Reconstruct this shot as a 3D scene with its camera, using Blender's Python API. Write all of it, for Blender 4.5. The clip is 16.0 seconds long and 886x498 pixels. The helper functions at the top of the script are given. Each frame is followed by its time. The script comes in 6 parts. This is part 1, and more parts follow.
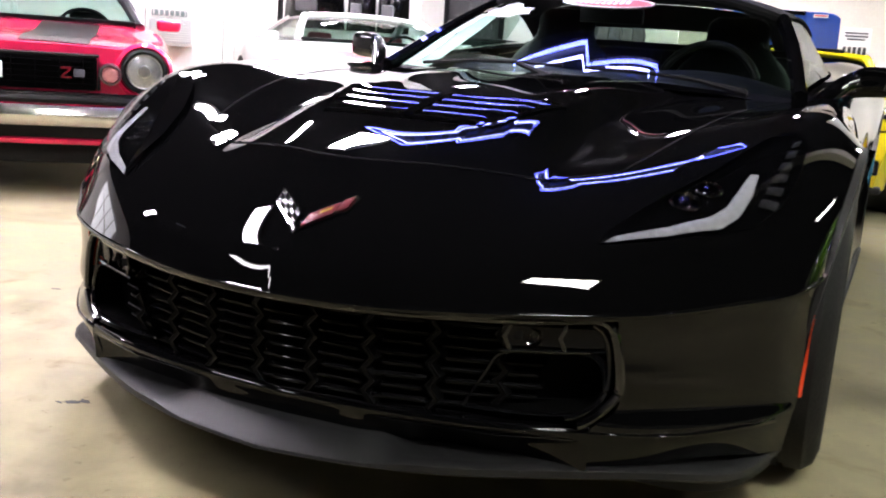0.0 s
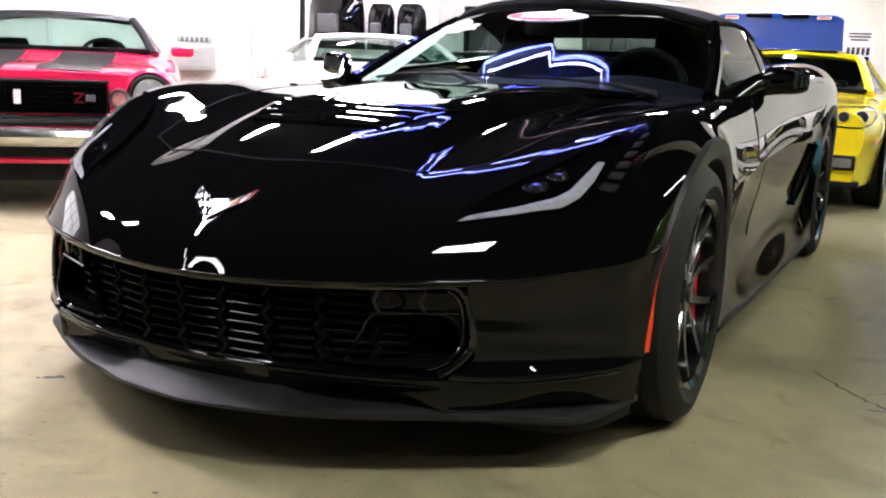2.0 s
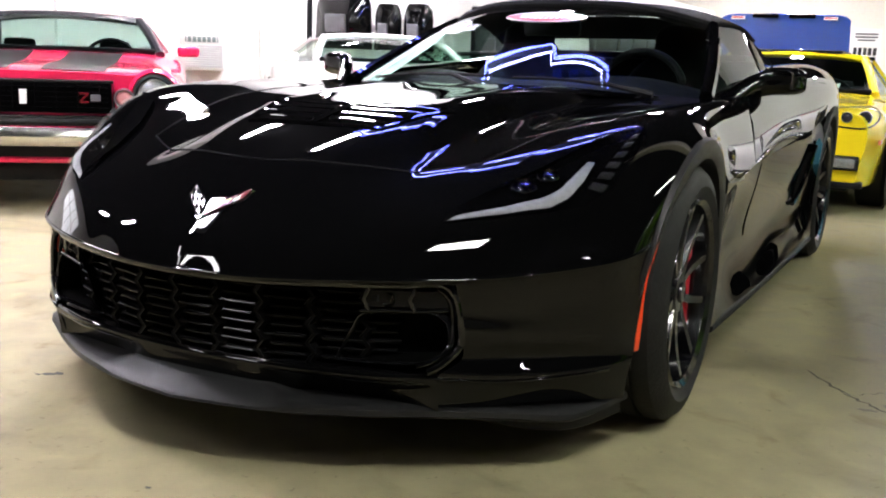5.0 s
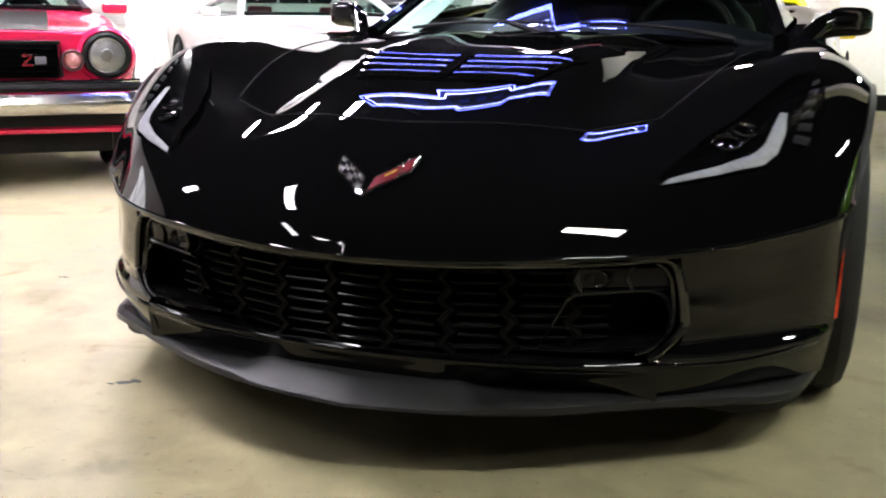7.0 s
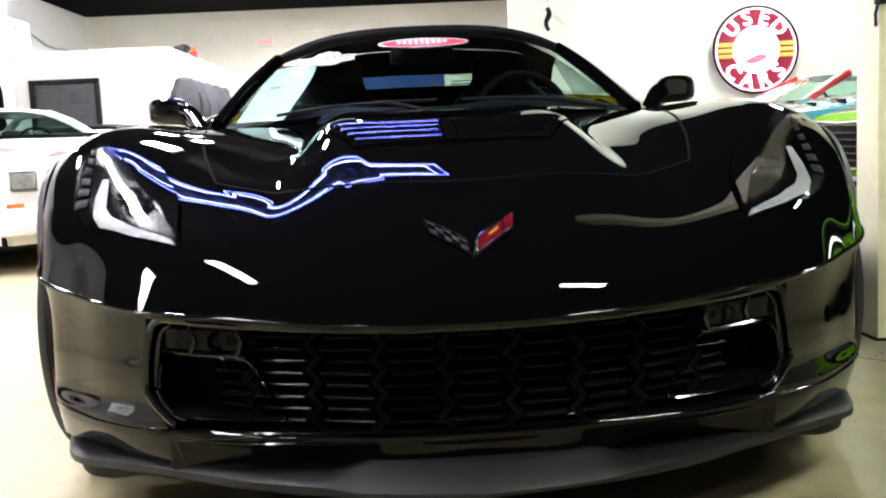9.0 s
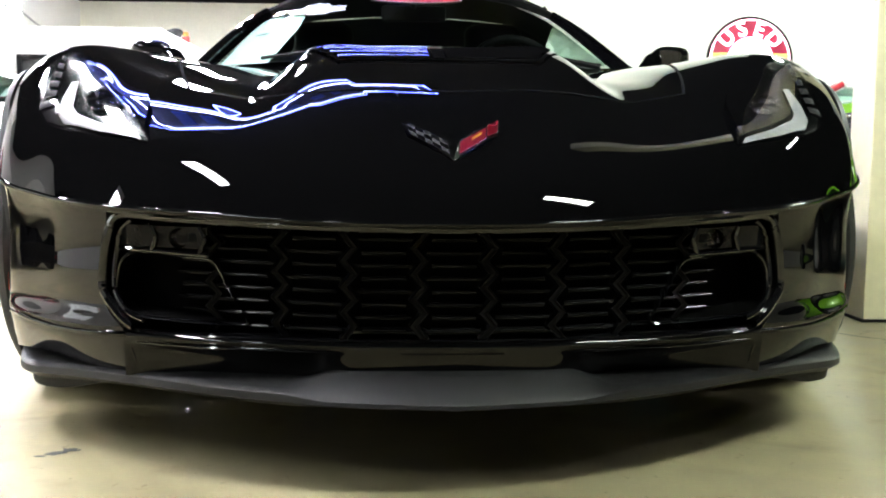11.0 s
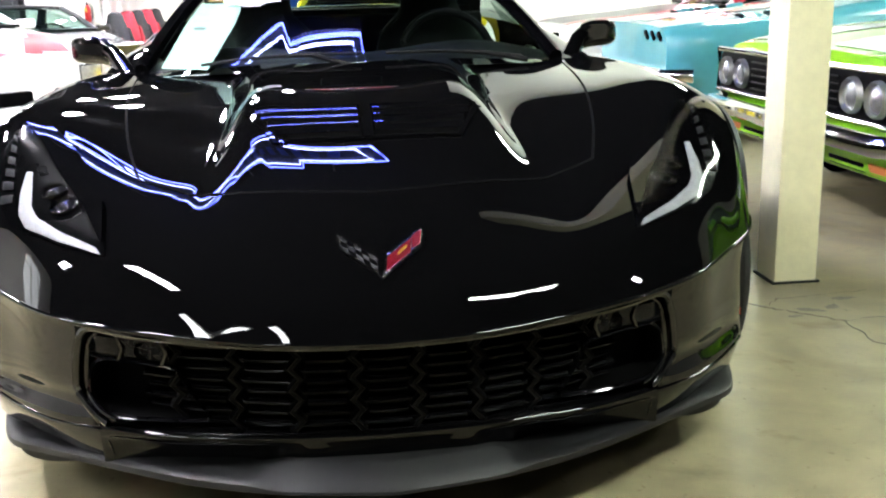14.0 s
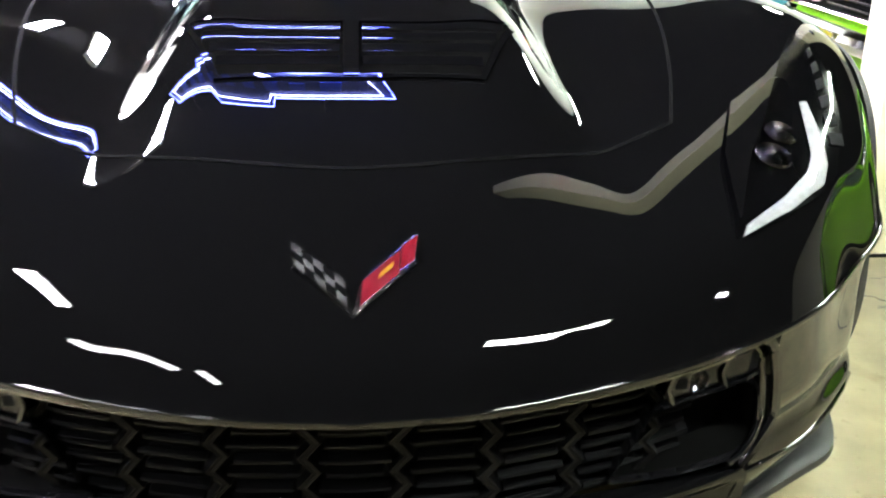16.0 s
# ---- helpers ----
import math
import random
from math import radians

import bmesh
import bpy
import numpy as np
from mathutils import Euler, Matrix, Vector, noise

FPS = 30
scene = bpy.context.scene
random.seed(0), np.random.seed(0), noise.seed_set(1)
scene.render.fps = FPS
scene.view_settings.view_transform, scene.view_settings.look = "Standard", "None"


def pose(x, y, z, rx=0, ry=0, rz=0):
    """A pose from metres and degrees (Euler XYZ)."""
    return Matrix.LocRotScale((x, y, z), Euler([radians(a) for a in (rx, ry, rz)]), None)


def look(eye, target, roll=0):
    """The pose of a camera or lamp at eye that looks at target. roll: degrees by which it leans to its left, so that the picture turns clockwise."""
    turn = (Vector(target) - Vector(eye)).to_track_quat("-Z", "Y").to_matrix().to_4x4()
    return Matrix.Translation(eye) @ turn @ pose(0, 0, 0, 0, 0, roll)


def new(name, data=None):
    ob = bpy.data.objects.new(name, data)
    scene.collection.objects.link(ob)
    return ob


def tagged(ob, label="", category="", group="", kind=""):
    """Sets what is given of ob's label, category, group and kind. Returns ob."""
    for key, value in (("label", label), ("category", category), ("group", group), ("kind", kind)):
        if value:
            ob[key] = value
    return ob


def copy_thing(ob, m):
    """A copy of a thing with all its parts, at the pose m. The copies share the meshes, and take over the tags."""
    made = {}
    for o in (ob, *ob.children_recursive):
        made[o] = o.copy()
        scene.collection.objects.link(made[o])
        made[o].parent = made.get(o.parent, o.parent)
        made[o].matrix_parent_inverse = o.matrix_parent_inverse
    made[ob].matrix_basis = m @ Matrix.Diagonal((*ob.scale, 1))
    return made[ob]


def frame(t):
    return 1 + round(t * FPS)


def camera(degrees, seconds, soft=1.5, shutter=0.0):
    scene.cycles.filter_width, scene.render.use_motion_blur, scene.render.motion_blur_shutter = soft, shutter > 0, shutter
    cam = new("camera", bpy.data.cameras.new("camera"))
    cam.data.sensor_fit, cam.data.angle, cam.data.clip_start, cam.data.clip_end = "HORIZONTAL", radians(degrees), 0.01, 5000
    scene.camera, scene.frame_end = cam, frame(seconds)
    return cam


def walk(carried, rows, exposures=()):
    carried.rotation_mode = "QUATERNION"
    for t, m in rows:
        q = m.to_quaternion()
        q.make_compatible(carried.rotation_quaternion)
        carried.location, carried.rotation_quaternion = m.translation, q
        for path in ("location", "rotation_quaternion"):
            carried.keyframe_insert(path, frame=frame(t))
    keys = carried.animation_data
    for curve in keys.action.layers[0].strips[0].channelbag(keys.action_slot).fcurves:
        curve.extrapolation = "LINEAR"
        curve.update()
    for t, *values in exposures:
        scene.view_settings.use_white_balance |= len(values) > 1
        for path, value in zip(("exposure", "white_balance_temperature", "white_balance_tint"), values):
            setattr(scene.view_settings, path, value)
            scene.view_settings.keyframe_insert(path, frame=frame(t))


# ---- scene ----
cam = camera(47.8, 16.0, 2.0, 0.4)
PATH = [
    (0, (0.948, -1.302, 0.895), (0.19, 0.506, 0.496), 4.1),
    (0.5, (1.098, -1.367, 0.896), (0.301, 0.422, 0.49), 4.1),
    (1, (1.194, -1.481, 0.911), (0.349, 0.288, 0.515), 3.6),
    (1.5, (1.3, -1.497, 0.907), (0.475, 0.288, 0.54), 2.6),
    (2, (1.421, -1.479, 0.911), (0.565, 0.289, 0.536), 2.0),
    (2.5, (1.511, -1.461, 0.917), (0.615, 0.289, 0.549), 1.4),
    (3, (1.565, -1.443, 0.923), (0.663, 0.306, 0.565), 2.6),
    (5.5, (1.38, -1.518, 0.914), (0.531, 0.252, 0.533), 1.5),
    (6, (1.195, -1.582, 0.914), (0.420, 0.219, 0.521), 1.1),
    (6.5, (0.972, -1.583, 0.900), (0.284, 0.245, 0.465), -0.4),
    (7, (0.740, -1.472, 0.878), (0.121, 0.375, 0.4215), 0.85),
    (7.5, (0.421, -1.469, 0.868), (-0.054, 0.424, 0.432), 0.5),
    (8, (0.184, -1.456, 0.872), (-0.055, 0.494, 0.501), -0.5),
    (8.5, (-0.016, -1.423, 0.861), (-0.051, 0.554, 0.559), -0.0),
    (9, (-0.128, -1.438, 0.757), (-0.038, 0.546, 0.524), -2.7),
    (9.5, (-0.129, -1.414, 0.642), (-0.011, 0.572, 0.434), -0.4),
    (12, (-0.109, -1.371, 0.564), (0.018, 0.613, 0.343), 0.6),
    (12.5, (-0.108, -1.402, 0.679), (0.062, 0.56, 0.329), -0.2),
    (13, (-0.096, -1.446, 0.818), (0.077, 0.503, 0.403), -0.6),
    (13.5, (-0.085, -1.488, 0.956), (0.091, 0.452, 0.505), -1.5),
    (14, (-0.068, -1.516, 1.051), (0.129, 0.409, 0.548), -1.7),
    (14.5, (0.002, -1.459, 1.067), (0.15, 0.435, 0.442), 1.1),
    (15, (-0.007, -1.301, 1.048), (0.083, 0.57, 0.347), -0.1),
    (15.5, (-0.041, -1.072, 1.051), (0.091, 0.795, 0.345), -1.3),
    (16, (0.005, -0.837, 1.048), (0.177, 1.02, 0.325), 1.2),
]
walk(cam, [(t, look(eye, target, roll)) for t, eye, target, roll in PATH],
     [(0, 0.49, 6500, 20), (1.0, 0.44, 6500, 20), (2.5, 0.44, 6500, 17), (6.0, 0.41, 6500, 16), (7.5, 0.49, 6500, 15), (8.0, 0.36, 6500, 11), (9.0, 0.49, 6500, 9), (9.7, 0.63, 6500, 7),
      (12.0, 0.96, 6400, 6), (13.0, 0.83, 6400, 7), (14.5, 0.86, 6400, 8), (15.2, 1.26, 6400, 8), (16.0, 1.81, 6450, 9)])

# ---------------------------------------------------------------- world and light
world = bpy.data.worlds.new("world")
scene.world = world
world.use_nodes = True
world.node_tree.nodes["Background"].inputs[0].default_value = (0.5, 0.55, 0.6, 1)
world.node_tree.nodes["Background"].inputs[1].default_value = 0.05

CEIL = 3.7
LIGHT_POWER = 232.0


# ---------------------------------------------------------------- materials
def material(name, colour, rough=0.5, metal=0.0, coat=0.0, spec=0.5, vary=0.0, scale=8.0, bump=0.0, bscale=120.0, rvary=0.0):
    """A procedural surface: two scales of noise vary its colour and gloss, a third raises a fine relief."""
    m = bpy.data.materials.new(name)
    m.use_nodes = True
    t = m.node_tree
    b = t.nodes["Principled BSDF"]
    b.inputs["Base Color"].default_value = (*colour, 1)
    b.inputs["Roughness"].default_value = rough
    b.inputs["Metallic"].default_value = metal
    b.inputs["Specular IOR Level"].default_value = spec
    b.inputs["Coat Weight"].default_value = coat
    b.inputs["Coat Roughness"].default_value = 0.012
    b.inputs["Coat IOR"].default_value = 1.33
    co = t.nodes.new("ShaderNodeTexCoord")
    if vary or rvary:
        big, small, mix = (t.nodes.new("ShaderNodeTexNoise"), t.nodes.new("ShaderNodeTexNoise"), t.nodes.new("ShaderNodeMath"))
        big.inputs["Scale"].default_value, small.inputs["Scale"].default_value = scale, scale * 11
        big.inputs["Detail"].default_value = small.inputs["Detail"].default_value = 4
        mix.operation = "ADD"
        for n in (big, small):
            t.links.new(co.outputs["Object"], n.inputs["Vector"])
        t.links.new(big.outputs["Fac"], mix.inputs[0])
        t.links.new(small.outputs["Fac"], mix.inputs[1])
        if vary:
            ramp = t.nodes.new("ShaderNodeMapRange")
            ramp.inputs["From Min"].default_value, ramp.inputs["From Max"].default_value = 0.7, 1.3
            ramp.inputs["To Min"].default_value, ramp.inputs["To Max"].default_value = 1 - vary, 1 + vary
            tint = t.nodes.new("ShaderNodeVectorMath")
            tint.operation = "SCALE"
            tint.inputs[0].default_value = colour
            t.links.new(mix.outputs[0], ramp.inputs["Value"])
            t.links.new(ramp.outputs["Result"], tint.inputs["Scale"])
            t.links.new(tint.outputs["Vector"], b.inputs["Base Color"])
        if rvary:
            rr = t.nodes.new("ShaderNodeMapRange")
            rr.inputs["From Min"].default_value, rr.inputs["From Max"].default_value = 0.7, 1.3
            rr.inputs["To Min"].default_value, rr.inputs["To Max"].default_value = max(0.0, rough - rvary), min(1.0, rough + rvary)
            t.links.new(mix.outputs[0], rr.inputs["Value"])
            t.links.new(rr.outputs["Result"], b.inputs["Roughness"])
    if bump:
        n, bp = t.nodes.new("ShaderNodeTexNoise"), t.nodes.new("ShaderNodeBump")
        n.inputs["Scale"].default_value, n.inputs["Detail"].default_value = bscale, 5
        bp.inputs["Strength"].default_value, bp.inputs["Distance"].default_value = bump, 0.004
        t.links.new(co.outputs["Object"], n.inputs["Vector"])
        t.links.new(n.outputs["Fac"], bp.inputs["Height"])
        t.links.new(bp.outputs["Normal"], b.inputs["Normal"])
    return m


def glow(name, colour, strength):
    m = bpy.data.materials.new(name)
    m.use_nodes = True
    b = m.node_tree.nodes["Principled BSDF"]
    b.inputs["Base Color"].default_value = (*colour, 1)
    b.inputs["Emission Color"].default_value = (*colour, 1)
    b.inputs["Emission Strength"].default_value = strength
    return m


def glass(name, tint=(0.8, 0.9, 0.88), rough=0.0, clear=0.8, face=0.045, reach=0.85):
    """Thin pane: light passes straight through, tinted, under a glossy face."""
    m = bpy.data.materials.new(name)
    m.use_nodes = True
    t = m.node_tree
    t.nodes.remove(t.nodes["Principled BSDF"])
    out = t.nodes["Material Output"]
    tr, gl, mx, lw, power, fr = (t.nodes.new(k) for k in ("ShaderNodeBsdfTransparent", "ShaderNodeBsdfGlossy", "ShaderNodeMixShader", "ShaderNodeLayerWeight", "ShaderNodeMath", "ShaderNodeMath"))
    tr.inputs[0].default_value = (*(c * clear for c in tint), 1)
    gl.inputs["Roughness"].default_value = rough
    lw.inputs["Blend"].default_value = 0.5
    power.operation, fr.operation = "POWER", "MULTIPLY_ADD"
    power.inputs[1].default_value = 5.0
    fr.inputs[1].default_value, fr.inputs[2].default_value = reach, face
    t.links.new(lw.outputs["Facing"], power.inputs[0])
    t.links.new(power.outputs[0], fr.inputs[0])
    t.links.new(fr.outputs[0], mx.inputs[0])
    t.links.new(tr.outputs[0], mx.inputs[1])
    t.links.new(gl.outputs[0], mx.inputs[2])
    t.links.new(mx.outputs[0], out.inputs["Surface"])
    return m


PAINT_BLACK = material("black_paint", (0.0017, 0.0017, 0.0019), 0.3, coat=1.0, spec=0.0)
GLOSS_BLACK = material("gloss_black_plastic", (0.003, 0.003, 0.0035), 0.07, spec=0.50, rvary=0.02, vary=0.2)
DULL_BLACK = material("dull_black_plastic", (0.008, 0.008, 0.009), 0.55, spec=0.15, vary=0.3, bump=0.3, bscale=400)
SPLITTER = material("dark_grey_moulded_plastic", (0.0095, 0.0095, 0.0100), 0.46, spec=0.27, vary=0.18, scale=5, bump=0.15, bscale=600, rvary=0.08)
TYRE = material("tyre_rubber", (0.010, 0.010, 0.010), 0.65, spec=0.2, vary=0.25, bump=0.4, bscale=150)
RIM_BLACK = material("gloss_black_wheel", (0.004, 0.004, 0.005), 0.20, spec=0.25, coat=0.9, rvary=0.04)
CLOTH_TOP = material("black_roof_cloth", (0.010, 0.010, 0.011), 0.85, spec=0.12, vary=0.3, bump=0.5, bscale=900)
LEATHER = material("black_leather", (0.005, 0.005, 0.0055), 0.5, spec=0.07, vary=0.25, bump=0.3, bscale=260)
CHROME = material("chrome", (0.75, 0.75, 0.74), 0.09, metal=1.0, rvary=0.04)
STEEL = material("brushed_steel", (0.42, 0.42, 0.43), 0.32, metal=1.0, vary=0.2)
DISC_DARK = material("dark_brake_disc", (0.10, 0.10, 0.10), 0.4, metal=0.9, vary=0.3, scale=30)
CALIPER = material("red_caliper", (0.65, 0.012, 0.03), 0.3, coat=0.5)
MARKER = material("orange_marker_lens", (0.85, 0.075, 0.02), 0.25, coat=0.6, vary=0.15, scale=40)
LENS_WHITE = material("frosted_light_guide", (0.185, 0.19, 0.20), 0.4, coat=0.0, spec=0.2, vary=0.22, scale=60, bump=0.3, bscale=300)
LENS_RIB = material("ribbed_lamp_cell", (0.012, 0.0125, 0.0135), 0.45, coat=0.0, spec=0.01, vary=0.4, scale=70)
LAMP_DARK = material("lamp_housing", (0.0015, 0.0015, 0.0018), 0.5, spec=0.012, vary=0.3, scale=30)
EMBLEM_RED = material("badge_red", (0.10, 0.003, 0.009), 0.25, vary=0.1)
EMBLEM_WHITE = material("badge_silver", (0.14, 0.14, 0.145), 0.25, metal=0.8)
YELLOW_ENAMEL = material("yellow_enamel", (0.30, 0.17, 0.015), 0.2, coat=1.0)
GLASS_CLEAR = glass("lamp_cover", (1, 1, 1), 0.0, 0.97, 0.013, 0.45)
GLASS_SCREEN = glass("tinted_windscreen", (0.74, 0.92, 0.83), 0.0, 0.80)
LAMP_BOWL = material("lamp_bowl", (0.0012, 0.0012, 0.0014), 0.16, spec=0.006, rvary=0.03)
PROJECTOR = material("smoked_projector", (0.05, 0.05, 0.055), 0.12, metal=1.0)
GLASS_REAR = glass("rear_glass", (0.80, 0.92, 0.80), 0.0, 0.85)
GLASS_SIDE = glass("side_glass", (0.76, 0.93, 0.85), 0.0, 0.85)
PAPER = material("paper", (0.78, 0.78, 0.75), 0.7, vary=0.05)
PRINT_PALE = material("pale_print", (0.36, 0.48, 0.42), 0.6)
BONNET_TONE = material("grey_print", (0.12, 0.16, 0.15), 0.6)
SHEET_GREEN = material("pale_green_sheet", (0.43, 0.59, 0.50), 0.55, vary=0.1, scale=12)
RED_INK = material("red_print", (0.6, 0.02, 0.03), 0.4)
DARK_INK = material("dark_print", (0.03, 0.03, 0.035), 0.5)
BLUE_INK = material("blue_print", (0.02, 0.06, 0.4), 0.4)


# ---------------------------------------------------------------- modelling helpers
def mesh_of(bm, name, smooth=True, sharp=None):
    me = bpy.data.meshes.new(name)
    bm.normal_update()
    if sharp is not None:
        for e in bm.edges:
            if len(e.link_faces) == 2 and e.calc_face_angle(0) > radians(sharp):
                e.smooth = False
    bm.to_mesh(me)
    bm.free()
    if smooth:
        for p in me.polygons:
            p.use_smooth = True
    return me


def part(name, bm, mat, parent=None, label="", smooth=True, sharp=35):
    """Links a bmesh as one mesh object, under a thing or under a part."""
    me = mesh_of(bm, name, smooth, sharp)
    me.materials.append(mat)
    ob = new(name, me)
    if parent is not None:
        ob.parent = parent
    if label:
        ob["label"] = label
    return ob


def thing(name, m, label, category, group="", kind=""):
    ob = new(name)
    ob.matrix_basis = m
    ob.empty_display_size = 0.1
    return tagged(ob, label, category, group, kind)


def spline(ts, pts, out):
    """Natural cubic spline through pts (n, ...) at ts, read at out."""
    n = len(ts)
    h = np.diff(ts)
    a = np.zeros((n, n))
    r = np.zeros_like(pts)
    a[0, 0] = a[-1, -1] = 1
    for i in range(1, n - 1):
        a[i, i - 1], a[i, i], a[i, i + 1] = h[i - 1], 2 * (h[i - 1] + h[i]), h[i]
        r[i] = 6 * ((pts[i + 1] - pts[i]) / h[i] - (pts[i] - pts[i - 1]) / h[i - 1])
    mm = np.linalg.solve(a, r.reshape(n, -1)).reshape(pts.shape)
    k = np.clip(np.searchsorted(ts, out, side="right") - 1, 0, n - 2)
    sh = (-1,) + (1,) * (pts.ndim - 1)
    hk, t0 = h[k].reshape(sh), (out - ts[k]).reshape(sh)
    t1 = hk - t0
    return (mm[k] * t1**3 + mm[k + 1] * t0**3) / (6 * hk) + (pts[k] / hk - mm[k] * hk / 6) * t1 + (pts[k + 1] / hk - mm[k + 1] * hk / 6) * t0


def knots(p):
    d = np.sqrt(((p[1:] - p[:-1]) ** 2).sum(-1)).mean(-1) ** 0.75
    return np.concatenate([[0], np.cumsum(d)])


def surface(rows, nu, nv, mirror=True):
    """A smooth sheet through rows of points; mirrored over x = 0 when the first column lies on it."""
    g = np.array(rows, float)
    if mirror:
        left = g[:, :0:-1].copy()
        left[:, :, 0] *= -1
        g = np.concatenate([left, g], 1)
        nu = 2 * nu
    tv, tu = knots(g), knots(g.transpose(1, 0, 2))
    g = spline(tv, g, np.linspace(0, tv[-1], nv + 1))
    return spline(tu, g.transpose(1, 0, 2), np.linspace(0, tu[-1], nu + 1)).transpose(1, 0, 2)


def grid_bm(g, bm=None, flip=False):
    bm = bm or bmesh.new()
    vs = [[bm.verts.new(p) for p in row] for row in g]
    for i in range(len(vs) - 1):
        for j in range(len(vs[0]) - 1):
            q = (vs[i][j], vs[i][j + 1], vs[i + 1][j + 1], vs[i + 1][j])
            bm.faces.new(q[::-1] if flip else q)
    return bm


def sides(name, g, mat, parent, label="", **kw):
    """One part for each side of the car: the sheet g and its mirror image."""
    made = []
    for s in (1, -1):
        made.append(part(name, grid_bm([[(s * p[0], p[1], p[2]) for p in row] for row in g], flip=s < 0), mat, parent, label, **kw))
    return made


def box(sx, sy, sz, at=(0, 0, 0), bevel=0.0, rot=(0, 0, 0), bm=None, seg=2):
    """A box about its middle, with rounded edges."""
    b = bmesh.new()
    bmesh.ops.create_cube(b, size=1)
    bmesh.ops.scale(b, vec=(sx, sy, sz), verts=b.verts)
    if bevel:
        bmesh.ops.bevel(b, geom=b.edges[:], offset=min(bevel, 0.45 * min(sx, sy, sz)), segments=seg, affect="EDGES", profile=0.6)
    bmesh.ops.transform(b, matrix=pose(*at, *rot), verts=b.verts)
    return join(bm, b)


def join(bm, b):
    if bm is None:
        return b
    me = bpy.data.meshes.new("tmp")
    b.to_mesh(me)
    b.free()
    bm.from_mesh(me)
    bpy.data.meshes.remove(me)
    return bm


def tube(points, radius, seg=8, bm=None, closed=False, cap=True):
    """A round bar along points."""
    b = bmesh.new()
    ps = [Vector(p) for p in points]
    n = len(ps)
    rings = []
    for i, p in enumerate(ps):
        a = ps[(i - 1) % n] if (closed or i) else p
        c = ps[(i + 1) % n] if (closed or i < n - 1) else p
        d = (c - a).normalized()
        up = Vector((0, 0, 1)) if abs(d.z) < 0.9 else Vector((0, 1, 0))
        s = d.cross(up).normalized()
        w = s.cross(d)
        r = float(radius[i]) if isinstance(radius, (list, tuple)) else radius
        rings.append([b.verts.new(p + r * (math.cos(2 * math.pi * k / seg) * s + math.sin(2 * math.pi * k / seg) * w)) for k in range(seg)])
    for i in range(n if closed else n - 1):
        r0, r1 = rings[i], rings[(i + 1) % n]
        for k in range(seg):
            b.faces.new((r0[k], r0[(k + 1) % seg], r1[(k + 1) % seg], r1[k]))
    if cap and not closed:
        b.faces.new(rings[0][::-1])
        b.faces.new(rings[-1])
    bmesh.ops.recalc_face_normals(b, faces=b.faces)
    return join(bm, b)


def lathe(profile, seg=32, axis="x", bm=None, at=(0, 0, 0), cap=False):
    """Turns (distance along the axis, radius) points round the axis."""
    b = bmesh.new()
    rings = []
    for h, r in profile:
        ring = []
        for k in range(seg):
            a = 2 * math.pi * k / seg
            c, s = r * math.cos(a), r * math.sin(a)
            p = {"x": (h, c, s), "y": (c, h, s), "z": (c, s, h)}[axis]
            ring.append(b.verts.new(Vector(p) + Vector(at)))
        rings.append(ring)
    for r0, r1 in zip(rings, rings[1:]):
        for k in range(seg):
            b.faces.new((r0[k], r0[(k + 1) % seg], r1[(k + 1) % seg], r1[k]))
    for ring in (rings[0], rings[-1]):
        if cap and (ring[0].co - ring[seg // 2].co).length > 1e-4:
            b.faces.new(ring)
    bmesh.ops.remove_doubles(b, verts=b.verts, dist=1e-5)
    bmesh.ops.recalc_face_normals(b, faces=b.faces)
    return join(bm, b)


def prism(outline, depth, bm=None, m=None, bevel=0.0):
    """A flat outline (x, z) given thickness along y; m places it."""
    b = bmesh.new()
    f = b.faces.new([b.verts.new((x, 0, z)) for x, z in outline])
    ext = bmesh.ops.extrude_face_region(b, geom=[f])["geom"]
    bmesh.ops.translate(b, vec=(0, depth, 0), verts=[v for v in ext if isinstance(v, bmesh.types.BMVert)])
    bmesh.ops.recalc_face_normals(b, faces=b.faces)
    if bevel:
        bmesh.ops.bevel(b, geom=[e for e in b.edges if e.calc_face_angle(0) > 0.5], offset=bevel, segments=2, affect="EDGES", profile=0.6)
    if m is not None:
        bmesh.ops.transform(b, matrix=m, verts=b.verts)
    return join(bm, b)


def thick(bm, t):
    bmesh.ops.recalc_face_normals(bm, faces=bm.faces)
    bmesh.ops.solidify(bm, geom=bm.faces[:], thickness=t)
    return bm

# ---------------------------------------------------------------- room
CONCRETE = material("sealed_concrete", (0.272, 0.240, 0.142), 0.50, spec=0.18, vary=0.22, scale=0.8, bump=0.05, bscale=60, rvary=0.12)


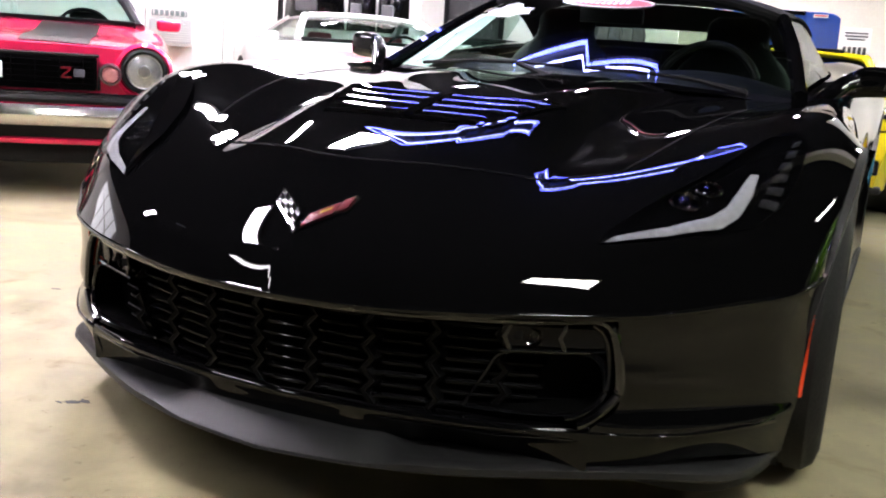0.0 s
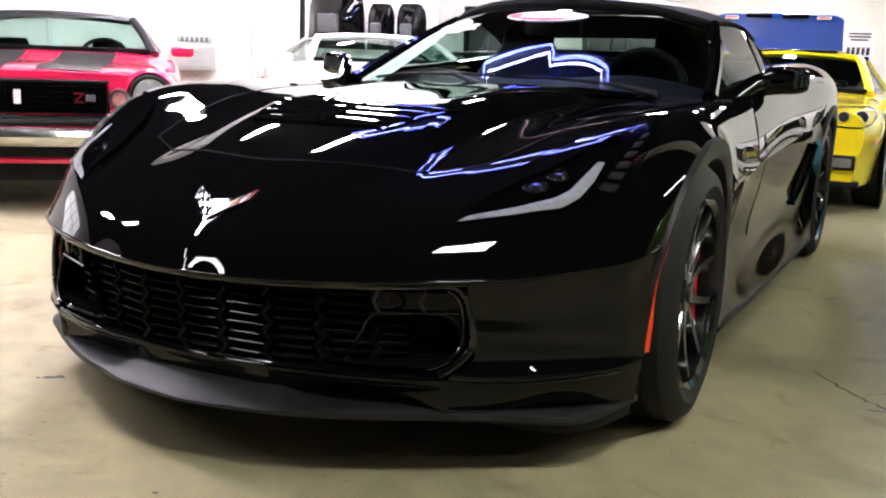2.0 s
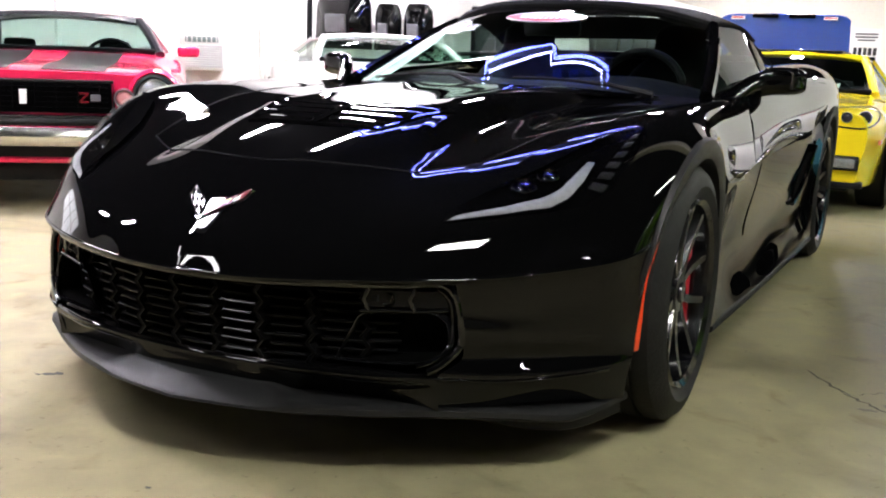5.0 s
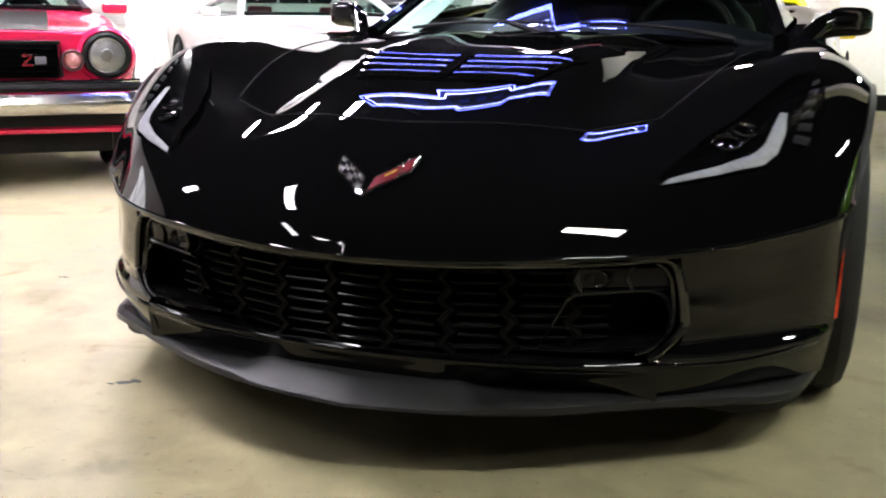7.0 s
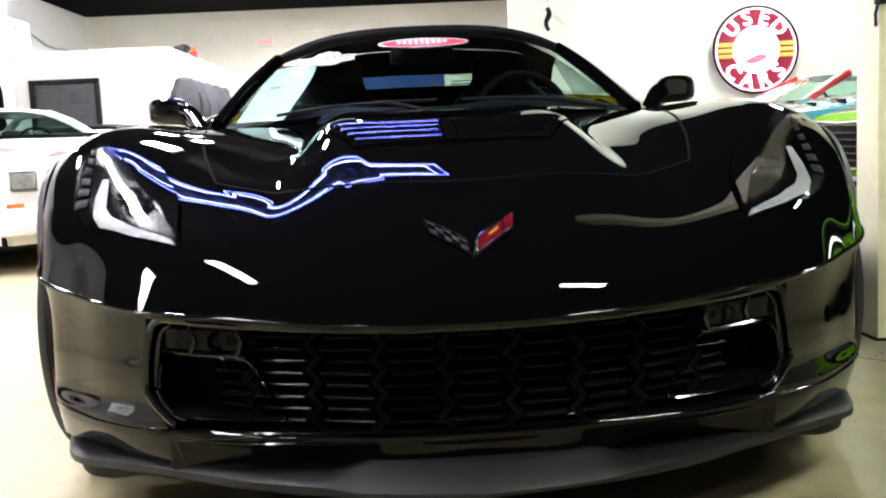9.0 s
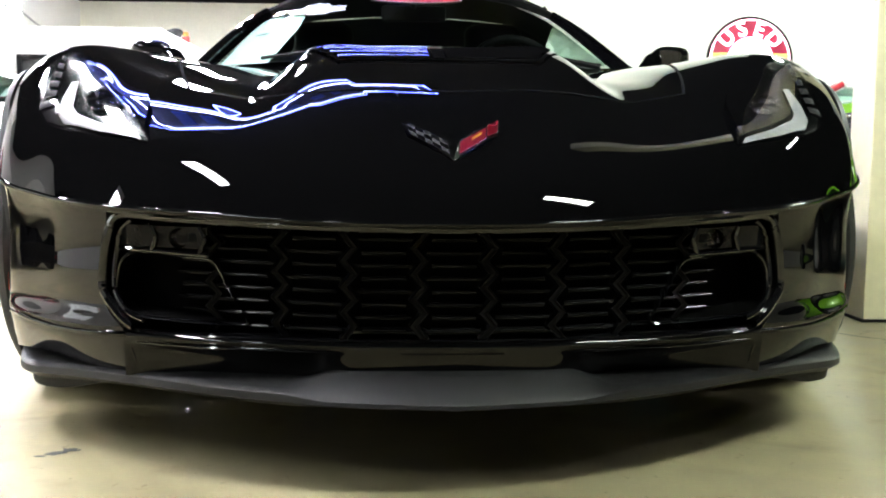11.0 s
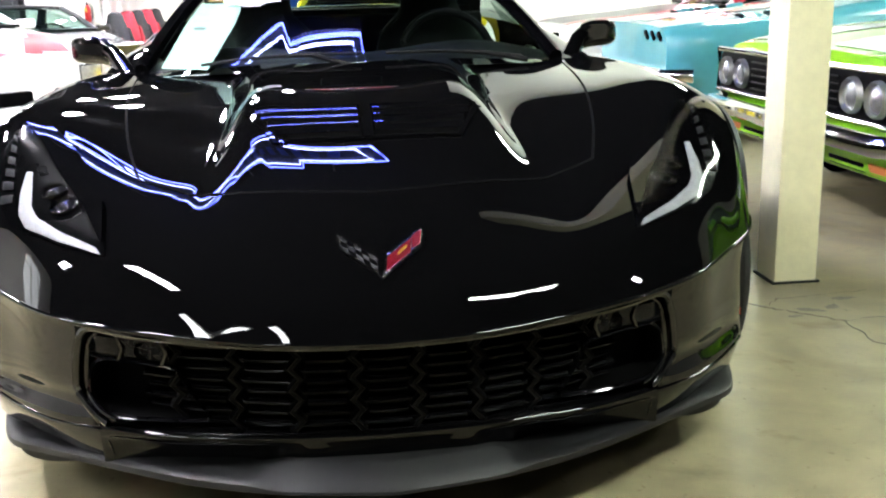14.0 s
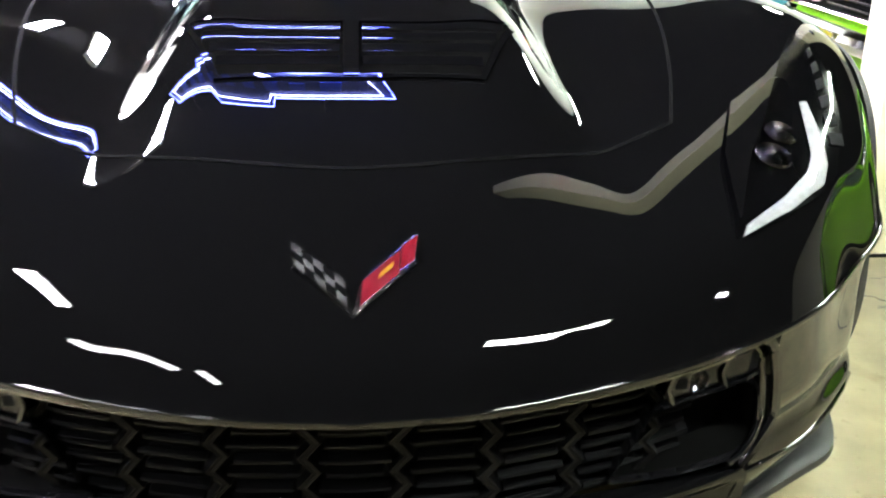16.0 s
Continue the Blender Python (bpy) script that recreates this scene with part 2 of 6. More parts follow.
def stained(m):
    """Wear on the concrete: cloudy dark patches, fine pits and pale scuffs."""
    t = m.node_tree
    b = t.nodes["Principled BSDF"]
    src = b.inputs["Base Color"].links[0].from_socket
    co = t.nodes.new("ShaderNodeTexCoord")
    for scale, detail, lo, hi, tone in ((1.7, 8, 0.56, 0.72, (0.62, 0.62, 0.60)), (5.0, 9, 0.60, 0.74, (0.70, 0.66, 0.60)), (38.0, 3, 0.66, 0.74, (0.72, 0.70, 0.66)), (3.1, 10, 0.62, 0.76, (1.22, 1.2, 1.15))):
        n, r, mx = t.nodes.new("ShaderNodeTexNoise"), t.nodes.new("ShaderNodeMapRange"), t.nodes.new("ShaderNodeMix")
        n.inputs["Scale"].default_value, n.inputs["Detail"].default_value = scale, detail
        n.inputs["Distortion"].default_value = 0.6
        r.inputs["From Min"].default_value, r.inputs["From Max"].default_value = lo, hi
        mx.data_type, mx.blend_type = "RGBA", "MULTIPLY"
        t.links.new(co.outputs["Object"], n.inputs["Vector"])
        t.links.new(n.outputs["Fac"], r.inputs["Value"])
        t.links.new(r.outputs["Result"], mx.inputs["Factor"])
        t.links.new(src, mx.inputs[6])
        mx.inputs[7].default_value = (*tone, 1)
        src = mx.outputs[2]
    t.links.new(src, b.inputs["Base Color"])


stained(CONCRETE)
WALL = material("cream_wall_paint", (0.80, 0.79, 0.66), 0.6, vary=0.05, scale=1.5, bump=0.15, bscale=60)
WALL_WHITE = material("white_wall_paint", (0.84, 0.84, 0.80), 0.6, vary=0.04, scale=1.5, bump=0.1, bscale=60)
CEILING = material("black_ceiling", (0.006, 0.006, 0.0065), 0.95, spec=0.02, vary=0.3)
PILLAR_PAINT = material("pillar_paint", (0.78, 0.75, 0.50), 0.5, vary=0.06, scale=3, bump=0.2, bscale=80)
# three weaker diffusers, power lowered to keep floor and reflections darker
DIFFUSER_DIM = glow("dim_diffuser", (0.90, 1.0, 0.84), 0.64 * LIGHT_POWER)
DIFFUSER_LOW = glow("low_diffuser", (0.97, 0.98, 1.0), 0.18 * LIGHT_POWER)
DIFFUSER_WEAK = glow("weak_diffuser", (0.95, 1.0, 0.90), 0.62 * LIGHT_POWER)
DIFFUSER_SHORT = glow("bright_diffuser", (1.0, 0.965, 1.04), 1.8 * LIGHT_POWER)
DIFFUSER = glow("lit_diffuser", (1.0, 0.965, 1.04), 0.90 * LIGHT_POWER)
FIXTURE = material("white_enamel", (0.75, 0.75, 0.72), 0.4)

X0, X1, Y0, Y1 = -6.9, 16.0, -13.0, 22.0
XW, YW = -9.5, 6.2  # the hall is wider in front of the side wall


def structure(name, bm, mat, label, category):
    ob = part(name, bm, mat, smooth=False)
    return tagged(ob, label, category, kind="structure")


structure("floor", box(X1 - XW + 0.4, Y1 - Y0 + 0.4, 0.1, ((XW + X1) / 2, (Y0 + Y1) / 2, -0.05)), CONCRETE, "sealed beige concrete showroom floor with stains", "floor")
structure("ceiling", box(X1 - XW + 0.4, Y1 - Y0 + 0.4, 0.1, ((XW + X1) / 2, (Y0 + Y1) / 2, CEIL + 0.05)), CEILING, "black painted showroom ceiling", "ceiling")
structure("wall_north", box(X1 - X0 + 0.4, 0.2, CEIL, ((X0 + X1) / 2, Y1 + 0.1, CEIL / 2)), WALL, "cream painted back wall of the showroom", "wall")
structure("wall_south", box(X1 - XW + 0.4, 0.2, CEIL, ((XW + X1) / 2, Y0 - 0.1, CEIL / 2)), WALL, "cream painted end wall of the showroom", "wall")
structure("wall_west", box(0.2, Y1 - YW, CEIL, (X0 - 0.1, (YW + Y1) / 2, CEIL / 2)), WALL_WHITE, "white painted side wall", "wall")
structure("wall_west_far", box(0.2, YW - Y0, CEIL, (XW - 0.1, (Y0 + YW) / 2, CEIL / 2)), WALL_WHITE, "white painted far side wall", "wall")
structure("wall_return", box(X0 - XW - 0.2, 0.2, CEIL, ((XW + X0) / 2 - 0.1, YW + 0.1, CEIL / 2)), WALL_WHITE, "white painted return wall", "wall")
structure("wall_east", box(0.2, Y1 - Y0, CEIL, (X1 + 0.1, (Y0 + Y1) / 2, CEIL / 2)), WALL, "cream painted side wall", "wall")


def pillar(x, y, w, name="pillar"):
    p = thing(name, pose(x, y, 0), "square cream painted steel pillar", "pillar", kind="structure")
    part("shaft", box(w, w, CEIL, (0, 0, CEIL / 2), 0.006), PILLAR_PAINT, p)
    part("shoe", box(w + 0.02, w + 0.02, 0.008, (0, 0, 0.004), 0.002), DULL_BLACK, p)
    return p


pillar(1.525, 1.83, 0.155)


def strip_light(m, lit, label, size=1.0):
    s = thing("strip_light", m, label, "ceiling light", "ceiling strip lights")
    part("housing", box(1.24 * size, 0.27 * size, 0.05, (0, 0, 0.045), 0.01), FIXTURE, s)
    part("diffuser", box(1.16 * size, 0.22 * size, 0.03, (0, 0, 0.012), 0.012), lit, s, "glowing prismatic diffuser")
    for x in (-0.6, 0.6):
        part("end_cap", box(0.03, 0.25 * size, 0.06, (x * size, 0, 0.02), 0.01), FIXTURE, s)
    return s


LIGHTS = [(-2.45, 0.35), (-5.45, 0.62)]
SHORT_LIGHTS = [(-2.3, 3.60), (-3.9, 4.6), (-1.7, 6.9), (-2.0, 11.1), (-0.4, 12.1), (-2.85, 14.9), (-2.8, 12.7), (1.5, 16.5), (-5.2, 9.0), (-5.2, 13.5), (-2.2, 19.0)]
DIM_LIGHTS = [(5.2, 3.2), (3.9, 7.7)]
LOW_LIGHTS = [(-3.3, -2.2), (-2.7, -3.4)]
WEAK_LIGHTS = [(2.1, -1.2)]
SMALL_LIGHTS = [(6.1, -0.8)]
ACROSS = {(2.1, -1.2), (6.1, -0.8), (-5.45, 0.62)}  # these run across the hall, the rest along it
for places, lit, label, size in ((LIGHTS, DIFFUSER, "long fluorescent strip light under the black ceiling", 1.0), (SHORT_LIGHTS, DIFFUSER_SHORT, "short bright fluorescent strip light under the black ceiling", 0.72),
                                 (DIM_LIGHTS, DIFFUSER_DIM, "dim fluorescent strip light under the black ceiling", 1.0), (LOW_LIGHTS, DIFFUSER_LOW, "weak fluorescent strip light near the front of the hall", 1.0),
                                 (WEAK_LIGHTS, DIFFUSER_WEAK, "dim fluorescent strip light near the front of the hall", 1.0), (SMALL_LIGHTS, DIFFUSER, "small fluorescent light near the front of the hall", 0.5)):
    first = strip_light(pose(*places[0], CEIL - 0.08, 0, 0, 0 if places[0] in ACROSS else 90), lit, label, size)
    for p in places[1:]:
        copy_thing(first, pose(*p, CEIL - 0.08, 0, 0, 0 if p in ACROSS else 90))


# dark smudges and a crack in the concrete
SMUDGE = material("rubber_smudge", (0.030, 0.034, 0.032), 0.6, vary=0.5, scale=30)
CRACK = material("floor_crack", (0.05, 0.045, 0.035), 0.8, vary=0.3)
rng = random.Random(4)


STAIN = material("damp_floor_stain", (0.120, 0.110, 0.075), 0.55, vary=0.5, scale=14)


def smudge(x, y, rx, ry, turn, mat=SMUDGE):
    b = bmesh.new()
    n = 22
    ring = []
    for k in range(n):
        a = 2 * math.pi * k / n
        r = 0.55 + 0.6 * rng.random()
        u, v = rx * r * math.cos(a), ry * r * math.sin(a)
        c, s = math.cos(radians(turn)), math.sin(radians(turn))
        ring.append(b.verts.new((c * u - s * v, s * u + c * v, 0.0)))
    mid = b.verts.new((0, 0, 0.0008))
    for k in range(n):
        b.faces.new((mid, ring[k], ring[(k + 1) % n]))
    ob = part("floor_smudge", b, mat)
    ob.matrix_basis = pose(x, y, 0.0015)
    tagged(ob, "small dark smudge on the concrete floor", "stain", kind="structure")


for x, y, rx, ry, turn in ((-0.708, 0.445, 0.034, 0.011, 35), (-0.690, 0.462, 0.018, 0.012, -20), (-0.735, 0.425, 0.014, 0.006, 0), (0.05, 0.02, 0.008, 0.006, 0), (-0.25, -0.12, 0.012, 0.004, 50), (0.9, -0.15, 0.010, 0.007, 10), (1.25, 0.62, 0.014, 0.006, 70), (-1.5, 1.2, 0.02, 0.009, 15)):
    smudge(x, y, rx, ry, turn)


for x, y, rx, ry, turn in ((1.44, 1.45, 0.060, 0.018, -25), (1.36, 1.40, 0.030, 0.012, 10), (1.52, 1.47, 0.035, 0.020, 40), (1.30, 1.52, 0.020, 0.008, -40), (1.60, 1.55, 0.05, 0.02, 0)):
    smudge(x, y, rx, ry, turn, STAIN)


def crack(points, width):
    b = bmesh.new()
    p = [Vector((x, y, 0)) for x, y in points]
    fine = []
    for a, c in zip(p, p[1:]):
        for k in range(9):
            q = a.lerp(c, k / 9)
            fine.append(q + Vector((rng.uniform(-0.008, 0.008), rng.uniform(-0.008, 0.008), 0)))
    last = None
    for i, q in enumerate(fine):
        w = width * rng.uniform(0.4, 1.3) * (0.4 if i in (0, len(fine) - 1) else 1)
        pair = [b.verts.new(q + Vector((o * w, o * w, 0))) for o in (-0.5, 0.5)]
        if last:
            b.faces.new((last[0], last[1], pair[1], pair[0]))
        last = pair
    ob = part("floor_crack", b, CRACK)
    ob.matrix_basis = pose(0, 0, 0.001)
    tagged(ob, "thin dark crack in the concrete floor", "crack", kind="structure")


crack([(1.16, 1.70), (1.30, 1.51), (1.40, 1.42), (1.49, 1.326), (1.485, 1.13), (1.60, 0.98), (1.95, 0.80)], 0.006)
crack([(1.30, 1.51), (1.38, 1.58), (1.52, 1.60), (1.75, 1.62)], 0.004)
crack([(1.49, 1.326), (1.70, 1.36), (2.1, 1.45)], 0.004)

# ---------------------------------------------------------------- the black sports car: nose towards -y, middle on x = 0
AXLE_F, AXLE_R, HUB = 1.073, 3.783, 0.333
car = thing("sports_car", pose(0, 0, 0), "gloss black low sports convertible with black wheels and a cloth roof", "car")

# columns run from the middle of the car outwards: x, y and z of each row from the nose lip to the windscreen
COLX = (0, 0.16, 0.285, 0.37, 0.54, 0.68, 0.78, 0.868)
ROWY = [
    (0.169, 0.180, 0.215, 0.265, 0.335, 0.430, 0.545, 0.650),
    (0.198, 0.210, 0.247, 0.300, 0.370, 0.465, 0.575, 0.680),
    (0.250, 0.263, 0.300, 0.352, 0.420, 0.510, 0.620, 0.725),
    (0.335, 0.350, 0.390, 0.440, 0.500, 0.585, 0.685, 0.785),
    (0.470, 0.480, 0.520, 0.570, 0.625, 0.690, 0.775, 0.860),
    (0.690, 0.690, 0.705, 0.730, 0.765, 0.810, 0.875, 0.945),
    (0.960, 0.960, 0.965, 0.975, 0.985, 1.000, 1.030, 1.055),
    (1.270, 1.270, 1.275, 1.280, 1.280, 1.270, 1.260, 1.250),
    (1.520, 1.525, 1.545, 1.590, 1.620, 1.620, 1.600, 1.560),
    (1.770, 1.780, 1.820, 1.880, 1.940, 1.980, 1.990, 1.960),
]
ROWZ = [
    (0.445, 0.446, 0.449, 0.453, 0.458, 0.466, 0.476, 0.492),
    (0.495, 0.496, 0.498, 0.502, 0.508, 0.516, 0.526, 0.541),
    (0.543, 0.544, 0.547, 0.552, 0.563, 0.577, 0.588, 0.598),
    (0.602, 0.602, 0.601, 0.599, 0.605, 0.623, 0.640, 0.648),
    (0.668, 0.667, 0.656, 0.640, 0.646, 0.671, 0.694, 0.700),
    (0.735, 0.734, 0.718, 0.680, 0.688, 0.720, 0.745, 0.745),
    (0.785, 0.785, 0.774, 0.719, 0.728, 0.766, 0.785, 0.776),
    (0.812, 0.812, 0.804, 0.753, 0.757, 0.789, 0.805, 0.793),
    (0.825, 0.825, 0.820, 0.783, 0.776, 0.796, 0.808, 0.795),
    (0.832, 0.832, 0.830, 0.818, 0.803, 0.802, 0.808, 0.790),
]
EDGE = [(0.900, 0.757, 0.520), (0.906, 0.785, 0.570), (0.914, 0.832, 0.625), (0.921, 0.890, 0.676), (0.926, 0.960, 0.714),
        (0.928, 1.015, 0.732), (0.928, 1.075, 0.741), (0.930, 1.245, 0.705), (0.930, 1.420, 0.595), (0.922, 1.900, 0.610)]
for ys, zs in ((ROWY, ROWZ),):
    for i in range(len(ys)):
        y, z = list(ys[i]), list(zs[i])
        y[3], y[4] = y[3] + 0.46 * (y[2] - y[3]), y[4] + 0.15 * (y[3] - y[4])
        z[3] += 0.007 if i > 3 else 0.0
        z[4] += 0.010 if i > 3 else 0.0
        ys[i], zs[i] = tuple(y), tuple(z)
clip_rows = [[(x, y, z) for x, y, z in zip(COLX, ys, zs)] + [e] for ys, zs, e in zip(ROWY, ROWZ, EDGE)]
front = surface(clip_rows, 110, 110)
# the crease where the bonnet's raised middle meets the wings
for row in front:
    for p in row:
        amp = np.interp(p[1], (0.30, 0.42, 0.57, 0.75, 1.0, 1.3, 1.6, 1.9), (0, 0.008, 0.020, 0.034, 0.042, 0.042, 0.028, 0))
        u = abs(p[0]) - np.interp(p[1], (0.42, 0.70, 0.93, 1.3, 1.6, 1.9), (0.372, 0.358, 0.347, 0.352, 0.385, 0.43))
        soft = float(np.interp(p[1], (0.40, 0.60, 0.85), (0.035, 0.016, 0.006)))
        wide = float(np.interp(p[1], (0.40, 0.60, 0.85), (0.085, 0.060, 0.045)))
        q = math.sqrt(u * u + soft**2) - soft
        p[1] -= 0.007 * math.exp(-abs(p[0]) / 0.035) * max(0.0, min(1.0, (0.56 - p[2]) / 0.10))
        f = (abs(p[0]) - 0.765) / 0.165
        if 0 < f < 1:
            p[2] += 0.006 * math.sin(math.pi * f) * float(np.interp(p[1], (0.60, 0.75, 1.05, 1.25), (0, 1, 1, 0)))
        p[2] += float(amp) * (0.30 * math.exp(-((u / 0.13) ** 2)) - 0.52 * math.exp(-q / wide))
body = part("body_front", grid_bm(front), PAINT_BLACK, car, "mirror-polished black bonnet and front wings", sharp=None)

from mathutils.bvhtree import BVHTree


def tree_of(ob):
    me = ob.data
    return BVHTree.FromPolygons([v.co for v in me.vertices], [tuple(p.vertices) for p in me.polygons])


BODY = tree_of(body)


def on_body(x, y, lift=0.0):
    """The point of the front body over or under (x, y), raised along its normal."""
    hit, nor, _, _ = BODY.ray_cast(Vector((x, y, 2)), Vector((0, 0, -1)))
    if hit is None:
        hit, nor, _, _ = BODY.find_nearest(Vector((x, y, 0.5)))
    if nor.z < 0:
        nor = -nor
    return hit + lift * nor


def strip_on_body(path, width, lift, mat, name, parent, label="", n=60):
    """A thin dark strip that follows the body's surface along a path of (x, y)."""
    p = np.array(path, float)
    p = spline(np.arange(len(p), dtype=float), p, np.linspace(0, len(p) - 1, n)) if len(p) > 2 else np.linspace(p[0], p[1], n)
    b = bmesh.new()
    last = None
    for i in range(n):
        d = p[min(i + 1, n - 1)] - p[max(i - 1, 0)]
        d = d / np.linalg.norm(d)
        q = width / 2 * np.array((-d[1], d[0]))
        pair = [b.verts.new(on_body(*(p[i] + s * q), lift)) for s in (-1, 1)]
        if last:
            b.faces.new((last[0], last[1], pair[1], pair[0]))
        last = pair
    return part(name, b, mat, parent, label)


# bonnet shut lines
SEAM = material("shut_line", (0.0015, 0.0015, 0.0015), 0.9, spec=0.02)
for s in (-1, 1):
    strip_on_body([(0, 0.455), (s * 0.15, 0.475), (s * 0.34, 0.555), (s * 0.498, 0.66)], 0.006, 0.0012, SEAM, "bonnet_gap", body)
    strip_on_body([(s * 0.498, 0.66), (s * 0.56, 0.90), (s * 0.63, 1.30), (s * 0.70, 1.85)], 0.006, 0.0012, SEAM, "bonnet_gap", body)

# side of the car: upper flank from the screen to the tail, and lower flank between the wheels
flank_rows = [
    [(0.700, 1.97, 0.802), (0.790, 1.97, 0.808), (0.868, 1.95, 0.788), (0.922, 1.90, 0.610)],
    [(0.755, 2.40, 0.855), (0.820, 2.40, 0.850), (0.890, 2.40, 0.800), (0.922, 2.40, 0.625)],
    [(0.760, 2.90, 0.885), (0.830, 2.90, 0.880), (0.905, 2.90, 0.825), (0.935, 2.90, 0.650)],
    [(0.720, 3.30, 0.905), (0.835, 3.30, 0.908), (0.925, 3.30, 0.850), (0.957, 3.30, 0.690)],
    [(0.640, 3.70, 0.925), (0.825, 3.72, 0.935), (0.935, 3.75, 0.870), (0.968, 3.78, 0.752)],
    [(0.600, 4.10, 0.930), (0.800, 4.10, 0.940), (0.915, 4.12, 0.870), (0.955, 4.12, 0.660)],
    [(0.580, 4.48, 0.900), (0.760, 4.46, 0.900), (0.860, 4.44, 0.840), (0.905, 4.42, 0.560)],
]
sides("body_flank", surface(flank_rows, 14, 60, False), PAINT_BLACK, car, sharp=None)
lower_rows = [
    [(0.930, 1.420, 0.595), (0.915, 1.455, 0.480), (0.895, 1.475, 0.340), (0.905, 1.475, 0.150)],
    [(0.925, 1.650, 0.603), (0.890, 1.680, 0.480), (0.862, 1.690, 0.340), (0.905, 1.690, 0.150)],
    [(0.922, 1.900, 0.610), (0.892, 1.950, 0.480), (0.866, 1.960, 0.340), (0.915, 1.960, 0.150)],
    [(0.922, 2.400, 0.625), (0.902, 2.400, 0.480), (0.876, 2.400, 0.340), (0.930, 2.400, 0.150)],
    [(0.935, 2.900, 0.650), (0.912, 2.900, 0.480), (0.890, 2.900, 0.340), (0.940, 2.900, 0.150)],
    [(0.957, 3.300, 0.690), (0.935, 3.290, 0.500), (0.920, 3.280, 0.340), (0.950, 3.280, 0.150)],
    [(0.966, 3.450, 0.640), (0.960, 3.390, 0.480), (0.952, 3.370, 0.340), (0.956, 3.370, 0.150)],
]
sides("door_side", surface(lower_rows, 16, 50, False), PAINT_BLACK, car, "polished black door and sill", sharp=None)
tail_rows = [
    [(0, 4.58, 0.90), (0.40, 4.55, 0.90), (0.76, 4.46, 0.90), (0.905, 4.42, 0.62)],
    [(0, 4.60, 0.70), (0.40, 4.57, 0.70), (0.76, 4.49, 0.68), (0.900, 4.42, 0.48)],
    [(0, 4.57, 0.45), (0.40, 4.55, 0.45), (0.76, 4.48, 0.42), (0.890, 4.40, 0.34)],
    [(0, 4.50, 0.20), (0.40, 4.48, 0.20), (0.76, 4.42, 0.20), (0.880, 4.36, 0.20)],
]
part("tail", grid_bm(surface(tail_rows, 14, 16)), PAINT_BLACK, car, sharp=None)
deck_rows = [
    [(0, 3.75, 0.965), (0.35, 3.75, 0.96), (0.64, 3.70, 0.925)],
    [(0, 4.10, 0.985), (0.35, 4.10, 0.975), (0.60, 4.10, 0.930)],
    [(0, 4.58, 0.930), (0.35, 4.55, 0.920), (0.58, 4.48, 0.900)],
]
part("rear_deck", grid_bm(surface(deck_rows, 10, 12)), PAINT_BLACK, car, sharp=None)

# lower front: corner panels, sill under the grille
corner_rows = [
    [(0.588, 0.362, 0.452), (0.690, 0.440, 0.462), (0.780, 0.545, 0.472), (0.862, 0.648, 0.488), (0.900, 0.757, 0.516)],
    [(0.589, 0.366, 0.436), (0.688, 0.445, 0.440), (0.776, 0.551, 0.446), (0.856, 0.653, 0.454), (0.893, 0.750, 0.466)],
    [(0.594, 0.370, 0.375), (0.688, 0.449, 0.370), (0.773, 0.553, 0.368), (0.850, 0.650, 0.365), (0.886, 0.728, 0.362)],
    [(0.602, 0.375, 0.322), (0.690, 0.451, 0.312), (0.773, 0.551, 0.302), (0.848, 0.645, 0.290), (0.882, 0.712, 0.280)],
    [(0.600, 0.386, 0.290), (0.690, 0.464, 0.283), (0.774, 0.561, 0.275), (0.848, 0.649, 0.267), (0.882, 0.711, 0.261)],
    [(0.594, 0.380, 0.277), (0.690, 0.458, 0.270), (0.775, 0.556, 0.264), (0.849, 0.645, 0.259), (0.881, 0.708, 0.255)],
    [(0.566, 0.352, 0.253), (0.672, 0.428, 0.247), (0.772, 0.532, 0.246), (0.850, 0.633, 0.246), (0.880, 0.704, 0.245)],
    [(0.556, 0.346, 0.238), (0.668, 0.424, 0.232), (0.770, 0.528, 0.233), (0.848, 0.630, 0.237), (0.878, 0.701, 0.236)],
    [(0.550, 0.345, 0.226), (0.664, 0.424, 0.222), (0.768, 0.528, 0.222), (0.845, 0.629, 0.224), (0.876, 0.699, 0.222)],
    [(0.535, 0.356, 0.166), (0.650, 0.446, 0.168), (0.750, 0.548, 0.170), (0.826, 0.640, 0.160), (0.866, 0.708, 0.150)],
]
sides("bumper_corner", surface(corner_rows, 26, 70, False), PAINT_BLACK, car, "polished black bumper corner", sharp=None)
SILLX = (0, 0.10, 0.19, 0.27, 0.36, 0.46, 0.56)
sill_rows = [[(x, y, z) for x, y in zip(SILLX, ys)] for z, ys in (
    (0.252, (0.262, 0.266, 0.271, 0.281, 0.296, 0.321, 0.352)),
    (0.240, (0.232, 0.236, 0.242, 0.252, 0.268, 0.299, 0.346)),
    (0.231, (0.231, 0.235, 0.242, 0.255, 0.273, 0.304, 0.345)),
    (0.222, (0.233, 0.237, 0.246, 0.279, 0.303, 0.330, 0.346)),
    (0.198, (0.236, 0.240, 0.252, 0.296, 0.318, 0.342, 0.352)),
    (0.166, (0.240, 0.245, 0.257, 0.300, 0.322, 0.344, 0.356)))]
part("bumper_sill", grid_bm(surface(sill_rows, 44, 26)), PAINT_BLACK, car, sharp=None)


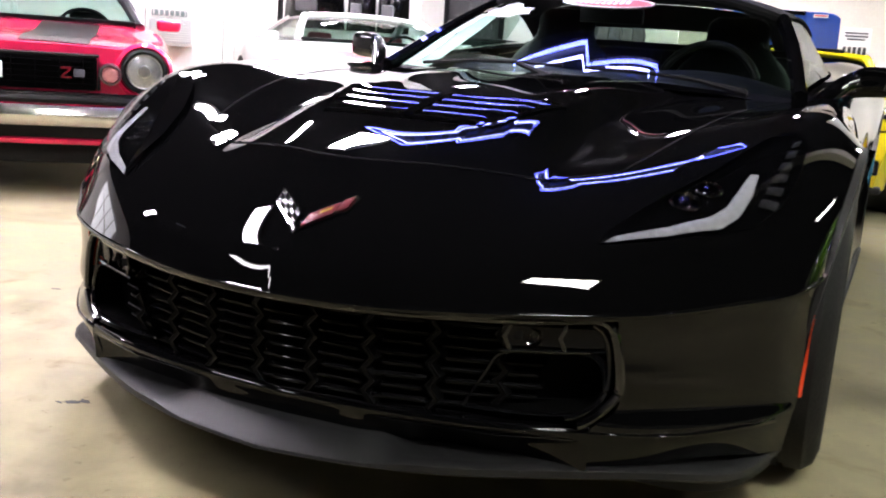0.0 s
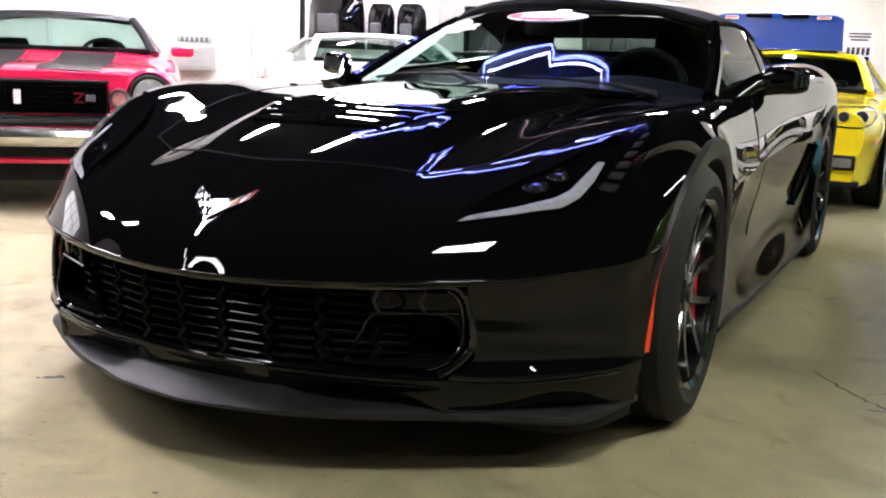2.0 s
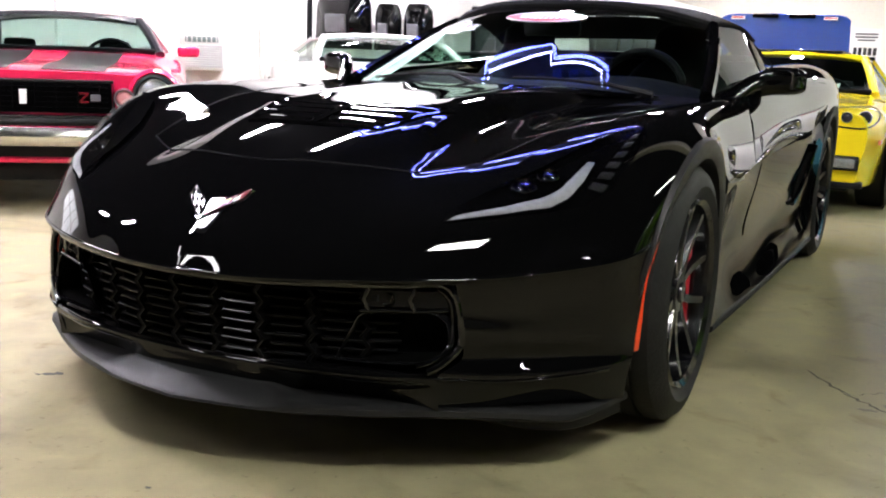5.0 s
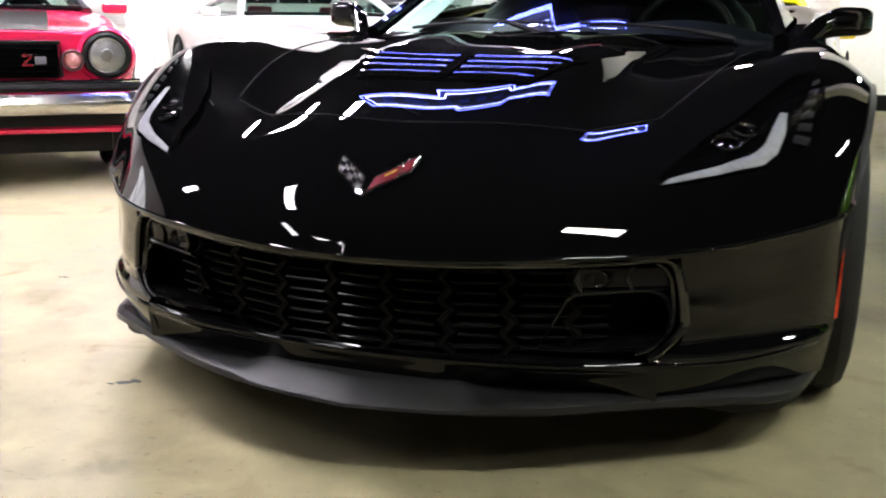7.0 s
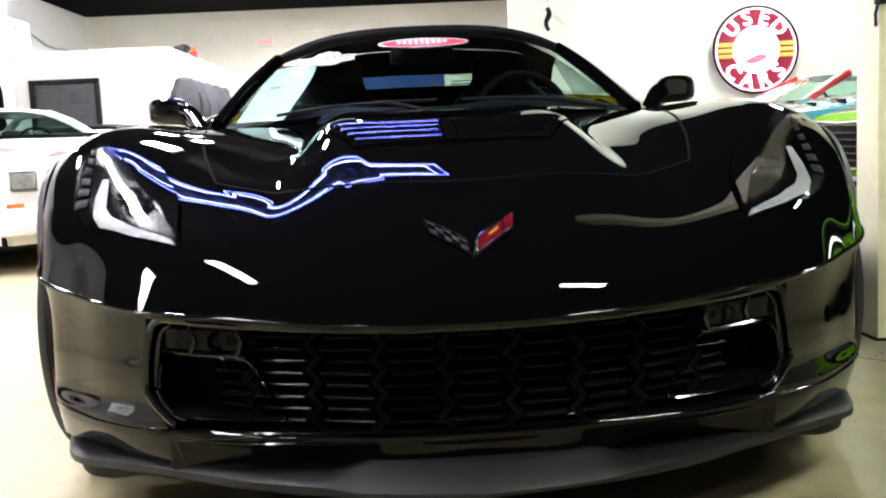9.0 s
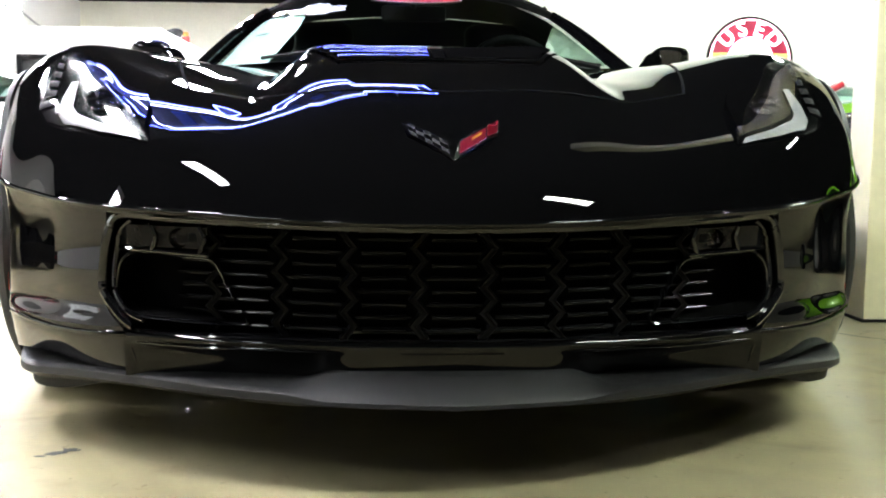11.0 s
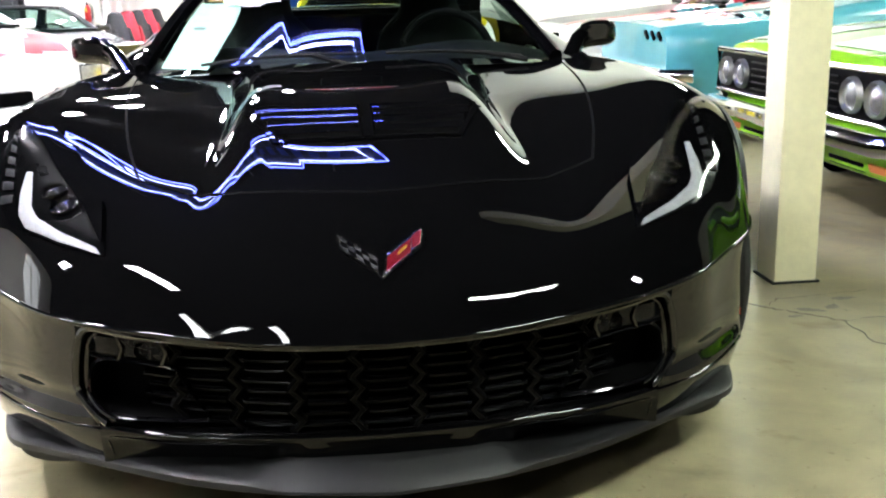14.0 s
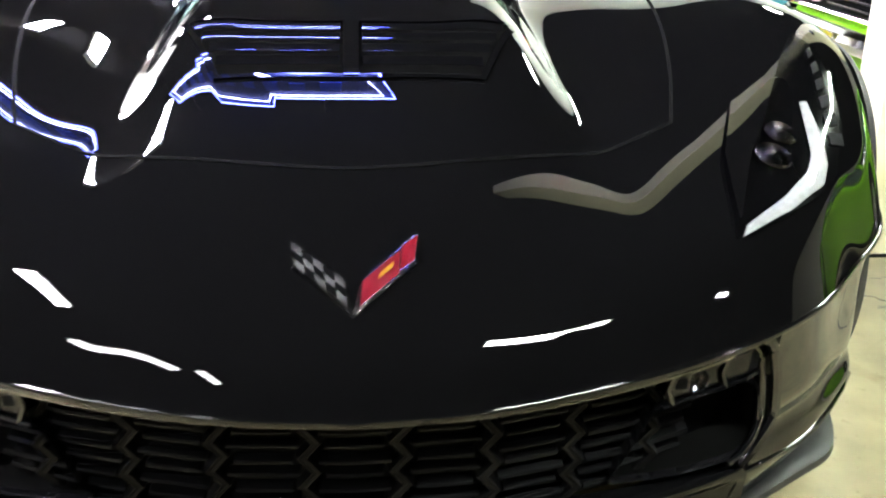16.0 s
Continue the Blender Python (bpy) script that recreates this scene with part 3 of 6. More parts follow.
# splitter: a moulded blade round the front with a raised middle
def splitter_line(a):
    """Plan of the blade's front edge, 0 in the middle to 1 at its end behind the corner."""
    ks = np.array([0, 0.2, 0.4, 0.6, 0.75, 0.9, 1.0])
    ps = np.array([(0, 0.150), (0.20, 0.184), (0.40, 0.259), (0.60, 0.386), (0.730, 0.483), (0.822, 0.592), (0.866, 0.745)])
    return spline(ks, ps, np.array([a]))[0]


def ease(f):
    f = max(0.0, min(1.0, f))
    return f * f * (3 - 2 * f)


def splitter():
    b = bmesh.new()
    last = None
    for i in range(193):
        a = -1 + i / 96
        x, y = splitter_line(abs(a))
        x *= 1 if a >= 0 else -1
        p0, p1 = splitter_line(max(0, abs(a) - 0.02)), splitter_line(min(1, abs(a) + 0.02))
        d = p1 - p0
        d /= np.linalg.norm(d)
        inx, iny = -d[1] * (1 if a >= 0 else -1) * min(1.0, abs(a) / 0.25), d[0]
        up = ease((0.285 - abs(a)) / 0.085)  # the raised wedge in the middle
        tail = max(0.0, (abs(a) - 0.86) / 0.14)
        low = 0.149 - 0.026 * ease((abs(a) - 0.45) / 0.55)
        drop = 0.004 * ease((abs(a) - 0.62) / 0.2)
        side = [(0.075, -0.006 - drop), (0.024, -0.005 - drop), (0.018, -0.004), (0.012, -0.002), (0.0, 0.006), (0.002, 0.018), (0.010, 0.023), (0.026, 0.0245), (0.038, 0.025), (0.050, 0.027), (0.120, 0.030)]
        wedge = [(0.075, -0.006), (0.024, -0.003), (0.018, -0.002), (0.010, 0.000), (0.0, 0.004), (0.0015, 0.010), (0.008, 0.016), (0.030, 0.029), (0.054, 0.0435), (0.060, 0.0465), (0.120, 0.049)]
        ring = [b.verts.new((x + inx * (o + (p - o) * up), y + iny * (o + (p - o) * up), low + z + (q - z) * up + 0.01 * tail)) for (o, z), (p, q) in zip(side, wedge)]
        if last:
            for k in range(len(ring) - 1):
                b.faces.new((last[k], last[k + 1], ring[k + 1], ring[k]))
        last = ring
    bmesh.ops.recalc_face_normals(b, faces=b.faces)
    return b


part("splitter", splitter(), SPLITTER, car, "satin dark grey front splitter blade", sharp=28)
for s in (-1, 1):
    rows = []
    for f in np.linspace(0, 1, 15):
        x, y = splitter_line(0.58 + 0.415 * f)
        low = 0.149 - 0.026 * ease((0.13 + 0.415 * f) / 0.55)
        deep = 0.026 * ease(2.2 * f)
        rows.append([(s * (x - 0.016), y + 0.016, low), (s * (x - 0.018), y + 0.018, low - deep), (s * (x - 0.028), y + 0.022, low - deep)])
    part("end_skirt", grid_bm(rows, flip=s < 0), DULL_BLACK, car, "black rubber skirt under the splitter's end")

# underside, wheel wells and inner box, which stop the light
floor_pan = box(1.60, 1.9, 0.02, (0, 2.43, 0.16), bm=None)
part("underbody", floor_pan, DULL_BLACK, car, sharp=30)
for y in (1.0, 3.8):
    part("underbody", box(1.2, 1.0, 0.02, (0, y, 0.162)), DULL_BLACK, car, sharp=30)
for s in (-1, 1):
    for ya in (AXLE_F, AXLE_R):
        w = box(0.02, 0.84, 0.46, (s * 0.62, ya, 0.40))
        n = 20
        rim = [[w.verts.new((s * x, ya + 0.375 * math.cos(math.pi * k / n), HUB + 0.0 + (0.385 if x > 0.7 else 0.30) * math.sin(math.pi * k / n))) for x in (0.62, 0.72, 0.845)] for k in range(n + 1)]
        for r0, r1 in zip(rim, rim[1:]):
            w.faces.new((r0[0], r0[1], r1[1], r1[0]))
            w.faces.new((r0[1], r0[2], r1[2], r1[1]))
        part("wheel_well", w, DULL_BLACK, car, sharp=30)


# wheel-arch trims: satin bands round each opening
def arch(ya, radius, x, width, lo):
    b = bmesh.new()
    n, last = 48, None
    for k in range(n + 1):
        a = radians(-lo) + (math.pi + 2 * radians(lo)) * k / n
        lean = 0.030 * max(0, -math.sin(a))
        bow = (0.063 if math.cos(a) > 0 and ya < 2 else 0.028) * (1 - math.sin(max(0.0, min(math.pi, a))))
        ring = []
        up = max(0.0, min(1.0, math.sin(a)))
        wide = width * (0.35 + 0.65 * up) if math.cos(a) > 0 and ya < 2 else width
        for r, o in ((radius - 0.012, -0.06), (radius - 0.012, 0.004), (radius + 0.003, 0.010), (radius + wide - 0.006, 0.010), (radius + wide, -0.004)):
            ring.append(b.verts.new((x + o - bow - lean, ya + 0.008 - r * math.cos(a), HUB + 0.016 + r * math.sin(a))))
        if last:
            for j in range(len(ring) - 1):
                b.faces.new((last[j], last[j + 1], ring[j + 1], ring[j]))
        last = ring
    bmesh.ops.recalc_face_normals(b, faces=b.faces)
    return b


for s in (-1, 1):
    for ya, rad, x in ((AXLE_F, 0.350, 0.930), (AXLE_R, 0.362, 0.962)):
        b = arch(ya, rad, x, 0.042, 24)
        if s < 0:
            for v in b.verts:
                v.co.x = -v.co.x
            bmesh.ops.reverse_faces(b, faces=b.faces)
        part("arch_trim", b, SPLITTER, car, "satin dark grey wheel-arch trim")
    # orange side marker behind the bumper corner, along the front edge of the arch
    b = bmesh.new()
    last = None
    for k in range(15):
        f = k / 14
        z = 0.264 + 0.252 * f
        x = float(np.interp(z, (0.26, 0.36, 0.46, 0.516), (0.883, 0.885, 0.890, 0.901)))
        y = float(np.interp(z, (0.26, 0.36, 0.46, 0.516), (0.709, 0.726, 0.749, 0.758)))
        w = 0.62
        ring = [b.verts.new((s * (x + o), y + p, z)) for o, p in ((-0.012, 0.004), (0.0, 0.002), (0.0085 * w, 0.028 * w), (-0.004, 0.034 * w))]
        if last:
            for j in range(3):
                b.faces.new((last[j], last[j + 1], ring[j + 1], ring[j]))
        last = ring
    bmesh.ops.recalc_face_normals(b, faces=b.faces)
    part("side_marker", b, MARKER, car, "slim orange side marker lens")

# rounded edge of the nose lip, which catches the lights
part("lip_edge", tube([(p[0], p[1] + 0.0035, p[2] - 0.002) for p in front[0][4:-4:2]], 0.0058, 12), PAINT_BLACK, car, sharp=None)
for s in (-1, 1):
    part("ledge_edge", tube([(s * x, y, z) for x, y, z in ((0.556, 0.347, 0.240), (0.612, 0.384, 0.236), (0.668, 0.425, 0.233), (0.722, 0.476, 0.232), (0.770, 0.529, 0.233), (0.812, 0.580, 0.235), (0.848, 0.631, 0.237))], 0.0055, 10), PAINT_BLACK, car, sharp=None)


# wheels
def wheel(x, ya, radius, width, rim_r, side):
    w = new("wheel")
    w.parent = car
    w.matrix_basis = pose(x, ya, radius) @ (pose(0, 0, 0, 0, 0, 0) if side > 0 else pose(0, 0, 0, 0, 0, 180))
    h = width
    prof = [(-h, rim_r), (-h + 0.008, radius - 0.03), (-h + 0.025, radius - 0.003)] + [(-h * f + o, radius - d) for f in (0.78, 0.60, 0.42, 0.24) for o, d in ((-0.006, 0.0), (-0.005, 0.008), (0.005, 0.008), (0.006, 0.0))] + [(-0.024, radius - 0.003), (-0.002, radius - 0.022), (0.008, rim_r + 0.035), (-0.006, rim_r + 0.004), (-0.02, rim_r)]
    part("tyre", lathe(prof, 64), TYRE, w, "low-profile black tyre")
    part("rim", lathe([(-0.006, rim_r + 0.006), (0.002, rim_r), (-0.008, rim_r - 0.014), (-0.05, rim_r - 0.02), (-h + 0.02, rim_r - 0.03), (-h + 0.01, rim_r - 0.002)], 64), RIM_BLACK, w)
    part("brake_disc", lathe([(-0.13, 0.06), (-0.13, 0.185), (-0.155, 0.185), (-0.155, 0.06)], 40), DISC_DARK, w, "drilled steel brake disc")
    part("caliper", box(0.08, 0.11, 0.24, (-0.085, 0.135, -0.02), 0.02), CALIPER, w, "bright red brake caliper")
    part("hub", lathe([(-0.10, 0.07), (-0.045, 0.066), (-0.03, 0.05), (-0.028, 0.028), (-0.022, 0.026), (-0.02, 0.0005)], 28), RIM_BLACK, w)
    for k in range(10):
        a0 = 36 * (k // 2 * 2 + 0.5) + (13 if k % 2 else -13) + 18
        a1 = 36 * (k // 2 * 2 + 0.5) + (21 if k % 2 else -21) + 18
        b = bmesh.new()
        last = None
        for i in range(8):
            f = i / 7
            r = 0.045 + (rim_r - 0.055) * f
            a = radians(a0 * (1 - f) + a1 * f)
            c, sn = math.cos(a), math.sin(a)
            hw = 0.018 - 0.004 * f
            dx = -0.034 + 0.022 * f * f
            ring = [b.verts.new((dx + o, c * r - sn * q, sn * r + c * q)) for o, q in ((-0.03, -hw), (0.0, -hw * 0.6), (0.0, hw * 0.6), (-0.03, hw))]
            if last:
                for j in range(4):
                    b.faces.new((last[j], last[(j + 1) % 4], ring[(j + 1) % 4], ring[j]))
            last = ring
        bmesh.ops.recalc_face_normals(b, faces=b.faces)
        part("spoke", b, RIM_BLACK, w, sharp=25)
    return w


for s in (-1, 1):
    wheel(s * 0.927, AXLE_F, 0.336, 0.285, 0.245, s)
    wheel(s * 0.950, AXLE_R, 0.340, 0.335, 0.258, s)

# windscreen, header, cloth roof, side windows
screen_rows = [
    [(0, 1.735, 0.828), (0.35, 1.795, 0.826), (0.58, 1.905, 0.815), (0.705, 2.02, 0.806)],
    [(0, 1.985, 0.947), (0.34, 2.035, 0.941), (0.55, 2.145, 0.920), (0.665, 2.26, 0.900)],
    [(0, 2.240, 1.062), (0.32, 2.280, 1.052), (0.51, 2.380, 1.020), (0.615, 2.49, 0.992)],
    [(0, 2.490, 1.140), (0.30, 2.520, 1.128), (0.47, 2.600, 1.095), (0.560, 2.70, 1.070)],
]
screen_grid = surface(screen_rows, 20, 24)
part("windscreen", grid_bm(screen_grid), GLASS_SCREEN, car, "raked tinted windscreen with stickers", sharp=None).visible_shadow = False
SCREEN = tree_of([c for c in car.children if c.name.startswith("windscreen")][0])
edge = screen_grid[:, -1]
for s in (-1, 1):
    part("screen_pillar", tube([(s * (p[0] + 0.012), p[1] + 0.005, p[2] + 0.004) for p in edge[::2]], 0.026, 8), PAINT_BLACK, car)
part("screen_header", tube([(p[0], p[1] + 0.01, p[2] + 0.008) for p in screen_grid[-1][::2]], 0.02, 8), CLOTH_TOP, car)
part("cowl", grid_bm([[Vector(p) + Vector((0, dy, dz)) for p in screen_grid[0]] for dy, dz in ((-0.09, -0.012), (-0.03, -0.018), (0.03, -0.02))]), DULL_BLACK, car)
roof_rows = [
    [(0, 2.485, 1.146), (0.30, 2.515, 1.134), (0.47, 2.598, 1.102), (0.575, 2.70, 1.075)],
    [(0, 2.750, 1.163), (0.30, 2.760, 1.152), (0.48, 2.800, 1.122), (0.600, 2.84, 1.085)],
    [(0, 3.050, 1.168), (0.32, 3.050, 1.157), (0.50, 3.060, 1.126), (0.625, 3.06, 1.075)],
    [(0, 3.300, 1.142), (0.33, 3.300, 1.130), (0.51, 3.300, 1.098), (0.640, 3.28, 1.030)],
]
part("cloth_roof", thick(grid_bm(surface(roof_rows, 16, 20)), -0.012), CLOTH_TOP, car, "stretched black cloth convertible roof", sharp=None)
rear_rows = [
    [(0.42, 3.300, 1.117), (0.55, 3.300, 1.085), (0.640, 3.28, 1.030)],
    [(0.44, 3.520, 1.050), (0.57, 3.520, 1.015), (0.665, 3.50, 0.965)],
    [(0.46, 3.740, 0.975), (0.60, 3.740, 0.950), (0.690, 3.68, 0.915)],
]
sides("roof_quarter", surface(rear_rows, 8, 12, False), CLOTH_TOP, car, sharp=None)
part("roof_rear", grid_bm(surface([[(0, 3.30, 1.140), (0.42, 3.30, 1.117)], [(0, 3.46, 1.085), (0.44, 3.45, 1.068)], [(0, 3.57, 1.040), (0.445, 3.57, 1.034)]], 8, 10)), CLOTH_TOP, car, "black cloth above the rear window", sharp=None)
part("rear_window", grid_bm(surface([[(0, 3.57, 1.040), (0.445, 3.57, 1.034)], [(0, 3.67, 1.006), (0.452, 3.66, 1.002)], [(0, 3.76, 0.972), (0.46, 3.74, 0.972)]], 8, 10)), GLASS_REAR, car, "low clear rear window", sharp=None)
side_rows = [
    [(0.700, 2.05, 0.812), (0.700, 2.05, 0.815)],
    [(0.735, 2.40, 0.862), (0.655, 2.40, 0.962)],
    [(0.750, 2.70, 0.880), (0.590, 2.70, 1.068)],
    [(0.745, 3.00, 0.892), (0.612, 3.00, 1.088)],
    [(0.725, 3.22, 0.900), (0.640, 3.22, 1.040)],
]
sides("side_window", surface(side_rows, 8, 24, False), GLASS_SIDE, car, sharp=None)

# intake ahead of each rear wheel, and the slim gill behind each front wheel: near-black patches on the flank paint
# their shade
DOOR = tree_of([c for c in car.children if c.name.startswith("door_side")][0])


def on_door(y, z, lift, s):
    hit, nor, _, _ = DOOR.ray_cast(Vector((2, y, z)), Vector((-1, 0, 0)))
    if hit is None:
        hit, nor, _, _ = DOOR.find_nearest(Vector((0.93, y, z)))
    return (s * (hit.x + lift), y, z)


for s in (-1, 1):
    rows = []
    for f in np.linspace(0, 1, 9):
        w = 0.10 * math.sin(math.pi * (0.15 + 0.75 * f)) ** 0.6
        yc = 3.14 + 0.10 * f
        rows.append([on_door(yc + w * g, 0.36 + 0.20 * f, 0.003, s) for g in np.linspace(-1, 1, 8)])
    part("side_intake", grid_bm(rows, flip=s < 0), LAMP_DARK, car, "dark cooling intake ahead of the rear wheel")
    part("intake_blade", tube([on_door(3.05 + 0.24 * f, 0.345 + 0.24 * f * f, 0.008, s) for f in np.linspace(0, 1, 9)], 0.010, 8), PAINT_BLACK, car)
    gill = part("side_gill", grid_bm([[on_door(1.500 + 0.030 * f + 0.015 * h, 0.36 + 0.20 * h, 0.002, s) for f in (0, 0.5, 1)] for h in np.linspace(0, 1, 8)], flip=s < 0), LAMP_DARK, car, "slim gill behind the front wheel")
    part("gill_badge", box(0.005, 0.060, 0.014, on_door(1.66, 0.585, 0.003, s), 0.002), STEEL, gill)
    part("side_skirt", tube([(s * 0.895, 1.50, 0.140), (s * 0.912, 2.00, 0.140), (s * 0.935, 2.80, 0.144), (s * 0.950, 3.36, 0.152)], 0.014, 8), DULL_BLACK, car)
    part("door_gap", tube([(s * 0.862, 2.02, 0.800), (s * 0.916, 2.03, 0.68), (s * 0.919, 2.04, 0.606)] + [on_door(2.045 + 0.01 * k, 0.56 - 0.055 * k, 0.0, s) for k in range(5)], 0.002, 6), SEAM, car)

# ---------------------------------------------------------------- front of the black car: lamps, grille, badge, vents, mirrors, cabin
def resample(pts, n):
    p = np.array(pts, float)
    d = np.concatenate([[0], np.cumsum(np.linalg.norm(np.diff(p, axis=0), axis=1))])
    return np.stack([np.interp(np.linspace(0, d[-1], n), d, p[:, k]) for k in range(p.shape[1])], 1)


def body_patch(a, b, lift, n=28, m=8, side=1, bow=0.0):
    """A sheet on the front body between two plan lines, raised by lift, a little more in its middle."""
    a, b = resample(a, n), resample(b, n)
    g = []
    for i in range(n):
        row = []
        for k in range(m + 1):
            f = k / m
            x, y = a[i] * (1 - f) + b[i] * f
            p = on_body(x, y, lift + bow * math.sin(math.pi * f) * math.sin(math.pi * i / (n - 1)))
            row.append((side * p.x, p.y, p.z))
        g.append(row)
    return grid_bm(g, flip=side < 0)


LAMP_IN = [(0.527, 0.415), (0.555, 0.575), (0.612, 0.720), (0.680, 0.840), (0.735, 0.915), (0.795, 0.938)]
LAMP_OUT = [(0.527, 0.413), (0.618, 0.469), (0.706, 0.545), (0.767, 0.620), (0.808, 0.705), (0.824, 0.800), (0.826, 0.895), (0.797, 0.940)]
GUIDE_OUT = [(0.535, 0.416), (0.636, 0.489), (0.712, 0.561), (0.738, 0.612), (0.749, 0.676), (0.750, 0.742)]
GUIDE_IN = [(0.548, 0.438), (0.629, 0.507), (0.690, 0.574), (0.712, 0.617), (0.724, 0.679), (0.735, 0.736)]
for s in (-1, 1):
    lamp = part("headlight", body_patch(LAMP_IN, LAMP_OUT, 0.0014, 34, 12, s), LAMP_BOWL, car, "swept-back dark headlight with a white light guide")
    part("light_guide", body_patch(GUIDE_IN, GUIDE_OUT, 0.0045, 26, 4, s, 0.002), LENS_WHITE, lamp, "frosted white L-shaped light guide")
    for x, y, r in ((0.640, 0.592, 0.030), (0.672, 0.650, 0.027)):
        p = on_body(x, y, 0.0)
        b = lathe([(0.006, r), (0.010, r * 0.93), (0.004, r * 0.85), (0.003, r * 0.55), (0.007, r * 0.42), (0.009, 0.0005)], 24, "z")
        n = (on_body(x, y, 0.01) - p).normalized()
        q = n.to_track_quat("Z", "Y").to_matrix().to_4x4()
        bmesh.ops.transform(b, matrix=Matrix.Translation((s * p.x, p.y, p.z)) @ Matrix.Diagonal((s, 1, 1, 1)) @ q, verts=b.verts)
        bmesh.ops.recalc_face_normals(b, faces=b.faces)
        part("projector", b, PROJECTOR, lamp, "round projector lens")
    for k in range(6):
        f = (k + 0.15) / 6
        g = (k + 0.78) / 6
        ax, ay, bx, by = 0.762, 0.655, 0.800, 0.885
        p0 = [(ax + (bx - ax) * f, ay + (by - ay) * f), (ax + (bx - ax) * g, ay + (by - ay) * g)]
        p1 = [(x + 0.032 - 0.022 * f, y + 0.016) for x, y in p0]
        part("lamp_cell", body_patch(p0, p1, 0.004, 5, 4, s, 0.003), LENS_RIB, lamp, "small clear lamp cell")
    part("bezel", body_patch([(0.560, 0.520), (0.640, 0.690), (0.735, 0.880)], [(0.572, 0.510), (0.656, 0.680), (0.750, 0.868)], 0.004, 16, 2, s, 0.002), LAMP_BOWL, lamp)
    part("lamp_hood", body_patch([(0.535, 0.440), (0.555, 0.575), (0.612, 0.720), (0.680, 0.840), (0.735, 0.915), (0.790, 0.935)],
                                 [(0.540, 0.446), (0.598, 0.580), (0.645, 0.662), (0.698, 0.765), (0.743, 0.852), (0.792, 0.930)], 0.0125, 26, 6, s), PAINT_BLACK, lamp, "gloss black brow over the lamp", sharp=None)
    cover = part("lamp_cover", body_patch(LAMP_IN, LAMP_OUT, 0.0105, 34, 10, s, 0.002), GLASS_CLEAR, lamp)
    cover.visible_shadow = False

# bonnet vent: two openings with four blades each, split by a middle rib
VT, VB = 0.945, 0.695
# flat sheet on the uncut bonnet; the openings' shade is its colour
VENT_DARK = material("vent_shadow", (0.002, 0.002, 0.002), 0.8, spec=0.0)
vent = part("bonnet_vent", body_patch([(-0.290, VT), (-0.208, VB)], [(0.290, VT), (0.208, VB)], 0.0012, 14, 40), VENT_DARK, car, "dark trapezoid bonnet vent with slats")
part("vent_frame", body_patch([(-0.292, VT + 0.006), (0.292, VT + 0.006)], [(-0.290, VT - 0.008), (0.290, VT - 0.008)], 0.004, 40, 2), PAINT_BLACK, vent)
part("vent_frame", body_patch([(-0.210, VB + 0.006), (0.210, VB + 0.006)], [(-0.208, VB - 0.006), (0.208, VB - 0.006)], 0.004, 40, 2), PAINT_BLACK, vent)
part("vent_rib", body_patch([(-0.014, VT), (-0.012, VB)], [(0.014, VT), (0.012, VB)], 0.006, 14, 4), PAINT_BLACK, vent)
for s in (-1, 1):
    part("vent_frame", body_patch([(s * 0.292, VT), (s * 0.209, VB)], [(s * 0.280, VT), (s * 0.199, VB)], 0.004, 14, 2), PAINT_BLACK, vent)
    for k in range(4):
        y = VB + 0.045 + 0.052 * k
        w = 0.205 + 0.082 * (y - VB) / (VT - VB) - 0.01
        blade = [[on_body(s * x, y + dy, lift) for x in np.linspace(0.018, w, 20)] for dy, lift in ((-0.001, 0.0012), (0.0, 0.0026), (0.007, 0.0034), (0.014, 0.0048), (0.021, 0.0068), (0.023, 0.0045))]
        part("vent_slat", grid_bm(blade, flip=s < 0), PAINT_BLACK, vent)

# badge: a chequered and a red flag meeting in a V
def badge_patch(a, b, *rest):
    """A patch of the badge, given about the tip of its V."""
    back = [[(x, 0.244 + 0.93 * (y - 0.232)) for x, y in line] for line in (a, b)]
    return body_patch(*back, *rest)


badge = part("badge", badge_patch([(-0.083, 0.336), (-0.020, 0.292), (0.0, 0.240), (0.020, 0.292), (0.086, 0.340)],
                                 [(-0.075, 0.297), (-0.018, 0.250), (0.0, 0.232), (0.018, 0.250), (0.080, 0.300)], 0.002, 30, 4, 1, 0.001), CHROME, car, "small chrome badge of two crossed flags")
part("red_flag", badge_patch([(0.012, 0.276), (0.060, 0.3170)], [(0.008, 0.245), (0.056, 0.2845)], 0.0045, 14, 4, 1, 0.001), EMBLEM_RED, badge, "red enamel flag")
part("red_flag", badge_patch([(0.0615, 0.3215), (0.081, 0.3375)], [(0.0575, 0.2900), (0.0755, 0.3030)], 0.0052, 8, 4, 1, 0.001), EMBLEM_RED, badge)
part("flag_mark", badge_patch([(0.032, 0.284), (0.050, 0.300)], [(0.031, 0.277), (0.049, 0.293)], 0.0065, 8, 3), YELLOW_ENAMEL, badge, "yellow mark")
RIM = material("badge_rim", (0.28, 0.28, 0.29), 0.12, metal=1.0)
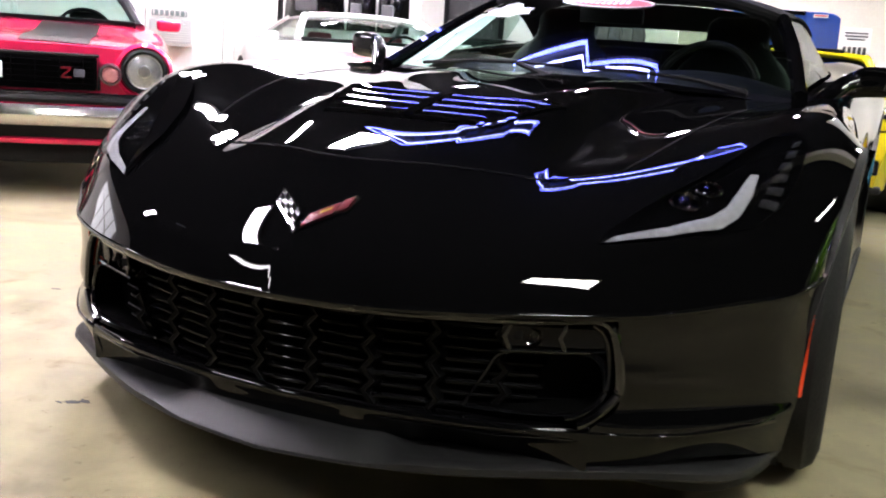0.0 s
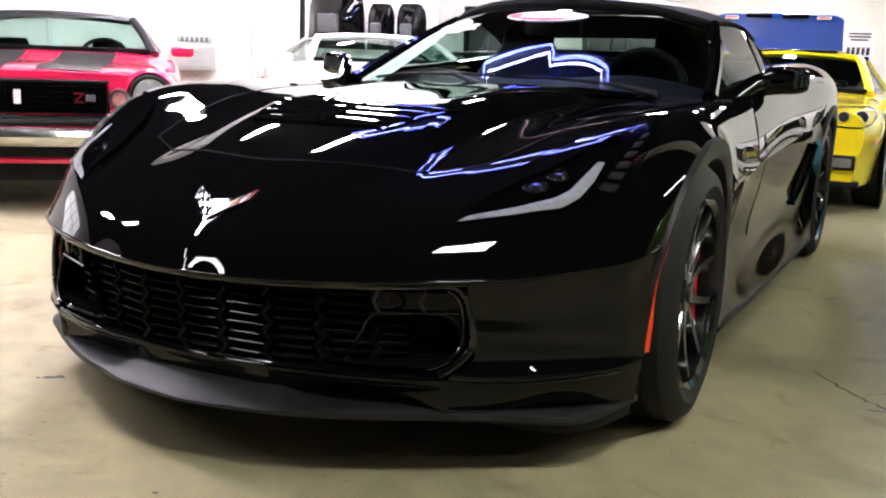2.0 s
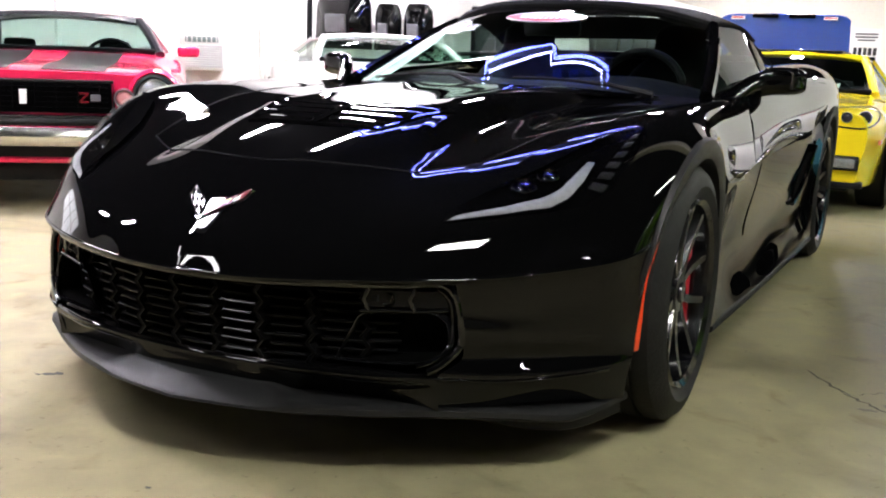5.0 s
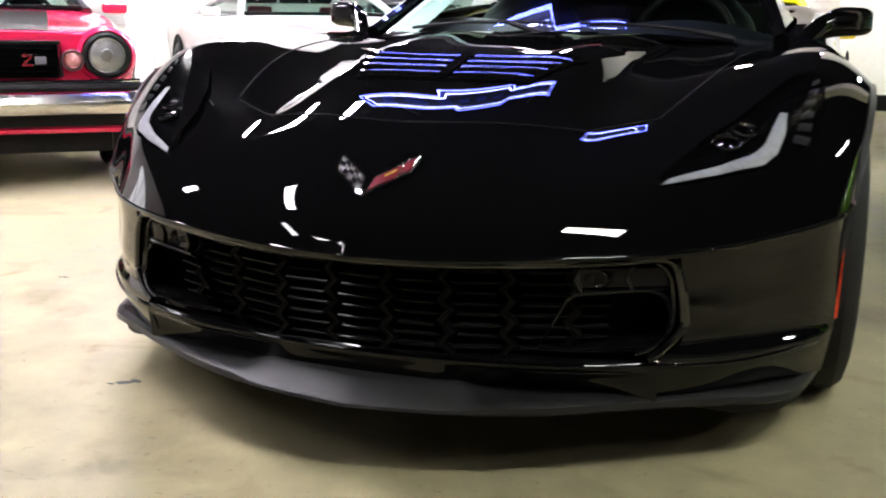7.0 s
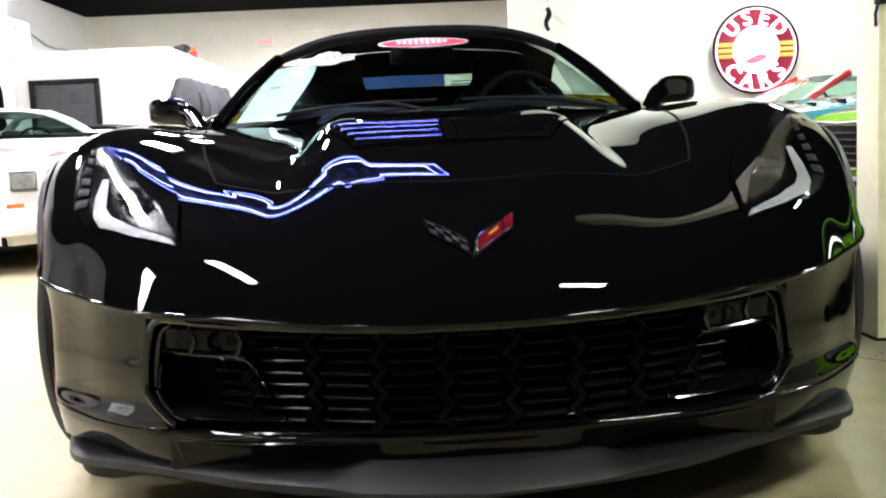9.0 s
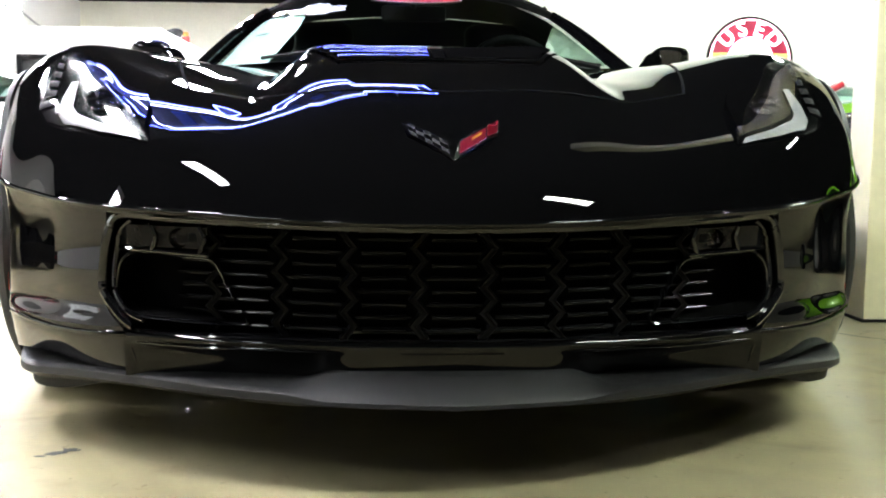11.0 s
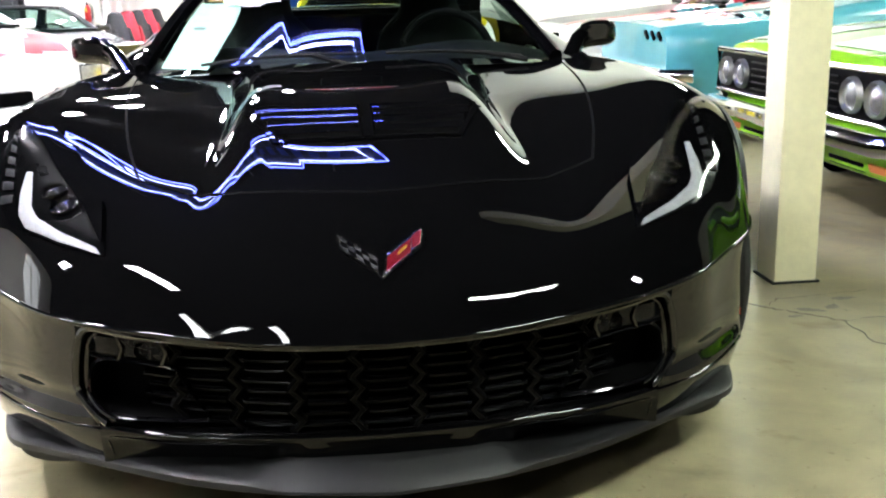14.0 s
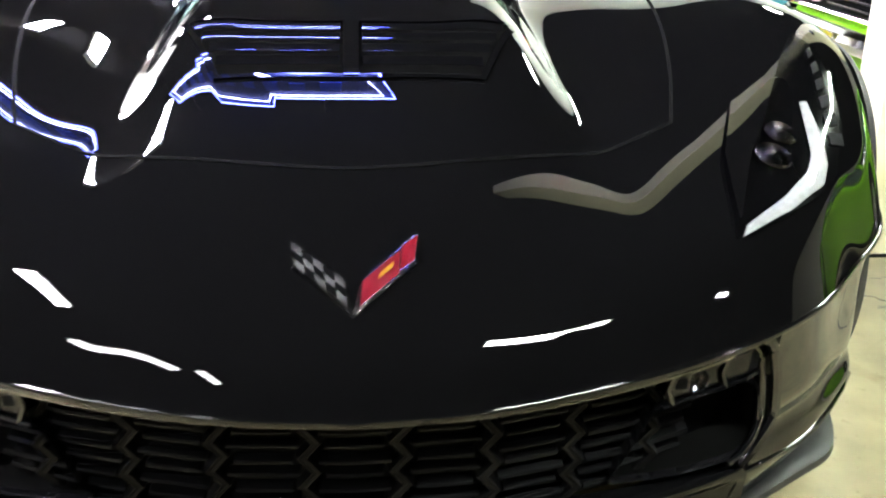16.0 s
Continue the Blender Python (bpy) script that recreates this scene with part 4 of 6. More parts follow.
for a, b in (((0.008, 0.244), (0.0575, 0.2845)), ((0.0575, 0.2885), (0.0765, 0.3020)), ((0.012, 0.278), (0.0605, 0.3195)), ((0.0615, 0.3230), (0.081, 0.3390)), ((0.056, 0.285), (0.0605, 0.3190)), ((0.0760, 0.302), (0.0815, 0.3385)), ((-0.071, 0.297), (-0.077, 0.331)), ((0.0, 0.236), (0.010, 0.276))):
    part("badge_rim", tube([on_body(a[0] + (b[0] - a[0]) * f, 0.244 + 0.93 * (a[1] + (b[1] - a[1]) * f - 0.232), 0.0052) for f in np.linspace(0, 1, 7)], 0.0008, 6), RIM, badge, "bright metal rim")
for i in range(5):
    for k in range(3):
        if (i + k) % 2 == 0:
            f0, f1, g0, g1 = i / 5, (i + 1) / 5, k / 3, (k + 1) / 3

            def flag(f, g):
                x0, y0, x1, y1 = -0.010 - 0.066 * f, 0.276 + 0.054 * f, -0.007 - 0.063 * f, 0.246 + 0.050 * f
                return x0 + (x1 - x0) * g, y0 + (y1 - y0) * g

            part("flag_square", badge_patch([flag(f0, g0), flag(f1, g0)], [flag(f0, g1), flag(f1, g1)], 0.0045, 3, 2), EMBLEM_WHITE, badge)
part("dark_flag", badge_patch([(-0.010, 0.276), (-0.077, 0.331)], [(-0.007, 0.246), (-0.071, 0.297)], 0.0035, 12, 4), LAMP_DARK, badge)

SLAT = material("satin_grille_black", (0.0045, 0.0045, 0.0048), 0.12, spec=0.08, rvary=0.03)
UPRIGHT = material("dull_grille_black", (0.0034, 0.0034, 0.0036), 0.30, spec=0.03, vary=0.2)
# grille: a recessed dark back, columns of slats and zigzag uprights
lip_x = np.array(COLX)


def lip_y(x):
    return float(np.interp(abs(x), lip_x, ROWY[0]))


def grille_at(x, z, back=0.055):
    return (x, lip_y(x) + back + 0.10 * max(0.0, 0.40 - z) * 0.5, z)


grille = part("grille", grid_bm([[grille_at(x, z, 0.085) for x in np.linspace(-0.62, 0.62, 41)] for z in (0.235, 0.30, 0.36, 0.42, 0.455)]), LAMP_DARK, car, "black honeycomb grille of slats and zigzag bars")
part("lip_return", grid_bm([[(x, lip_y(x) + o, (0.445 + 0.014 * (abs(x) / 0.6) ** 2) + h) for x in np.linspace(-0.60, 0.60, 41)] for o, h in ((0.001, 0.0), (0.004, -0.010), (0.03, -0.014), (0.09, -0.010))]), GLOSS_BLACK, car)
COLW = 0.114
NCOL = 9
PITCH = 0.0215
for c in range(NCOL):
    xc = (c - (NCOL - 1) / 2) * COLW
    edge_col = c in (0, NCOL - 1)
    for k in range(9):
        z = 0.262 + PITCH * k
        if z > 0.440:
            continue
        reach = 0.012 + (0.009 if (k + c) % 2 else 0.0)
        inner = -math.copysign(0.035, xc) if edge_col else 0.0
        xs = np.linspace(xc + inner - COLW / 2 + reach, xc + inner + COLW / 2 - reach, 6)
        deep = 0.003 if k % 2 else 0.0
        g = [[(x, grille_at(x, z)[1] + dy + deep, z + dz) for x in xs] for dy, dz in ((0.030, 0.0062), (0.0040, 0.0046), (0.0012, 0.0036), (0.0, 0.0016), (0.0006, -0.0004), (0.004, -0.0026), (0.030, -0.0050))]
        part("grille_slat", grid_bm(g), SLAT, grille)
    if c < NCOL - 1:
        xb = xc + COLW / 2
        rows = []
        for k in range(19):
            z = 0.250 + PITCH * k / 2
            swing = 0.009 * (1 if (k // 2 + c) % 2 else -1)
            swing = swing if k % 2 == 0 else 0.0
            rows.append([(xb + swing + o, grille_at(xb, z, 0.052)[1] + dy, z) for o, dy in ((-0.0085, 0.022), (-0.0075, 0.003), (-0.0055, 0.0), (0.0, 0.0018), (0.0055, 0.0), (0.0075, 0.003), (0.0085, 0.022))])
        part("grille_upright", grid_bm(rows), UPRIGHT, grille, sharp=30)

# rounded frame round the whole opening
for s in (-1, 1):
    line = [(0.0, 0.0, 0.436)] + [(x, 0.0, 0.436 + 0.014 * (x / 0.6) ** 2) for x in (0.2, 0.4, 0.50)]
    line = [(x, lip_y(x) + 0.012, z) for x, _, z in line] + [(0.556, 0.355, 0.446), (0.582, 0.368, 0.425), (0.594, 0.372, 0.380), (0.600, 0.376, 0.335), (0.594, 0.370, 0.305), (0.565, 0.352, 0.272), (0.540, 0.336, 0.256)]
    p = np.array(line)
    p = spline(np.arange(len(p), dtype=float), p, np.linspace(0, len(p) - 1, 60))
    part("opening_frame", tube([(s * x, y, z) for x, y, z in p], 0.0085, 8), GLOSS_BLACK, car)
    inner = [(0.545, 0.372, 0.436), (0.566, 0.384, 0.415), (0.576, 0.388, 0.375), (0.579, 0.384, 0.335), (0.573, 0.374, 0.306), (0.550, 0.352, 0.281), (0.520, 0.336, 0.268)]
    p = np.array(inner)
    p = spline(np.arange(len(p), dtype=float), p, np.linspace(0, len(p) - 1, 30))
    part("opening_rim", tube([(s * x, y - 0.012, z) for x, y, z in p], 0.0050, 8), GLOSS_BLACK, car)
    for z, o in ((0.2465, 0.0), (0.2365, -0.001), (0.228, 0.0)):
        xs = np.linspace(0.0, 0.535, 22)
        part("sill_ridge", tube([(s * x, float(np.interp(x, (0, 0.2, 0.4, 0.56), (0.235, 0.246, 0.281, 0.349))) + o, z) for x in xs], 0.0028, 6), GLOSS_BLACK, car)
    part("lower_bar", tube([(s * x, lip_y(x) + 0.072, 0.262) for x in np.linspace(0, 0.36, 12)], 0.006, 8), GLOSS_BLACK, car)

# near-black without gloss: the shade inside the ducts is put into the colour
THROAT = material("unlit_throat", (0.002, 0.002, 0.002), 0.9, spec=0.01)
FOG_DARK = material("smoked_fog_cover", (0.004, 0.004, 0.005), 0.15, spec=0.10, vary=0.2)
LENS_SMOKE = material("smoked_lens", (0.018, 0.018, 0.02), 0.12, spec=0.4, coat=0.5)

# lower intakes and fog lamps
for s in (-1, 1):
    loop = [(0.398, 0.300, 0.372), (0.470, 0.328, 0.376), (0.545, 0.362, 0.378), (0.566, 0.372, 0.360), (0.572, 0.372, 0.320), (0.566, 0.360, 0.290),
            (0.540, 0.340, 0.276), (0.470, 0.315, 0.272), (0.400, 0.302, 0.268), (0.338, 0.296, 0.266), (0.360, 0.294, 0.300), (0.385, 0.298, 0.345)]
    p = np.array(loop + loop[:1])
    fine = resample(p, 61)[:-1]
    for _ in range(2):
        fine = (np.roll(fine, 1, 0) + 2 * fine + np.roll(fine, -1, 0)) / 4
    cx = fine.mean(0)

    def duct_rings(steps):
        out = []
        for grow, back in steps:
            ring = [(s * (cx[0] + (q[0] - cx[0]) * grow), q[1] + back, cx[2] + (q[2] - cx[2]) * (1 + (grow - 1) * 1.8)) for q in fine]
            out.append(ring + ring[:1])
        return grid_bm(out)

    duct = part("intake_duct", duct_rings(((1.075, 0.014), (1.055, -0.004), (1.035, -0.008), (1.012, -0.006), (0.995, 0.004))), GLOSS_BLACK, car, "gloss black brake duct surround")
    # throat and back sheet carry the duct's shade as their colour
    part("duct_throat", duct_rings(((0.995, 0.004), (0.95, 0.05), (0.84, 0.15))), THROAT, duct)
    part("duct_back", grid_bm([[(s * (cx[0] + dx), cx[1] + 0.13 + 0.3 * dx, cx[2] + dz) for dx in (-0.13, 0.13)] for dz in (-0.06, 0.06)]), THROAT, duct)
    fl = part("fog_lamp", grid_bm([[(s * x, lip_y(x) + 0.034 + o, z) for x in np.linspace(0.405, 0.570, 12)] for z, o in ((0.432, 0.0), (0.428, -0.008), (0.392, -0.004), (0.384, 0.006))]), FOG_DARK, car, "smoked fog lamp housing")
    at = (s * 0.455, lip_y(0.455) + 0.026, 0.409)
    lens = part("fog_lens", lathe([(0.002, 0.017), (-0.003, 0.0165), (-0.001, 0.0145), (0.004, 0.010), (0.006, 0.0005)], 22, "y", None, at), PROJECTOR, fl, "small smoked fog lamp bowl")
    part("lens_cover", lathe([(0.0, 0.015), (-0.004, 0.010), (-0.005, 0.0005)], 18, "y", None, at), GLASS_CLEAR, lens).visible_shadow = False
    part("lamp_clip", box(0.016, 0.008, 0.016, (s * 0.430, lip_y(0.430) + 0.028, 0.411), 0.003), LENS_RIB, fl)
    for x in (0.412, 0.500):
        part("fog_divider", tube([(s * (x + 0.007), lip_y(x) + 0.030, 0.434), (s * (x - 0.003), lip_y(x) + 0.024, 0.409), (s * (x + 0.007), lip_y(x) + 0.030, 0.384)], 0.0045, 6), GLOSS_BLACK, fl)
    part("fog_brow", tube([(s * x, lip_y(x) + 0.026, 0.383 + 0.004 * (x - 0.41) / 0.16) for x in np.linspace(0.402, 0.568, 10)], 0.0036, 6), GLOSS_BLACK, fl)

# door mirrors on arched stalks
for s in (-1, 1):
    shell = bmesh.new()
    rows = []
    for x, hw, zc, hh, yc in ((0.800, 0.030, 0.826, 0.012, 2.17), (0.822, 0.032, 0.842, 0.020, 2.195), (0.848, 0.046, 0.862, 0.036, 2.225), (0.884, 0.056, 0.876, 0.043, 2.250), (0.936, 0.058, 0.880, 0.043, 2.27), (0.984, 0.048, 0.880, 0.038, 2.285), (1.003, 0.030, 0.880, 0.028, 2.30)):
        ring = []
        for k in range(20):
            a = 2 * math.pi * k / 20
            ca, sa = math.cos(a), math.sin(a)
            ring.append((s * x, yc + hw * math.copysign(abs(ca) ** 0.55, ca) * (1.0 if ca < 0 else 0.6), zc + hh * math.copysign(abs(sa) ** 0.55, sa)))
        rows.append(ring + ring[:1])
    rows = [[(x, y + 0.01 * (z < 0.85), 0.866 + (z - 0.872) * 1.14) for x, y, z in r] for r in rows]
    g = surface(rows, 40, 26, False)
    mirror = part("door_mirror", grid_bm(g), PAINT_BLACK, car, "gloss black door mirror on an arched stalk", sharp=None)
    part("mirror_stalk", tube([(s * 0.750, 2.01, 0.768), (s * 0.770, 2.05, 0.790), (s * 0.800, 2.11, 0.824), (s * 0.830, 2.17, 0.856), (s * 0.862, 2.22, 0.872), (s * 0.900, 2.25, 0.874)], [0.036, 0.033, 0.030, 0.030, 0.032, 0.034], 14), PAINT_BLACK, mirror)

# cabin: dash, seats with headrests, wheel, rear bulkhead
part("dashboard", grid_bm(surface([[(0, 1.80, 0.800), (0.4, 1.86, 0.800), (0.70, 2.02, 0.790)], [(0, 1.98, 0.838), (0.4, 2.02, 0.850), (0.70, 2.14, 0.815)], [(0, 2.16, 0.820), (0.4, 2.20, 0.860), (0.70, 2.26, 0.805)], [(0, 2.22, 0.60), (0.4, 2.25, 0.62), (0.70, 2.30, 0.60)]], 12, 16)), LEATHER, car, "black leather dashboard")
part("cabin_floor", box(1.40, 1.6, 0.02, (0, 2.75, 0.30)), DULL_BLACK, car)
part("bulkhead", box(1.30, 0.05, 0.62, (0, 3.36, 0.635), 0.02), LEATHER, car)
part("parcel_shelf", box(1.20, 0.34, 0.03, (0, 3.55, 0.959), 0.01), LEATHER, car)
for s in (-1, 1):
    seat = part("seat", box(0.50, 0.50, 0.16, (s * 0.37, 2.62, 0.44), 0.05, (-6, 0, 0)), LEATHER, car, "black leather bucket seat")
    sb = []
    for z, w, d, yo in ((0.44, 0.25, 0.10, 2.86), (0.60, 0.26, 0.10, 2.92), (0.78, 0.25, 0.09, 2.99), (0.90, 0.20, 0.07, 3.04), (0.98, 0.13, 0.06, 3.07), (1.06, 0.125, 0.055, 3.09), (1.09, 0.09, 0.03, 3.10)):
        ring = []
        for k in range(16):
            a = 2 * math.pi * k / 16
            ring.append((s * 0.37 + w * math.copysign(abs(math.cos(a)) ** 0.7, math.cos(a)), yo + d * math.sin(a), z))
        sb.append(ring + ring[:1])
    part("seat_back", grid_bm(surface(sb, 32, 24, False)), LEATHER, seat, sharp=None)
wheel_ring = [(0.37 + 0.175 * math.cos(a), 2.40 + 0.06 * math.sin(a), 0.80 + 0.165 * math.sin(a)) for a in np.linspace(0, 2 * math.pi, 37)[:-1]]
sw = part("steering_wheel", tube(wheel_ring, 0.016, 10, closed=True), LEATHER, car, "black leather steering wheel")
for a in (0, 180, 270):
    part("wheel_spoke", tube([(0.37, 2.40, 0.80), (0.37 + 0.17 * math.cos(radians(a)), 2.40 + 0.055 * math.sin(radians(a)), 0.80 + 0.16 * math.sin(radians(a)))], 0.016, 8), LEATHER, sw)
part("hub_pad", lathe([(-0.03, 0.055), (-0.045, 0.045), (-0.05, 0.0005)], 20, "y", None, (0.37, 2.42, 0.80)), LEATHER, sw)
rm = part("rear_mirror", box(0.24, 0.03, 0.06, (0.0, 2.40, 1.045), 0.015), DULL_BLACK, car, "black rear-view mirror")
part("mirror_stem", tube([(0, 2.36, 1.09), (0, 2.40, 1.06)], 0.010, 8), DULL_BLACK, rm)

# wipers parked along the foot of the windscreen
for x0, x1 in ((-0.50, 0.02), (0.10, 0.58)):
    blade = []
    for f in np.linspace(0, 1, 14):
        x = x0 + (x1 - x0) * f
        hit, nor, _, _ = SCREEN.find_nearest(Vector((x, 1.78 + 0.22 * abs(x) ** 1.5, 0.835 + 0.012 * f)))
        blade.append((hit.x, hit.y - 0.006, hit.z + 0.010))
    wiper = part("wiper", tube(blade, 0.006, 6), DULL_BLACK, car, "black windscreen wiper")
    part("wiper_arm", tube([(x1, blade[-1][1] - 0.05, 0.815), blade[9], blade[6]], [0.011, 0.008, 0.006], 6), DULL_BLACK, wiper)


# stickers on the windscreen, and the sheet in the far side window
def on_screen(x, z, lift):
    hit, nor, _, _ = SCREEN.ray_cast(Vector((x, 0, z)), Vector((0, 1, 0)))
    if nor.y > 0:
        nor = -nor
    return hit + lift * nor


STICKER_GREY = material("grey_sticker_print", (0.22, 0.23, 0.24), 0.5, vary=0.15, scale=40)


def screen_oval(cx, cz, rx, rz, lift, n=36, power=1.0):
    b = bmesh.new()
    mid = b.verts.new(on_screen(cx, cz, lift))
    r = []
    for k in range(n):
        a = 2 * math.pi * k / n
        r.append(b.verts.new(on_screen(cx + rx * math.copysign(abs(math.cos(a)) ** power, math.cos(a)), cz + rz * math.copysign(abs(math.sin(a)) ** power, math.sin(a)), lift)))
    for k in range(n):
        b.faces.new((mid, r[k], r[(k + 1) % n]))
    return b


decal = part("oval_decal", screen_oval(0.005, 1.083, 0.168, 0.022, 0.003), PAPER, car, "white oval decal with a red lettered band")
part("decal_band", screen_oval(0.005, 1.081, 0.160, 0.017, 0.005), RED_INK, decal, "red oval band")
for k in range(9):
    part("letter_bar", screen_oval(-0.085 + 0.021 * k, 1.087 - 0.02 * ((k - 4) / 9) ** 2, 0.008, 0.0055, 0.007, 8, 0.4), PAPER, decal)
for k in range(9):
    part("letter_bar", screen_oval(-0.085 + 0.021 * k, 1.074 + 0.02 * ((k - 4) / 9) ** 2, 0.008, 0.004, 0.007, 8, 0.4), PAPER, decal)
def screen_shape(outline, lift):
    """A flat sticker on the windscreen, cut to an outline of (x, z) about its first point."""
    b = bmesh.new()
    v = [b.verts.new(on_screen(x, z, lift)) for x, z in outline]
    for p, q in zip(v[1:], v[2:] + v[1:2]):
        b.faces.new((v[0], p, q))
    return b


banner = [(-0.112, -0.010), (-0.096, -0.016), (-0.100, -0.022), (-0.05, -0.021), (-0.03, -0.028), (0.03, -0.028), (0.05, -0.018), (0.104, -0.012), (0.094, -0.002), (0.106, 0.010), (0.060, 0.010), (0.046, 0.015), (0.040, 0.024), (0.018, 0.027), (0.0, 0.031), (-0.018, 0.027), (-0.040, 0.024), (-0.046, 0.015), (-0.060, 0.008), (-0.116, 0.004), (-0.100, -0.004)]
st = part("badge_decal", screen_shape([(-0.345, 1.037)] + [(-0.345 + x, 1.037 + z) for x, z in banner], 0.003), PAPER, car, "white shield-shaped sticker with grey lettering")
part("sticker_field", screen_shape([(-0.345, 1.057)] + [(-0.345 + 0.034 * math.cos(a), 1.055 + 0.007 * math.sin(a)) for a in np.linspace(0, 2 * math.pi, 17)[:-1]], 0.005), STICKER_GREY, st)
for k in range(7):
    part("letter_bar", screen_oval(-0.421 + 0.0255 * k, 1.037 + 0.0010 * (k - 3), 0.0095, 0.008, 0.005, 8, 0.4), STICKER_GREY, st)
for k in range(4):
    part("letter_bar", screen_oval(-0.381 + 0.024 * k, 1.019, 0.008, 0.004, 0.005, 8, 0.4), STICKER_GREY, st)
part("yellow_sticker", screen_oval(-0.486, 1.037, 0.040, 0.011, 0.003, 16, 0.6), YELLOW_ENAMEL, car, "small yellow sticker")
def sheet_at(f, g, lift=-0.004):
    """A place on the sheet: f across from the pillar, g up."""
    z = 0.822 + 0.205 * g
    left = np.interp(z, (0.82, 0.95, 1.03), (-0.652, -0.603, -0.556))
    right = np.interp(z, (0.82, 0.85, 0.958, 1.01, 1.03), (-0.480, -0.462, -0.402, -0.385, -0.400))
    return on_screen(float(left + (right - left) * f), float(z), lift)


sheet = part("window_sheet", grid_bm([[sheet_at(f, g) for f in np.linspace(0, 1, 9)] for g in np.linspace(0, 1, 15)]), SHEET_GREEN, car, "pale printed price sheet behind the windscreen")
for k in range(8):
    g = 0.10 + 0.10 * k
    part("print_line", grid_bm([[sheet_at(f, g + d, -0.002) for f in np.linspace(0.14, (0.80, 0.55, 0.72)[k % 3], 8)] for d in (0, 0.012)]), PRINT_PALE, sheet)
part("print_block", grid_bm([[sheet_at(f, g, -0.002) for f in np.linspace(0.25, 0.50, 6)] for g in (0.56, 0.585, 0.61)]), BONNET_TONE, sheet)

# ---------------------------------------------------------------- neon sign over the car
NEON_BLUE = glow("blue_neon", (0.10, 0.13, 1.0), 62.0)
NEON_WHITE = glow("white_neon", (0.36, 0.42, 1.0), 55.0)
SIGN_DARK = material("sign_panel", (0.012, 0.016, 0.05), 0.4, vary=0.2)
BOW = [(-1.02, -0.20), (-0.93, 0.26), (-0.30, 0.26), (-0.26, 0.46), (0.32, 0.46), (0.36, 0.26), (1.02, 0.26), (0.93, -0.20), (0.30, -0.20), (0.26, -0.40), (-0.32, -0.40), (-0.36, -0.20)]
neon = thing("neon_sign", pose(-0.82, 3.36, 3.06), "large hanging neon sign, blue outline on a dark panel", "neon sign")
part("panel", prism(BOW, 0.08, None, pose(0, 0.03, 0)), SIGN_DARK, neon, smooth=False)
part("outline_tube", tube([(x, 0, z) for x, z in BOW], 0.011, 8, closed=True), NEON_BLUE, neon, "glowing blue neon outline")
part("inner_tube", tube([(x * 0.93, 0, 0.03 + (z - 0.03) * 0.74) for x, z in BOW], 0.009, 8, closed=True), NEON_WHITE, neon, "glowing white neon inner line")
for k in range(9):
    part("letter_bar", box(0.10, 0.02, 0.15 if k % 2 else 0.19, (-0.72 + 0.18 * k, 0.01, 0.03), 0.01), BLUE_INK, neon)
for x in (-0.7, 0.7):
    part("hanger", tube([(x, 0.07, 0.2), (x, 0.07, CEIL - 3.06)], 0.008, 6), STEEL, neon)


# ---------------------------------------------------------------- walls inside the hall
def panel_wall(name, x0, y0, x1, y1, h, mat, label, t=0.12):
    d = Vector((x1 - x0, y1 - y0, 0))
    w = thing(name, pose((x0 + x1) / 2, (y0 + y1) / 2, 0, 0, 0, math.degrees(math.atan2(d.y, d.x))), label, "wall", kind="structure")
    part("wall_sheet", box(d.length, t, h, (0, t / 2, h / 2), 0.004), mat, w, smooth=False)
    part("baseboard", box(d.length, 0.015, 0.16, (0, -0.009, 0.08), 0.003), DULL_BLACK, w, "black rubber baseboard", smooth=False)
    return w


panel_wall("wall_office", -6.9, 11.5, -2.87, 11.5, 1.93, WALL_WHITE, "white painted office partition with a dark door")
panel_wall("wall_office_side", -2.87, 11.56, -2.87, 19.0, 1.93, WALL_WHITE, "white painted side of the office partition")
structure("office_roof", box(4.0, 7.4, 0.06, (-4.9, 15.3, 1.96)), WALL_WHITE, "flat white office roof", "roof")
panel_wall("wall_bonnets", -6.88, 9.60, -4.18, 9.60, CEIL - 0.02, WALL_WHITE, "white painted wall hung with spare bonnets")
panel_wall("wall_aircon", -9.0, 4.42, -5.45, 7.50, 2.9, WALL_WHITE, "white painted wall with an air conditioner")
panel_wall("wall_partition", 1.20, 9.5, 8.2, 9.5, CEIL - 0.02, WALL_WHITE, "white painted partition with a round sign")

DOOR_DARK = material("dark_door_paint", (0.030, 0.032, 0.034), 0.4, vary=0.15)
door = thing("door_1", pose(-4.185, 11.44, 0), "closed dark grey panelled office door", "door", kind="structure")
for x, sx in ((-0.40, 0.055), (0.40, 0.055)):
    part("door_frame", box(sx, 0.08, 1.57, (x, 0, 0.785), 0.005), DULL_BLACK, door)
part("door_frame", box(0.855, 0.08, 0.055, (0, 0, 1.598), 0.005), DULL_BLACK, door)
part("door_leaf", box(0.745, 0.04, 1.565, (0, 0.02, 0.785), 0.004), DOOR_DARK, door)
for zx in ((0.35, 0.50), (0.95, 0.50), (1.40, 0.20)):
    for x in (-0.18, 0.18):
        part("door_panel", box(0.24, 0.02, zx[1], (x, -0.008, zx[0]), 0.008), DOOR_DARK, door)
part("door_handle", lathe([(0, 0.02), (-0.03, 0.02), (-0.05, 0.026), (-0.06, 0.0005)], 14, "y", None, (0.30, 0, 0.80)), STEEL, door)

# exit sign, pipe on the far wall, high window, ceiling heater
EXIT_RED = glow("exit_red", (1.0, 0.12, 0.05), 1.4)
ex = thing("exit_sign", pose(-2.89, 21.96, 2.975), "white exit sign with glowing red letters", "exit sign")
